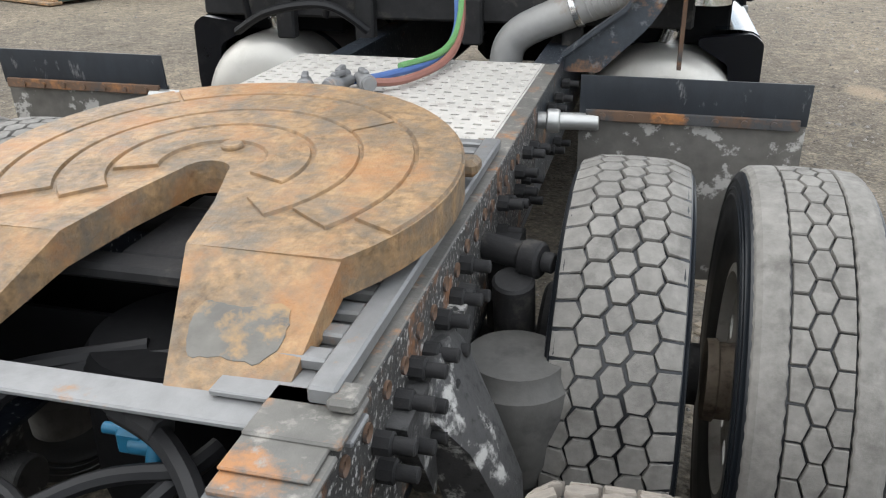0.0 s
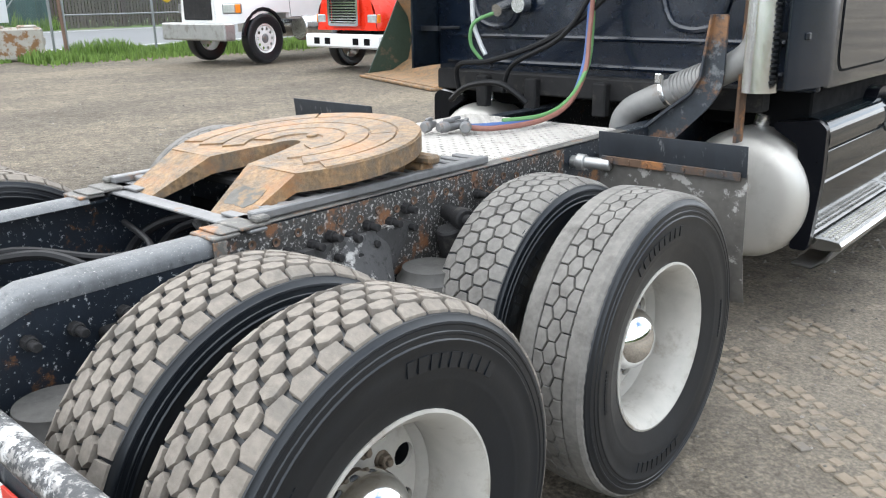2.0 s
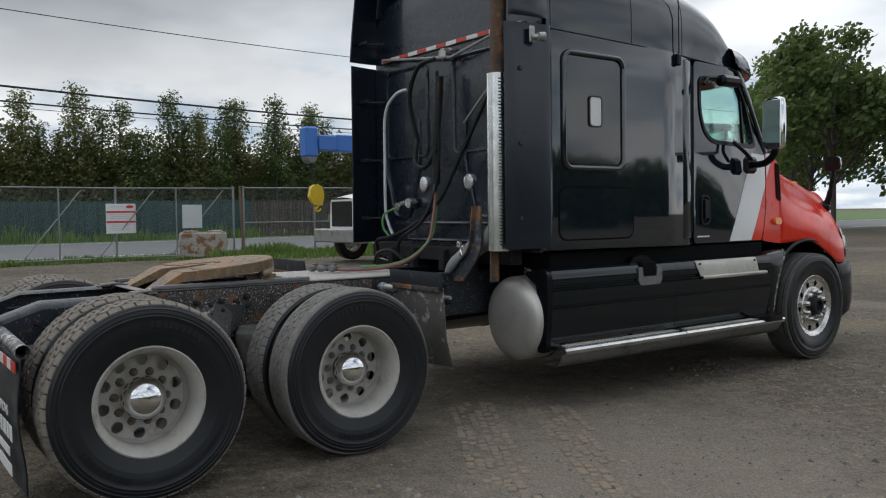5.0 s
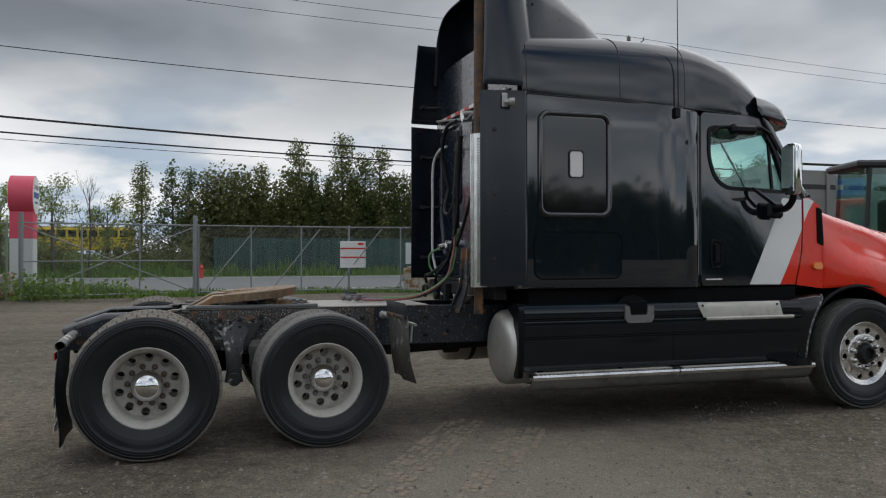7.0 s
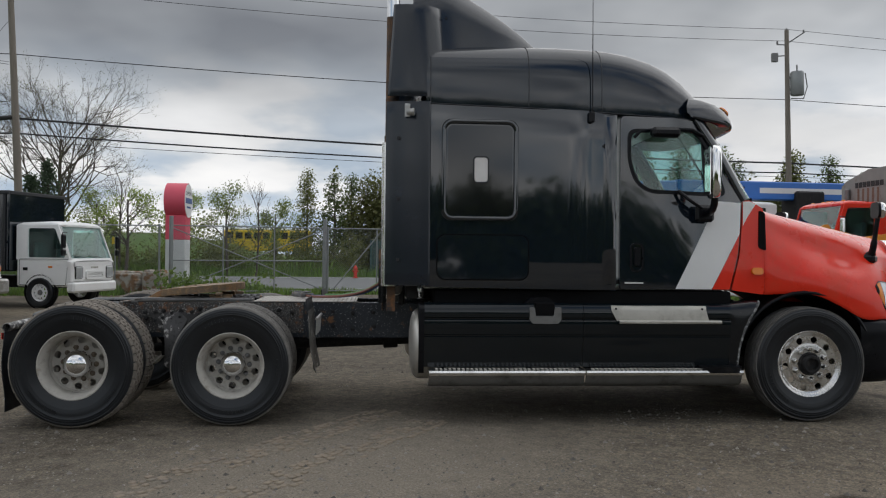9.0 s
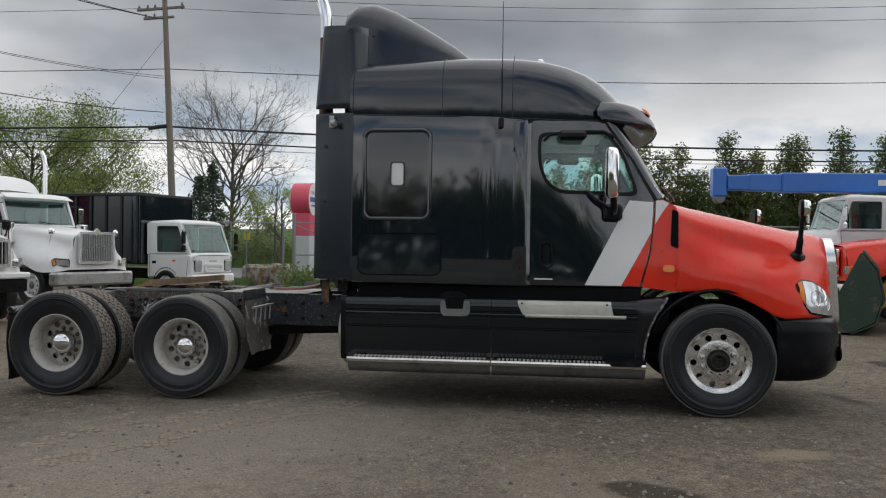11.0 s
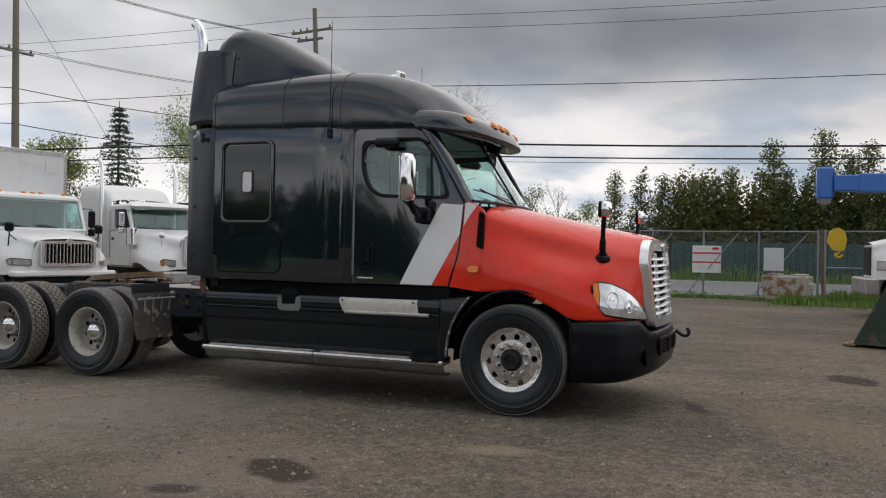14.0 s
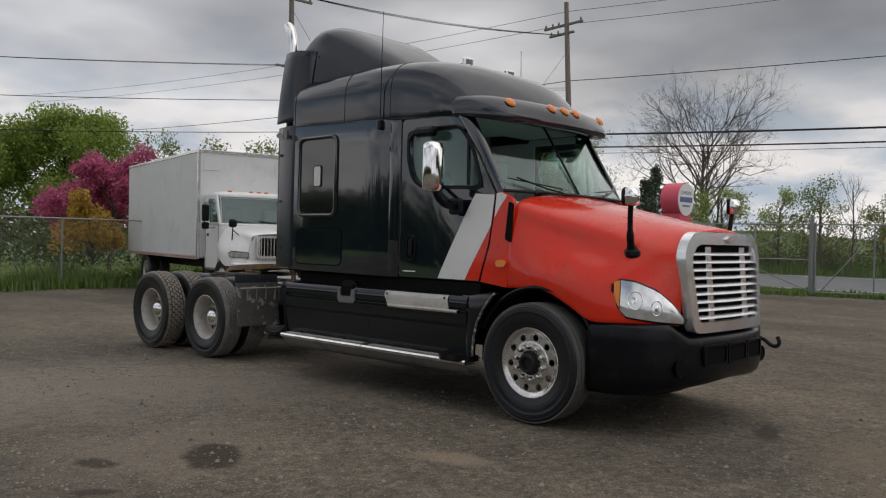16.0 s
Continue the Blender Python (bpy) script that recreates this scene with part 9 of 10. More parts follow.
def bars_grille(root, x0, x1, y, z0, z1, n, mat="chrome_soft", vertical=True):
    g = Geo()
    g.plate(rrect(x0 - 0.06, x1 + 0.06, z0 - 0.06, z1 + 0.06, 0.06), [rrect(x0, x1, z0, z1, 0.04)], "y", y - 0.03, y + 0.03)
    gr = part("grille", g, M[mat], root, "chrome grille with close bars")
    # shaded depth behind the bars, as a near-black sheet
    part("grille_back", Geo().box(x0, x1, y - 0.06, y - 0.04, z0, z1), M["dark_parts_shade"], gr)
    for i in range(n):
        g = Geo()
        if vertical:
            x = x0 + (x1 - x0) * (i + 0.5) / n
            g.box(x - 0.009, x + 0.009, y - 0.03, y + 0.02, z0, z1, 0.004)
        else:
            z = z0 + (z1 - z0) * (i + 0.5) / n
            g.box(x0, x1, y - 0.03, y + 0.02, z - 0.012, z + 0.012, 0.004)
        part("grille_bar", g, M[mat], gr)
    return gr


def roof_lamps(root, w, y, z, xs):
    for x in xs:
        g = Geo()
        g.box(x - 0.05, x + 0.05, y - 0.03, y + 0.03, z, z + 0.04, 0.012)
        part("clearance_lamp", g, M["amber"], root)


def head_lamp(root, x, y, z, sx, sz, amber=True):
    s = 1 if x > 0 else -1
    h = part("headlamp", Geo().box(x - sx / 2, x + sx / 2, y - 0.08, y, z - sz / 2, z + sz / 2, 0.03), M["plastic_black"], root)
    part("lens", Geo().box(x - sx / 2 + 0.015, x + sx / 2 - 0.015 - (0 if s < 0 else 0.0), y - 0.02, y + 0.012, z - sz / 2 + 0.015, z + sz / 2 - 0.015, 0.015), M["lens_clear"], h)
    if amber:
        part("turn_signal", Geo().box(x + s * (sx / 2 - 0.01), x + s * (sx / 2 + 0.035), y - 0.10, y + 0.002, z - sz / 2 + 0.01, z + sz / 2 - 0.01, 0.015), M["amber"], h)


def corner_lamp(root, x, y, z, sx, sz, turn, amber_in=0.0):
    """A headlamp set on the rounded corner of a hood."""
    s = 1 if x > 0 else -1
    base = pose(x, y, z, 0, 0, -s * turn) @ Matrix.Diagonal((s, 1, 1, 1))
    g = Geo()
    g.m = base
    g.prism(round_poly([(-sx / 2, -sz / 2), (sx * 0.42, -sz * 0.42), (sx / 2, sz * 0.25), (sx * 0.3, sz / 2), (-sx / 2, sz * 0.35)], 0.03), "y", -0.08, 0.03)
    h = part("headlamp", g, M["chrome"], root, "chrome-rimmed headlamp")
    g = Geo()
    g.m = base
    g.prism(round_poly([(-sx * 0.44, -sz * 0.36), (sx * 0.2, -sz * 0.32), (sx * 0.24, sz * 0.34), (-sx * 0.44, sz * 0.24)], 0.02), "y", 0.02, 0.042)
    part("lens", g, M["lens_clear"], h, "clear lens")
    g = Geo()
    g.m = base
    g.prism(round_poly([(sx * 0.26, -sz * 0.32), (sx * 0.38, -sz * 0.28), (sx * 0.44, sz * 0.16), (sx * 0.28, sz * 0.36)], 0.015), "y", 0.02, 0.042)
    part("turn_signal", g, M["amber" if amber_in else "lens_clear"], h)


# white box truck
bt = thing("box_truck", "white conventional box truck parked on gravel", "truck", pose(-4.71, -6.01, 0, 0, 0, -12.5))
g = Geo()
g.grid(loft_y([(-1.25, [(1.10, 0.98), (1.12, 1.35), (1.06, 1.70), (0.85, 1.86), (0, 1.90)]), (-0.85, [(1.20, 1.06), (1.18, 1.34), (1.0, 1.66), (0.78, 1.80), (0, 1.84)]), (-0.45, [(1.20, 0.90), (1.16, 1.28), (0.94, 1.58), (0.74, 1.74), (0, 1.79)]), (-0.12, [(1.06, 0.92), (1.0, 1.22), (0.82, 1.48), (0.70, 1.66), (0, 1.72)]), (0.0, [(0.84, 0.94), (0.80, 1.20), (0.74, 1.44), (0.64, 1.62), (0, 1.67)])]))
g.add([(-0.84, 0, 0.94), (0.84, 0, 0.94), (0.74, 0, 1.44), (0.64, 0, 1.62), (-0.64, 0, 1.62), (-0.74, 0, 1.44)], [(0, 1, 2, 3, 4, 5)])
part("hood", g, M["white_paint"], bt, "white rounded hood", 60)
bars_grille(bt, -0.56, 0.56, 0.08, 1.14, 1.56, 14)
g = Geo()
g.prism([(0, 1.68), (0.09, 1.60), (0, 1.52), (-0.09, 1.60)], "y", 0.06, 0.125)
part("emblem", g, M["alu_dull"], bt)
for s in (1, -1):
    corner_lamp(bt, s * 0.99, -0.10, 1.17, 0.50, 0.17, 38)
part("bumper", Geo().box(-1.16, 1.16, -0.22, 0.06, 0.86, 0.98, 0.03), M["white_paint"], bt, "white front bumper")
part("bumper_lip", Geo().box(-1.12, 1.12, -0.22, 0.02, 0.60, 0.85, 0.03), M["plastic_black"], bt)
cab_shell(bt, -1.08, -2.20, 1.12, 0.75, 1.88, 2.68, 0.28, "white_paint")
roof_lamps(bt, 1, -1.45, 2.68, (-0.75, -0.2, 0.0, 0.2, 0.75))
west_mirror(bt, 1.12, -1.4, 2.15, "plastic_black", 0.20)
for s in (1, -1):
    g = Geo()
    g.sweep([(s * 1.02, -0.50, 1.42), (s * 1.02, -0.44, 1.82)], 0.014, 6)
    g.sweep([(s * 0.84, -0.40, 1.58), (s * 1.02, -0.44, 1.74)], 0.012, 6)
    g.box(s * 1.02 - 0.10, s * 1.02 + 0.10, -0.50, -0.40, 1.80, 2.00, 0.04)
    part("hood_mirror", g, M["plastic_black"], bt)
bx = part("box_body", Geo().box(-1.28, 1.28, -9.35, -2.27, 1.02, 3.75, 0.03), M["box_white"], bt, "plain white cargo box")
for s in (1, -1):
    part("corner_post", Geo().box(s * 1.22, s * 1.295, -2.33, -2.255, 1.0, 3.77, 0.012), M["alu"], bx)
    part("roof_rail", Geo().box(s * 1.24, s * 1.295, -9.36, -2.33, 3.69, 3.77, 0.01), M["alu"], bx)
    part("base_rail", Geo().box(s * 1.25, s * 1.293, -9.36, -2.33, 0.99, 1.09, 0.008), M["alu_dull"], bx)
    for i in range(28):
        part("conspicuity_patch", Geo().box(s * 1.293, s * 1.296, -9.3 + 0.25 * i, -9.18 + 0.25 * i, 1.02, 1.06, 0.0008), M["refl_red"], bx)
    part("vent_plate", Geo().box(s * 0.75, s * 1.15, -2.268, -2.255, 3.25, 3.55, 0.004), M["box_white"], bx)
part("front_rail", Geo().box(-1.22, 1.22, -2.32, -2.255, 3.66, 3.77, 0.01), M["alu"], bx)
g = Geo()
for s in (1, -1):
    g.box(s * 0.38, s * 0.46, -9.3, -0.3, 0.72, 0.98, 0.01)
part("frame", g, M["grimy"], bt)
for s in (1, -1):
    road_wheel(bt, s * 1.03, -0.80, 0.53)
    road_wheel(bt, s * 1.12, -7.3, 0.53, True)

# white sleeper tractor
wt = thing("white_tractor", "white conventional tractor truck with chrome grille", "truck", pose(-10.42, -7.07, 0, 0, 0, -18.5))
g = Geo()
g.grid(loft_y([(-2.0, [(1.02, 1.0), (1.03, 1.4), (0.95, 1.8), (0.75, 1.98), (0, 2.04)]), (-1.2, [(1.20, 1.05), (1.14, 1.3), (0.85, 1.66), (0.70, 1.9), (0, 1.97)]), (-0.55, [(1.22, 0.85), (1.12, 1.18), (0.78, 1.55), (0.66, 1.82), (0, 1.90)]), (-0.08, [(1.12, 0.85), (1.0, 1.12), (0.72, 1.42), (0.62, 1.76), (0, 1.85)]), (0.0, [(0.7, 0.9), (0.68, 1.1), (0.64, 1.42), (0.58, 1.72), (0, 1.80)])]))
g.add([(-0.7, 0, 0.9), (0.7, 0, 0.9), (0.64, 0, 1.42), (0.58, 0, 1.72), (-0.58, 0, 1.72), (-0.64, 0, 1.42)], [(0, 1, 2, 3, 4, 5)])
part("hood", g, M["white_paint"], wt, "white hood", 60)
bars_grille(wt, -0.48, 0.48, 0.08, 1.10, 1.78, 18)
g = Geo()
g.prism([(0, 1.93), (0.09, 1.85), (0, 1.77), (-0.09, 1.85)], "y", 0.04, 0.115)
part("emblem", g, M["alu_dull"], wt)
g = Geo()
g.grid([[(-1.0, -1.98, 2.70), (-0.5, -1.90, 2.71), (0.5, -1.90, 2.71), (1.0, -1.98, 2.70)], [(-0.98, -2.22, 2.82), (-0.5, -2.18, 2.84), (0.5, -2.18, 2.84), (0.98, -2.22, 2.82)]])
thicken(part("sun_visor", g, M["white_paint"], wt, "white sun visor"), 0.02)
for s in (1, -1):
    corner_lamp(wt, s * 0.96, -0.06, 1.08, 0.42, 0.22, 30, 1.0)
part("bumper", Geo().box(-1.2, 1.2, -0.2, 0.10, 0.50, 0.84, 0.05), M["bracket_alu"], wt, "dull steel bumper")
cab_shell(wt, -1.9, -3.3, 1.03, 0.9, 2.0, 2.78, 0.30, "white_paint")
g = Geo()
g.grid(loft_y([(-3.2, [(1.05, 1.0), (1.06, 2.2), (1.0, 2.75), (0.8, 2.9), (0, 2.95)]), (-3.6, [(1.10, 1.0), (1.10, 2.3), (1.06, 3.05), (0.85, 3.25), (0, 3.3)]), (-4.2, [(1.10, 1.0), (1.10, 2.3), (1.08, 3.2), (0.9, 3.38), (0, 3.42)]), (-5.0, [(1.10, 1.0), (1.10, 2.3), (1.08, 3.2), (0.9, 3.38), (0, 3.42)])]))
part("sleeper", g, M["white_paint"], wt, "white sleeper with rounded roof", 60)
roof_lamps(wt, 1, -2.35, 2.78, (-0.7, -0.25, 0.0, 0.25, 0.7))
for s in (1, -1):
    g = Geo()
    g.sweep([(s * 1.22, -3.38, 0.9)] + spline([(s * 1.22, -3.38, 3.75), (s * 1.22, -3.44, 3.98), (s * 1.23, -3.54, 4.13)], 5), 0.062, 16)
    part("exhaust_pipe", g, M["chrome"], wt, "tall upright chrome exhaust pipe")
    g = Geo()
    g.cyl((s * 1.12, -1.75, 1.55), (s * 1.12, -1.75, 2.05), 0.16, n=20, b=0.02)
    part("air_cleaner", g, M["chrome"], wt)
    g = Geo()
    g.sweep([(s * 0.85, -0.6, 1.5), (s * 0.98, -0.35, 1.78)], 0.012, 6)
    g.lathe([(0.0, 0.05), (0.06, 0.04), (0.09, 0.0), (0.0, -0.01)], "y", (s * 0.98, -0.35, 1.83), 16)
    part("hood_mirror", g, M["chrome"], wt)
    road_wheel(wt, s * 1.03, -0.85, 0.51)
    road_wheel(wt, s * 1.10, -6.2, 0.51, True)
    road_wheel(wt, s * 1.10, -7.5, 0.51, True)
west_mirror(wt, 1.03, -2.1, 2.3, "chrome", 0.20)
g = Geo()
for s in (1, -1):
    g.box(s * 0.38, s * 0.46, -8.2, -0.3, 0.72, 1.0, 0.01)
part("frame", g, M["grimy"], wt)

# cab-over truck with a black body
co = thing("cabover_truck", "white cab-over truck with black box body", "truck", pose(-14.73, -5.82, 0, 0, 0, -13.6))
cab_shell(co, 0.0, -1.55, 1.0, 0.55, 1.28, 2.26, 0.36, "white_paint")
g = Geo()
g.grid(loft_y([(-0.06, [(1.0, 0.70), (1.0, 1.0), (0.99, 1.27), (0, 1.29)]), (0.02, [(0.985, 0.70), (0.985, 1.0), (0.965, 1.26), (0, 1.285)]), (0.07, [(0.90, 0.70), (0.90, 1.0), (0.88, 1.22), (0, 1.25)])]))
g.add([(-0.90, 0.07, 0.70), (0.90, 0.07, 0.70), (0.88, 0.07, 1.22), (-0.88, 0.07, 1.22)], [(0, 1, 2, 3)])
part("front_panel", g, M["white_paint"], co)
bars_grille(co, -0.36, 0.36, 0.085, 0.80, 0.92, 2, "white_paint", False)
g = Geo()
for i in range(5):
    g.box(-0.17 + 0.07 * i, -0.12 + 0.07 * i, 0.07, 0.082, 1.04, 1.09, 0.004)
part("name_bars", g, M["alu_dull"], co)["kind"] = "stuff"
for s in (1, -1):
    head_lamp(co, s * 0.72, 0.10, 0.93, 0.34, 0.34, False)
    road_wheel(co, s * 0.90, -0.85, 0.40)
    road_wheel(co, s * 0.95, -4.2, 0.40, True)
    part("wheel_arch", Geo().lathe([(0.46, -0.06), (0.46, 0.02), (0.43, 0.02), (0.43, -0.06)], "x", (s * 0.98, -0.85, 0.42), 32, True), M["plastic_black"], co)
    part("marker_lamp", Geo().box(s * 1.0, s * 1.012, -0.62, -0.50, 1.05, 1.10, 0.004), M["amber"], co)
west_mirror(co, 1.0, -0.1, 1.75, "plastic_black", 0.18)
part("bumper", Geo().box(-1.02, 1.02, -0.10, 0.14, 0.40, 0.68, 0.05), M["white_paint"], co, "white bumper")
bb = part("box_body", Geo().box(-1.2, 1.2, -5.9, -1.62, 0.95, 3.0, 0.03), M["black_paint"], co, "black tipping body")
for i in range(8):
    for s in (1, -1):
        part("rib", Geo().box(s * 1.2, s * 1.245, -5.85 + 0.58 * i, -5.77 + 0.58 * i, 0.97, 3.0, 0.01), M["black_matt"], bb)
for s in (1, -1):
    part("top_rail", Geo().box(s * 1.18, s * 1.26, -5.9, -1.6, 2.98, 3.07, 0.012), M["black_matt"], bb)
part("top_rail", Geo().box(-1.18, 1.18, -1.68, -1.6, 2.98, 3.07, 0.012), M["black_matt"], bb)
part("frame", Geo().box(-0.42, 0.42, -5.9, -0.3, 0.5, 0.8, 0.01), M["grimy"], co)

# crane truck
cr = thing("crane_truck", "white boom truck with a long blue crane boom", "truck", Matrix.LocRotScale((-16.42, 10.36, 0), Euler((0, 0, radians(184))), (1.05, 1.05, 1.12)))
g = Geo()
g.grid(loft_y([(-1.9, [(1.08, 1.1), (1.08, 1.5), (1.0, 1.8), (0.8, 1.94), (0, 2.0)]), (-1.0, [(1.16, 1.1), (1.12, 1.4), (0.96, 1.72), (0.76, 1.88), (0, 1.94)]), (-0.42, [(1.14, 0.92), (1.10, 1.3), (0.84, 1.64), (0.68, 1.80), (0, 1.86)]), (-0.10, [(0.80, 0.90), (0.78, 1.3), (0.66, 1.56), (0.58, 1.73), (0, 1.79)]), (0.0, [(0.64, 0.9), (0.63, 1.3), (0.61, 1.55), (0.55, 1.71), (0, 1.77)])]))
g.add([(-0.64, 0, 0.9), (0.64, 0, 0.9), (0.61, 0, 1.55), (0.55, 0, 1.71), (-0.55, 0, 1.71), (-0.61, 0, 1.55)], [(0, 1, 2, 3, 4, 5)])
part("hood", g, M["white_paint"], cr, "white square hood", 60)
part("grille", Geo().box(-0.52, 0.52, -0.02, 0.03, 0.98, 1.66, 0.02), M["grimy"], cr, "black mesh grille")
for s in (1, -1):
    g = Geo()
    g.m = pose(s * 0.965, -0.235, 1.22, 0, 0, -s * 43)
    g.box(-0.22, 0.22, -0.05, 0.035, -0.11, 0.11, 0.02)
    lamp = part("headlamp", g, M["alu_dark"], cr, "square headlamp beside an amber signal")
    for nm, u0, u1, mt in (("lens", -0.20, 0.06, "lens_clear"), ("turn_signal", 0.075, 0.20, "amber")):
        g = Geo()
        g.m = pose(s * 0.965, -0.235, 1.22, 0, 0, -s * 43) @ Matrix.Diagonal((s, 1, 1, 1))
        g.box(u0, u1, 0.02, 0.045, -0.09, 0.09, 0.012)
        part(nm, g, M[mt], lamp)
    g = Geo()
    g.m = Matrix.Diagonal((s, 1, 1, 1))
    pts = [(1.14, -1.0 + 0.64 * math.cos(radians(a)), 0.54 + 0.66 * math.sin(radians(a))) for a in range(10, 171, 16)]
    g.sweep(pts, 0.05, 6)
    part("fender_flare", g, M["plastic_black"], cr)
    road_wheel(cr, s * 1.06, -1.0, 0.56)
    road_wheel(cr, s * 1.10, -6.3, 0.56, True)
    road_wheel(cr, s * 1.10, -7.7, 0.56, True)
    g = Geo()
    g.cyl((s * 0.95, -3.9, 0.75), (s * 0.95, -2.3, 0.75), 0.30, n=24, b=0.03)
    part("fuel_tank", g, M["alu"], cr)
part("bumper", Geo().box(-1.2, 1.2, -0.1, 0.22, 0.55, 0.92, 0.03), M["bracket_alu"], cr, "scratched steel bumper")
cab_shell(cr, -1.85, -3.3, 1.05, 0.95, 1.95, 2.85, 0.25, "white_paint")
west_mirror(cr, 1.05, -2.0, 2.35, "chrome", 0.18)
roof_lamps(cr, 1, -2.3, 2.85, (-0.6, -0.2, 0.0, 0.2, 0.6))
g = Geo()
g.cyl((0.3, -2.7, 2.85), (0.3, -2.7, 3.02), 0.08, n=14, b=0.02)
part("beacon", g, M["amber"], cr, "amber roof beacon")
g = Geo()
g.box(-0.22, 0.22, -12.5, 0.85, 3.000, 3.394, 0.03)
boom = part("boom", g, M["blue_paint"], cr, "blue telescopic crane boom")
part("boom_sleeve", Geo().box(-0.28, 0.28, -12.5, -0.62, 2.953, 3.459, 0.03), M["blue_paint"], boom)
part("boom_sleeve", Geo().box(-0.25, 0.25, -0.62, 0.28, 2.981, 3.422, 0.03), M["blue_paint"], boom)
part("boom_head", Geo().box(-0.20, 0.20, 0.85, 1.25, 2.812, 3.600, 0.05), M["blue_paint"], boom)
g = Geo()
g.cyl((-0.16, 1.05, 2.812), (0.16, 1.05, 2.812), 0.16, n=18, b=0.02)
part("sheave", g, M["steel_grey"], boom)
for s in (1, -1):
    part("white_panel", Geo().box(s * 0.282, s * 0.288, -6.3, -3.2, 3.131, 3.281, 0.002), M["letter_white"], boom)
    g = Geo()
    y = -6.6
    for wd in (0.26, 0.16, 0.16, 0.07, 0.12, 0.16, 0.16):
        g.box(s * 0.282, s * 0.288, y - wd, y, 3.112, 3.319, 0.002)
        y -= wd + 0.05
    part("name_bars", g, M["letter_white"], boom)["kind"] = "stuff"
g = Geo()
g.box(-0.45, 0.45, -5.2, -4.3, 1.0, 3.2, 0.05)
g.box(-1.1, 1.1, -11.5, -4.0, 1.05, 1.25, 0.03)
part("crane_base", g, M["grimy"], cr)
g = Geo()
g.m = pose(0.25, 0.72, 1.856, 24, 0, 0)
g.prism(round_poly([(-0.30, -0.20), (-0.05, -0.30), (0.18, -0.16), (0.22, 0.12), (0.10, 0.26), (-0.10, 0.26), (-0.24, 0.08)], 0.06), "x", -0.07, 0.07)
hook = part("hook_block", g, M["yellow_paint"], cr, "yellow crane hook block")
g = Geo()
g.sweep(spline([(0.25, 0.66, 1.613), (0.25, 0.64, 1.528), (0.25, 0.74, 1.453), (0.25, 0.64, 1.397), (0.25, 0.55, 1.463)], 5), 0.03, 8)
part("hook", g, M["yellow_paint"], hook)
g = Geo()
for x in (-0.03, 0.03):
    g.sweep([(0.22 + x, 0.74, 2.062), (0.12 + x, 1.0, 2.766)], 0.010, 5)
part("hoist_rope", g, M["wire"], cr)

# red truck beside it
rd = thing("red_truck", "red conventional truck with chrome grille", "truck", pose(-11.8, 11.1, 0, 0, 0, 181))
g = Geo()
g.grid(loft_y([(-1.9, [(1.02, 1.1), (1.03, 1.5), (0.95, 1.78), (0.75, 1.92), (0, 1.98)]), (-1.0, [(1.14, 1.1), (1.08, 1.4), (0.9, 1.68), (0.72, 1.84), (0, 1.90)]), (-0.3, [(1.12, 0.92), (1.04, 1.3), (0.85, 1.60), (0.68, 1.76), (0, 1.82)]), (0.0, [(0.95, 0.9), (0.9, 1.3), (0.78, 1.52), (0.62, 1.68), (0, 1.74)])]))
g.add([(-0.95, 0, 0.9), (0.95, 0, 0.9), (0.78, 0, 1.52), (0.62, 0, 1.68), (-0.62, 0, 1.68), (-0.78, 0, 1.52)], [(0, 1, 2, 3, 4, 5)])
part("hood", g, M["red_paint"], rd, "red hood", 60)
bars_grille(rd, -0.42, 0.42, 0.08, 1.05, 1.58, 9, "chrome", False)
cab_shell(rd, -1.85, -3.2, 1.05, 0.95, 1.98, 2.92, 0.28, "red_paint")
roof_lamps(rd, 1, -2.3, 2.92, (-0.7, -0.2, 0.0, 0.2, 0.7))
part("bumper", Geo().box(-1.2, 1.2, -0.1, 0.18, 0.52, 0.82, 0.04), M["letter_white"], rd, "white bumper with square openings")
# shaded openings painted as thin near-black plates on the bumper
for x in (-0.8, -0.45, 0.45, 0.8):
    part("bumper_opening", Geo().box(x - 0.09, x + 0.09, 0.178, 0.186, 0.60, 0.74, 0.003), M["dark_parts_shade"], rd)
west_mirror(rd, 1.05, -2.0, 2.3, "chrome", 0.18)
for s in (1, -1):
    head_lamp(rd, s * 0.80, 0.0, 1.15, 0.30, 0.20)
    road_wheel(rd, s * 1.05, -1.0, 0.52, rim="disc_steel")
    road_wheel(rd, s * 1.10, -6.0, 0.52, True)
part("frame", Geo().box(-0.46, 0.46, -7.5, -0.3, 0.7, 1.0, 0.01), M["grimy"], rd)
g = Geo()
g.prism(round_poly([(-1.24, 1.15), (1.24, 1.15), (1.24, 3.45), (1.02, 3.58), (0.0, 3.82), (-1.24, 3.82)], 0.03), "y", -3.52, -3.42)
g.box(-1.24, 1.24, -8.4, -3.50, 1.10, 1.22, 0.02)
g.box(-1.24, -1.18, -8.4, -3.50, 1.2, 3.70, 0.02)
g.box(1.18, 1.24, -8.4, -3.50, 1.2, 3.45, 0.02)
g.box(-1.24, 1.24, -8.4, -8.3, 1.2, 3.45, 0.02)
tb = part("tipping_body", g, M["body_grey"], rd, "tall grey steel tipping body with stained headboard")
g = Geo()
x = 0.60
for wd in (0.13, 0.15, 0.14, 0.14, 0.16, 0.15, 0.15):
    g.box(x - wd, x, -3.418, -3.412, 3.36, 3.50, 0.001)
    x -= wd + 0.03
part("name_bars", g, M["wire"], tb)["kind"] = "stuff"
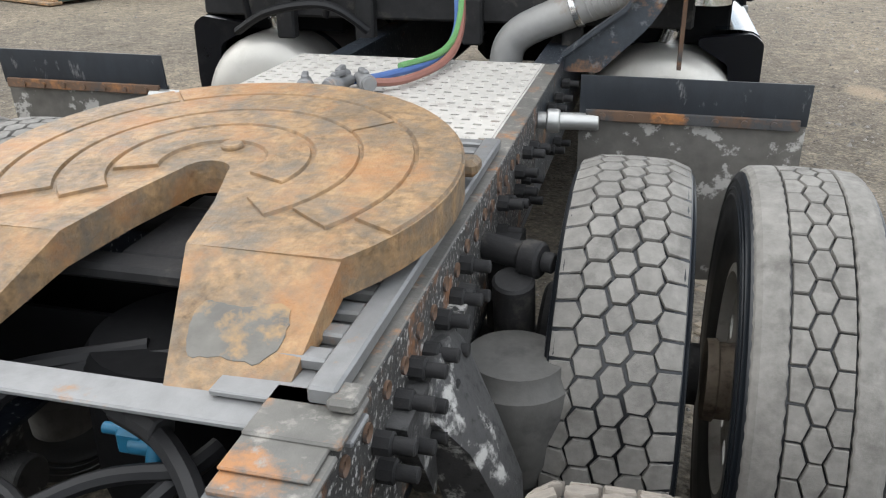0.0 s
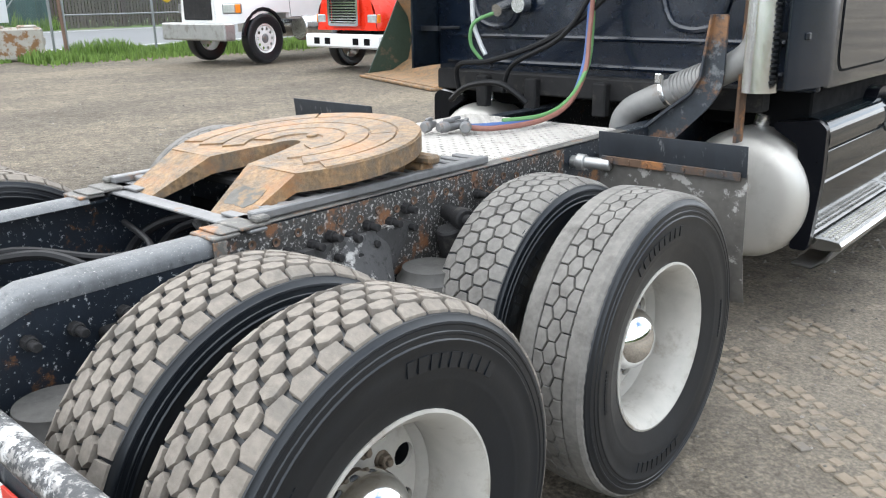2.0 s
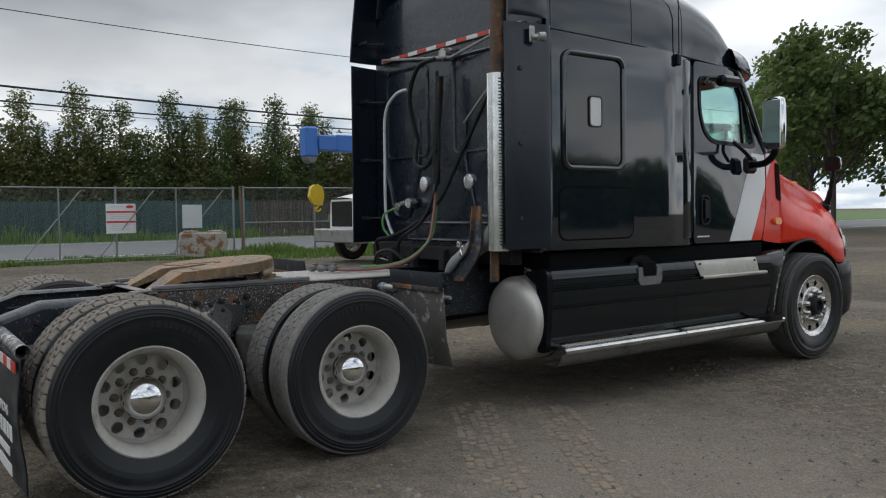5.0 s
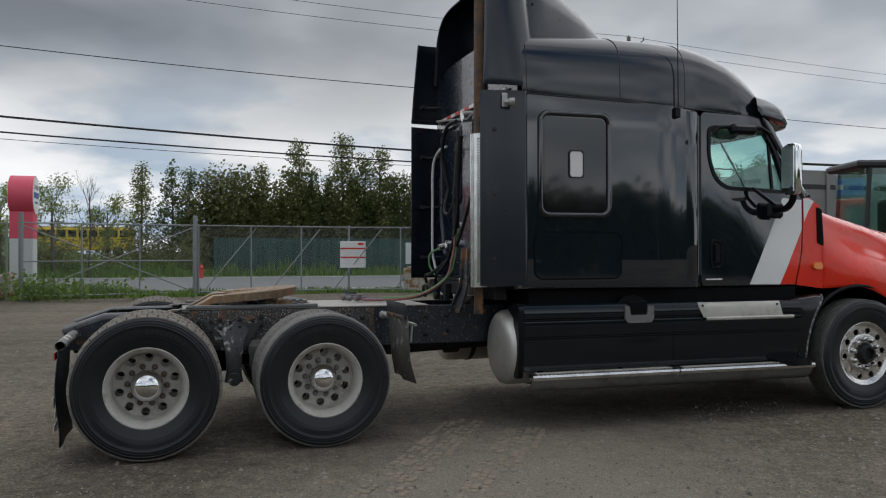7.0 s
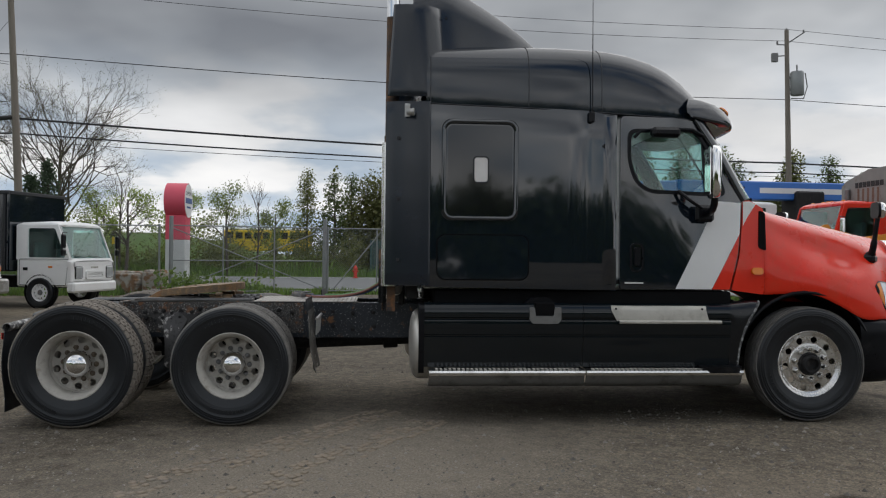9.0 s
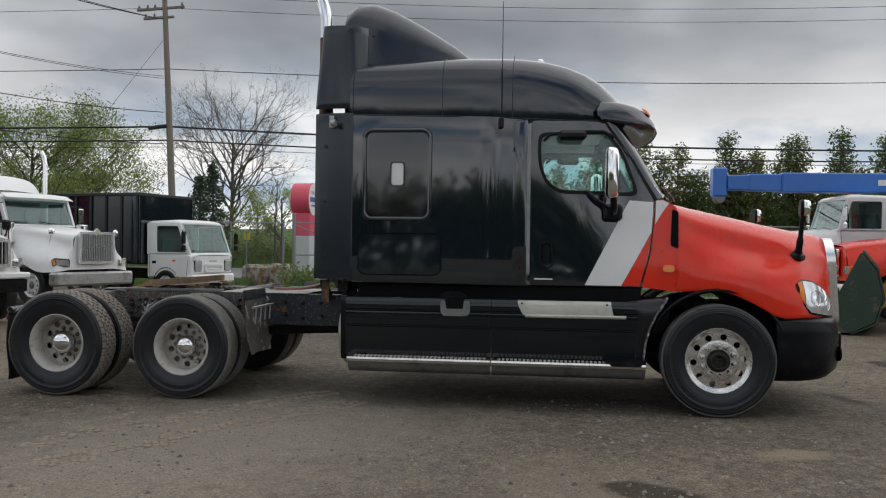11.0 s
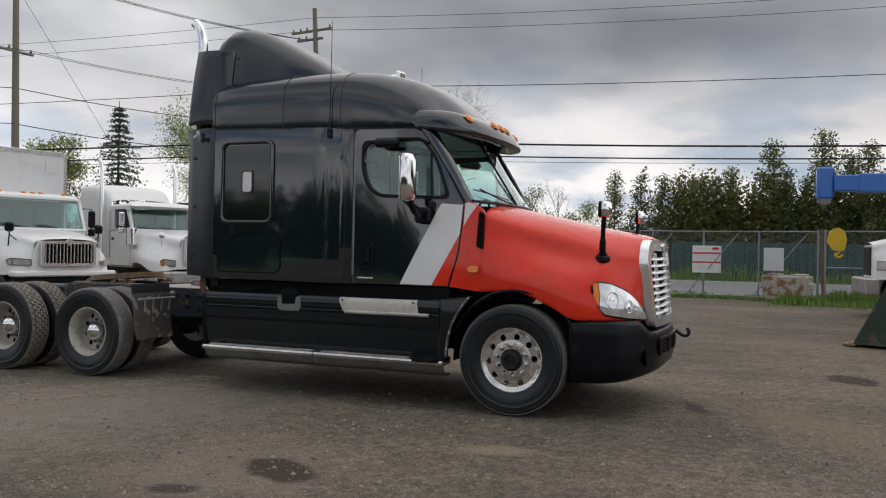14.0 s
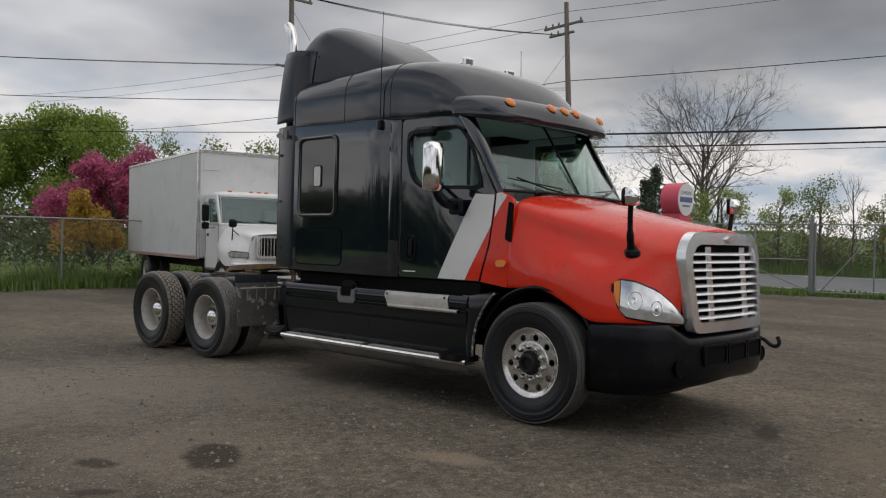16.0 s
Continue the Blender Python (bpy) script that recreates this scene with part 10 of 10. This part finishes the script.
for k in range(5):
    x = 0.42 - 0.21 * k
    part("rust_streak", Geo().box(x, x + 0.09, -3.419, -3.4165, 2.85 + 0.1 * (k % 2), 3.33, 0.0005), M["rusty_post"], tb)
for s in (1, -1):
    for k in range(4):
        part("rib", Geo().box(s * 1.235, s * 1.30, -3.62 - 1.5 * k, -3.50 - 1.5 * k, 1.15, 3.45 if s > 0 else 3.75, 0.015), M["body_grey"], tb)
    g = Geo()
    zt = 3.52 if s > 0 else 3.86
    g.sweep([(s * 1.22, -3.45, zt - 0.2), (s * 1.22, -3.6, zt), (s * 1.22, -8.35, zt), (s * 1.22, -8.4, zt - 0.2)], 0.035, 8)
    part("top_rail", g, M["black_matt"], tb)
    part("side_board", Geo().box(s * 1.238, s * 1.262, -8.2, -3.75, 3.20, 3.32, 0.006), M["black_matt"], tb)
part("exhaust_pipe", Geo().cyl((0.85, -3.34, 1.5), (0.85, -3.34, 3.35), 0.07, n=12, b=0.01), M["steel_grey"], rd)

# wheel loader with its bucket on the ground
ld = thing("wheel_loader", "orange wheel loader, rusty bucket resting on the ground", "loader", pose(-9.1, 10.05, 0, 0, 0, 160))
g = Geo()
prof = [(0.12, 0.026), (-0.55, 0.038), (-0.95, 0.256), (-1.08, 0.704), (-0.98, 1.216), (-0.72, 1.562), (-0.68, 1.536), (-0.92, 1.190), (-1.00, 0.717), (-0.90, 0.320), (-0.53, 0.115), (0.12, 0.064)]
g.prism(prof, "x", -1.58, 1.58)
bk = part("bucket", g, M["rust"], ld, "worn rusty green loader bucket")
part("bucket_back", Geo().prism([(-0.55, 0.031), (-0.96, 0.243), (-1.09, 0.704), (-0.99, 1.229), (-0.73, 1.587), (-0.75, 1.613), (-1.02, 1.254), (-1.13, 0.704), (-0.98, 0.205), (-0.55, 0.000)], "x", -1.585, 1.585), M["bucket_green"], bk)
for s in (1, -1):
    g = Geo()
    g.prism(round_poly([(0.05, 0.038), (-0.55, 0.038), (-0.95, 0.256), (-1.08, 0.704), (-0.98, 1.216), (-0.70, 1.562), (-0.45, 1.024)], 0.02), "x", s * 1.56, s * 1.60)
    part("bucket_side", g, M["bucket_green"], bk)
part("cutting_edge", Geo().box(-1.62, 1.62, 0.0, 0.22, 0.0, 0.045, 0.008), M["rust"], bk)
for s in (1, -1):
    g = Geo()
    g.prism(round_poly([(-0.95, 0.35), (-0.95, 0.75), (-1.5, 1.35), (-2.3, 1.95), (-2.75, 2.05), (-2.75, 1.75), (-2.3, 1.55), (-1.7, 0.95)], 0.06), "x", s * 0.42, s * 0.56)
    part("lift_arm", g, M["orange_paint"], ld, "orange lift arm")
    road_wheel(ld, s * 1.05, -2.55, 0.75, rim="disc_steel")
    road_wheel(ld, s * 1.05, -6.4, 0.75, rim="disc_steel")
g = Geo()
g.prism(round_poly([(-1.2, 1.35), (-1.35, 2.15), (-1.6, 2.25), (-1.75, 1.9), (-1.5, 1.2)], 0.06), "x", -0.14, 0.14)
g.cyl((0, -1.5, 2.1), (0, -2.9, 1.7), 0.09, n=14)
part("tilt_link", g, M["orange_paint"], ld, "orange tilt linkage")
part("front_frame", Geo().box(-0.55, 0.55, -4.3, -2.0, 0.6, 1.9, 0.08), M["orange_paint"], ld)
part("rear_body", Geo().box(-0.95, 0.95, -7.8, -5.6, 0.7, 2.15, 0.12), M["orange_paint"], ld, "orange engine hood")
# near-black plates on the closed hood for the shade in its vents
for i in range(6):
    part("vent", Geo().box(0.948, 0.956, -7.4 + 0.24 * i, -7.26 + 0.24 * i, 1.35, 1.95, 0.003), M["dark_parts_shade"], ld)
cab = part("loader_cab", Geo().box(-0.78, 0.78, -5.8, -4.25, 1.3, 1.85, 0.05), M["black_matt"], ld, "dark grey loader cab")
part("roof", Geo().box(-0.84, 0.84, -5.9, -4.1, 3.35, 3.52, 0.05), M["black_matt"], cab)
for x in (-0.76, 0.76):
    for y, yt in ((-5.76, -5.76), (-4.3, -4.4)):
        g = Geo()
        g.sweep([(x, y, 1.8), (x, yt, 3.38)], 0.05, 6)
        part("pillar", g, M["black_matt"], cab)
    part("side_glass", Geo().box(x - 0.006, x + 0.006, -5.72, -4.38, 1.85, 3.36), M["glass_tint"], cab)
part("front_glass", Geo().box(-0.74, 0.74, -4.36, -4.28, 1.85, 3.36), M["glass_tint"], cab)
part("rear_glass", Geo().box(-0.74, 0.74, -5.77, -5.76, 1.85, 3.36), M["glass_tint"], cab)
part("seat", Geo().box(-0.28, 0.28, -5.5, -5.0, 1.85, 2.7, 0.08), M["grimy"], cab)
part("beacon", Geo().cyl((0.4, -5.5, 3.52), (0.4, -5.5, 3.72), 0.09, n=14, b=0.02), M["amber"], cab, "orange beacon")

# ---- marks on the ground ----
# dried tyre prints beside the drive wheels
g = Geo()
r = random.Random(31)
for (x0, y0), (x1, y1) in (((0.55, 2.05), (3.3, 0.30)), ((1.0, 2.45), (3.9, 0.75))):
    ln = math.dist((x0, y0), (x1, y1))
    ux, uy = (x1 - x0) / ln, (y1 - y0) / ln
    n = int(ln / 0.074)
    for i in range(n):
        for j, v in enumerate((-0.15, -0.09, -0.03, 0.03, 0.09, 0.15)):
            if r.random() < 0.34 or noise.noise(Vector((x0 * 3 + i * 0.11, j * 0.3, 5))) > 0.32:
                continue
            u = (i + 0.5 * (j % 2)) * 0.074 + r.uniform(-0.006, 0.006)
            vv = v + r.uniform(-0.005, 0.005)
            cx, cy = x0 + ux * u - uy * vv, y0 + uy * u + ux * vv
            g.m = pose(cx, cy, yard_height(cx, cy) - 0.012, 0, 0, math.degrees(math.atan2(uy, ux)) + r.uniform(-14, 14))
            q = r.uniform(0.6, 1.15)
            g.box(-0.030 * q, 0.030, -0.025, 0.026 * q, -0.004, r.uniform(0.003, 0.011), 0.005)
M["print"] = surf("print", (0.225, 0.185, 0.138), 0.95, var=0.25, scale=30, bump=0.4, bscale=120, alt=(0.18, 0.16, 0.135), alt_scale=6)
solid("tyre_print", g, M["print"], "dried tyre-tread prints in the gravel", "tyre print", kind="stuff", smooth=0)

# loose stones
g = Geo()
r = random.Random(91)
vs, fs = [], []
for _ in range(30000):
    x, y = r.uniform(0.5, 9.0), r.uniform(-4.0, 12.0)
    if r.random() < 0.25:
        x = r.uniform(-14, 1)
    k_ = noise.noise(Vector((x * 0.5, y * 0.5, 7)))
    if k_ < -0.1 and r.random() < 0.7:
        continue
    s = r.uniform(0.004, 0.012) * (1 if r.random() < 0.92 else 2.3)
    a = r.uniform(0, 6.28)
    c, sn = math.cos(a), math.sin(a)
    z = yard_height(x, y) - 0.012
    k = len(vs)
    for px_, py_, pz_ in ((1, 0, 0), (0.3, 0.9, 0), (-0.8, 0.5, 0), (-0.7, -0.6, 0), (0.4, -0.8, 0), (0.15, 0.1, 0.8)):
        q = r.uniform(0.75, 1.2)
        vs.append((x + s * q * (px_ * c - py_ * sn), y + s * q * (px_ * sn + py_ * c), z + s * pz_ * q))
    fs += [(k + i, k + (i + 1) % 5, k + 5) for i in range(5)]
g.v, g.f = vs, fs
solid("loose_stones", g, M["stone"], "scattered small grey stones", "stones", kind="stuff", smooth=0)
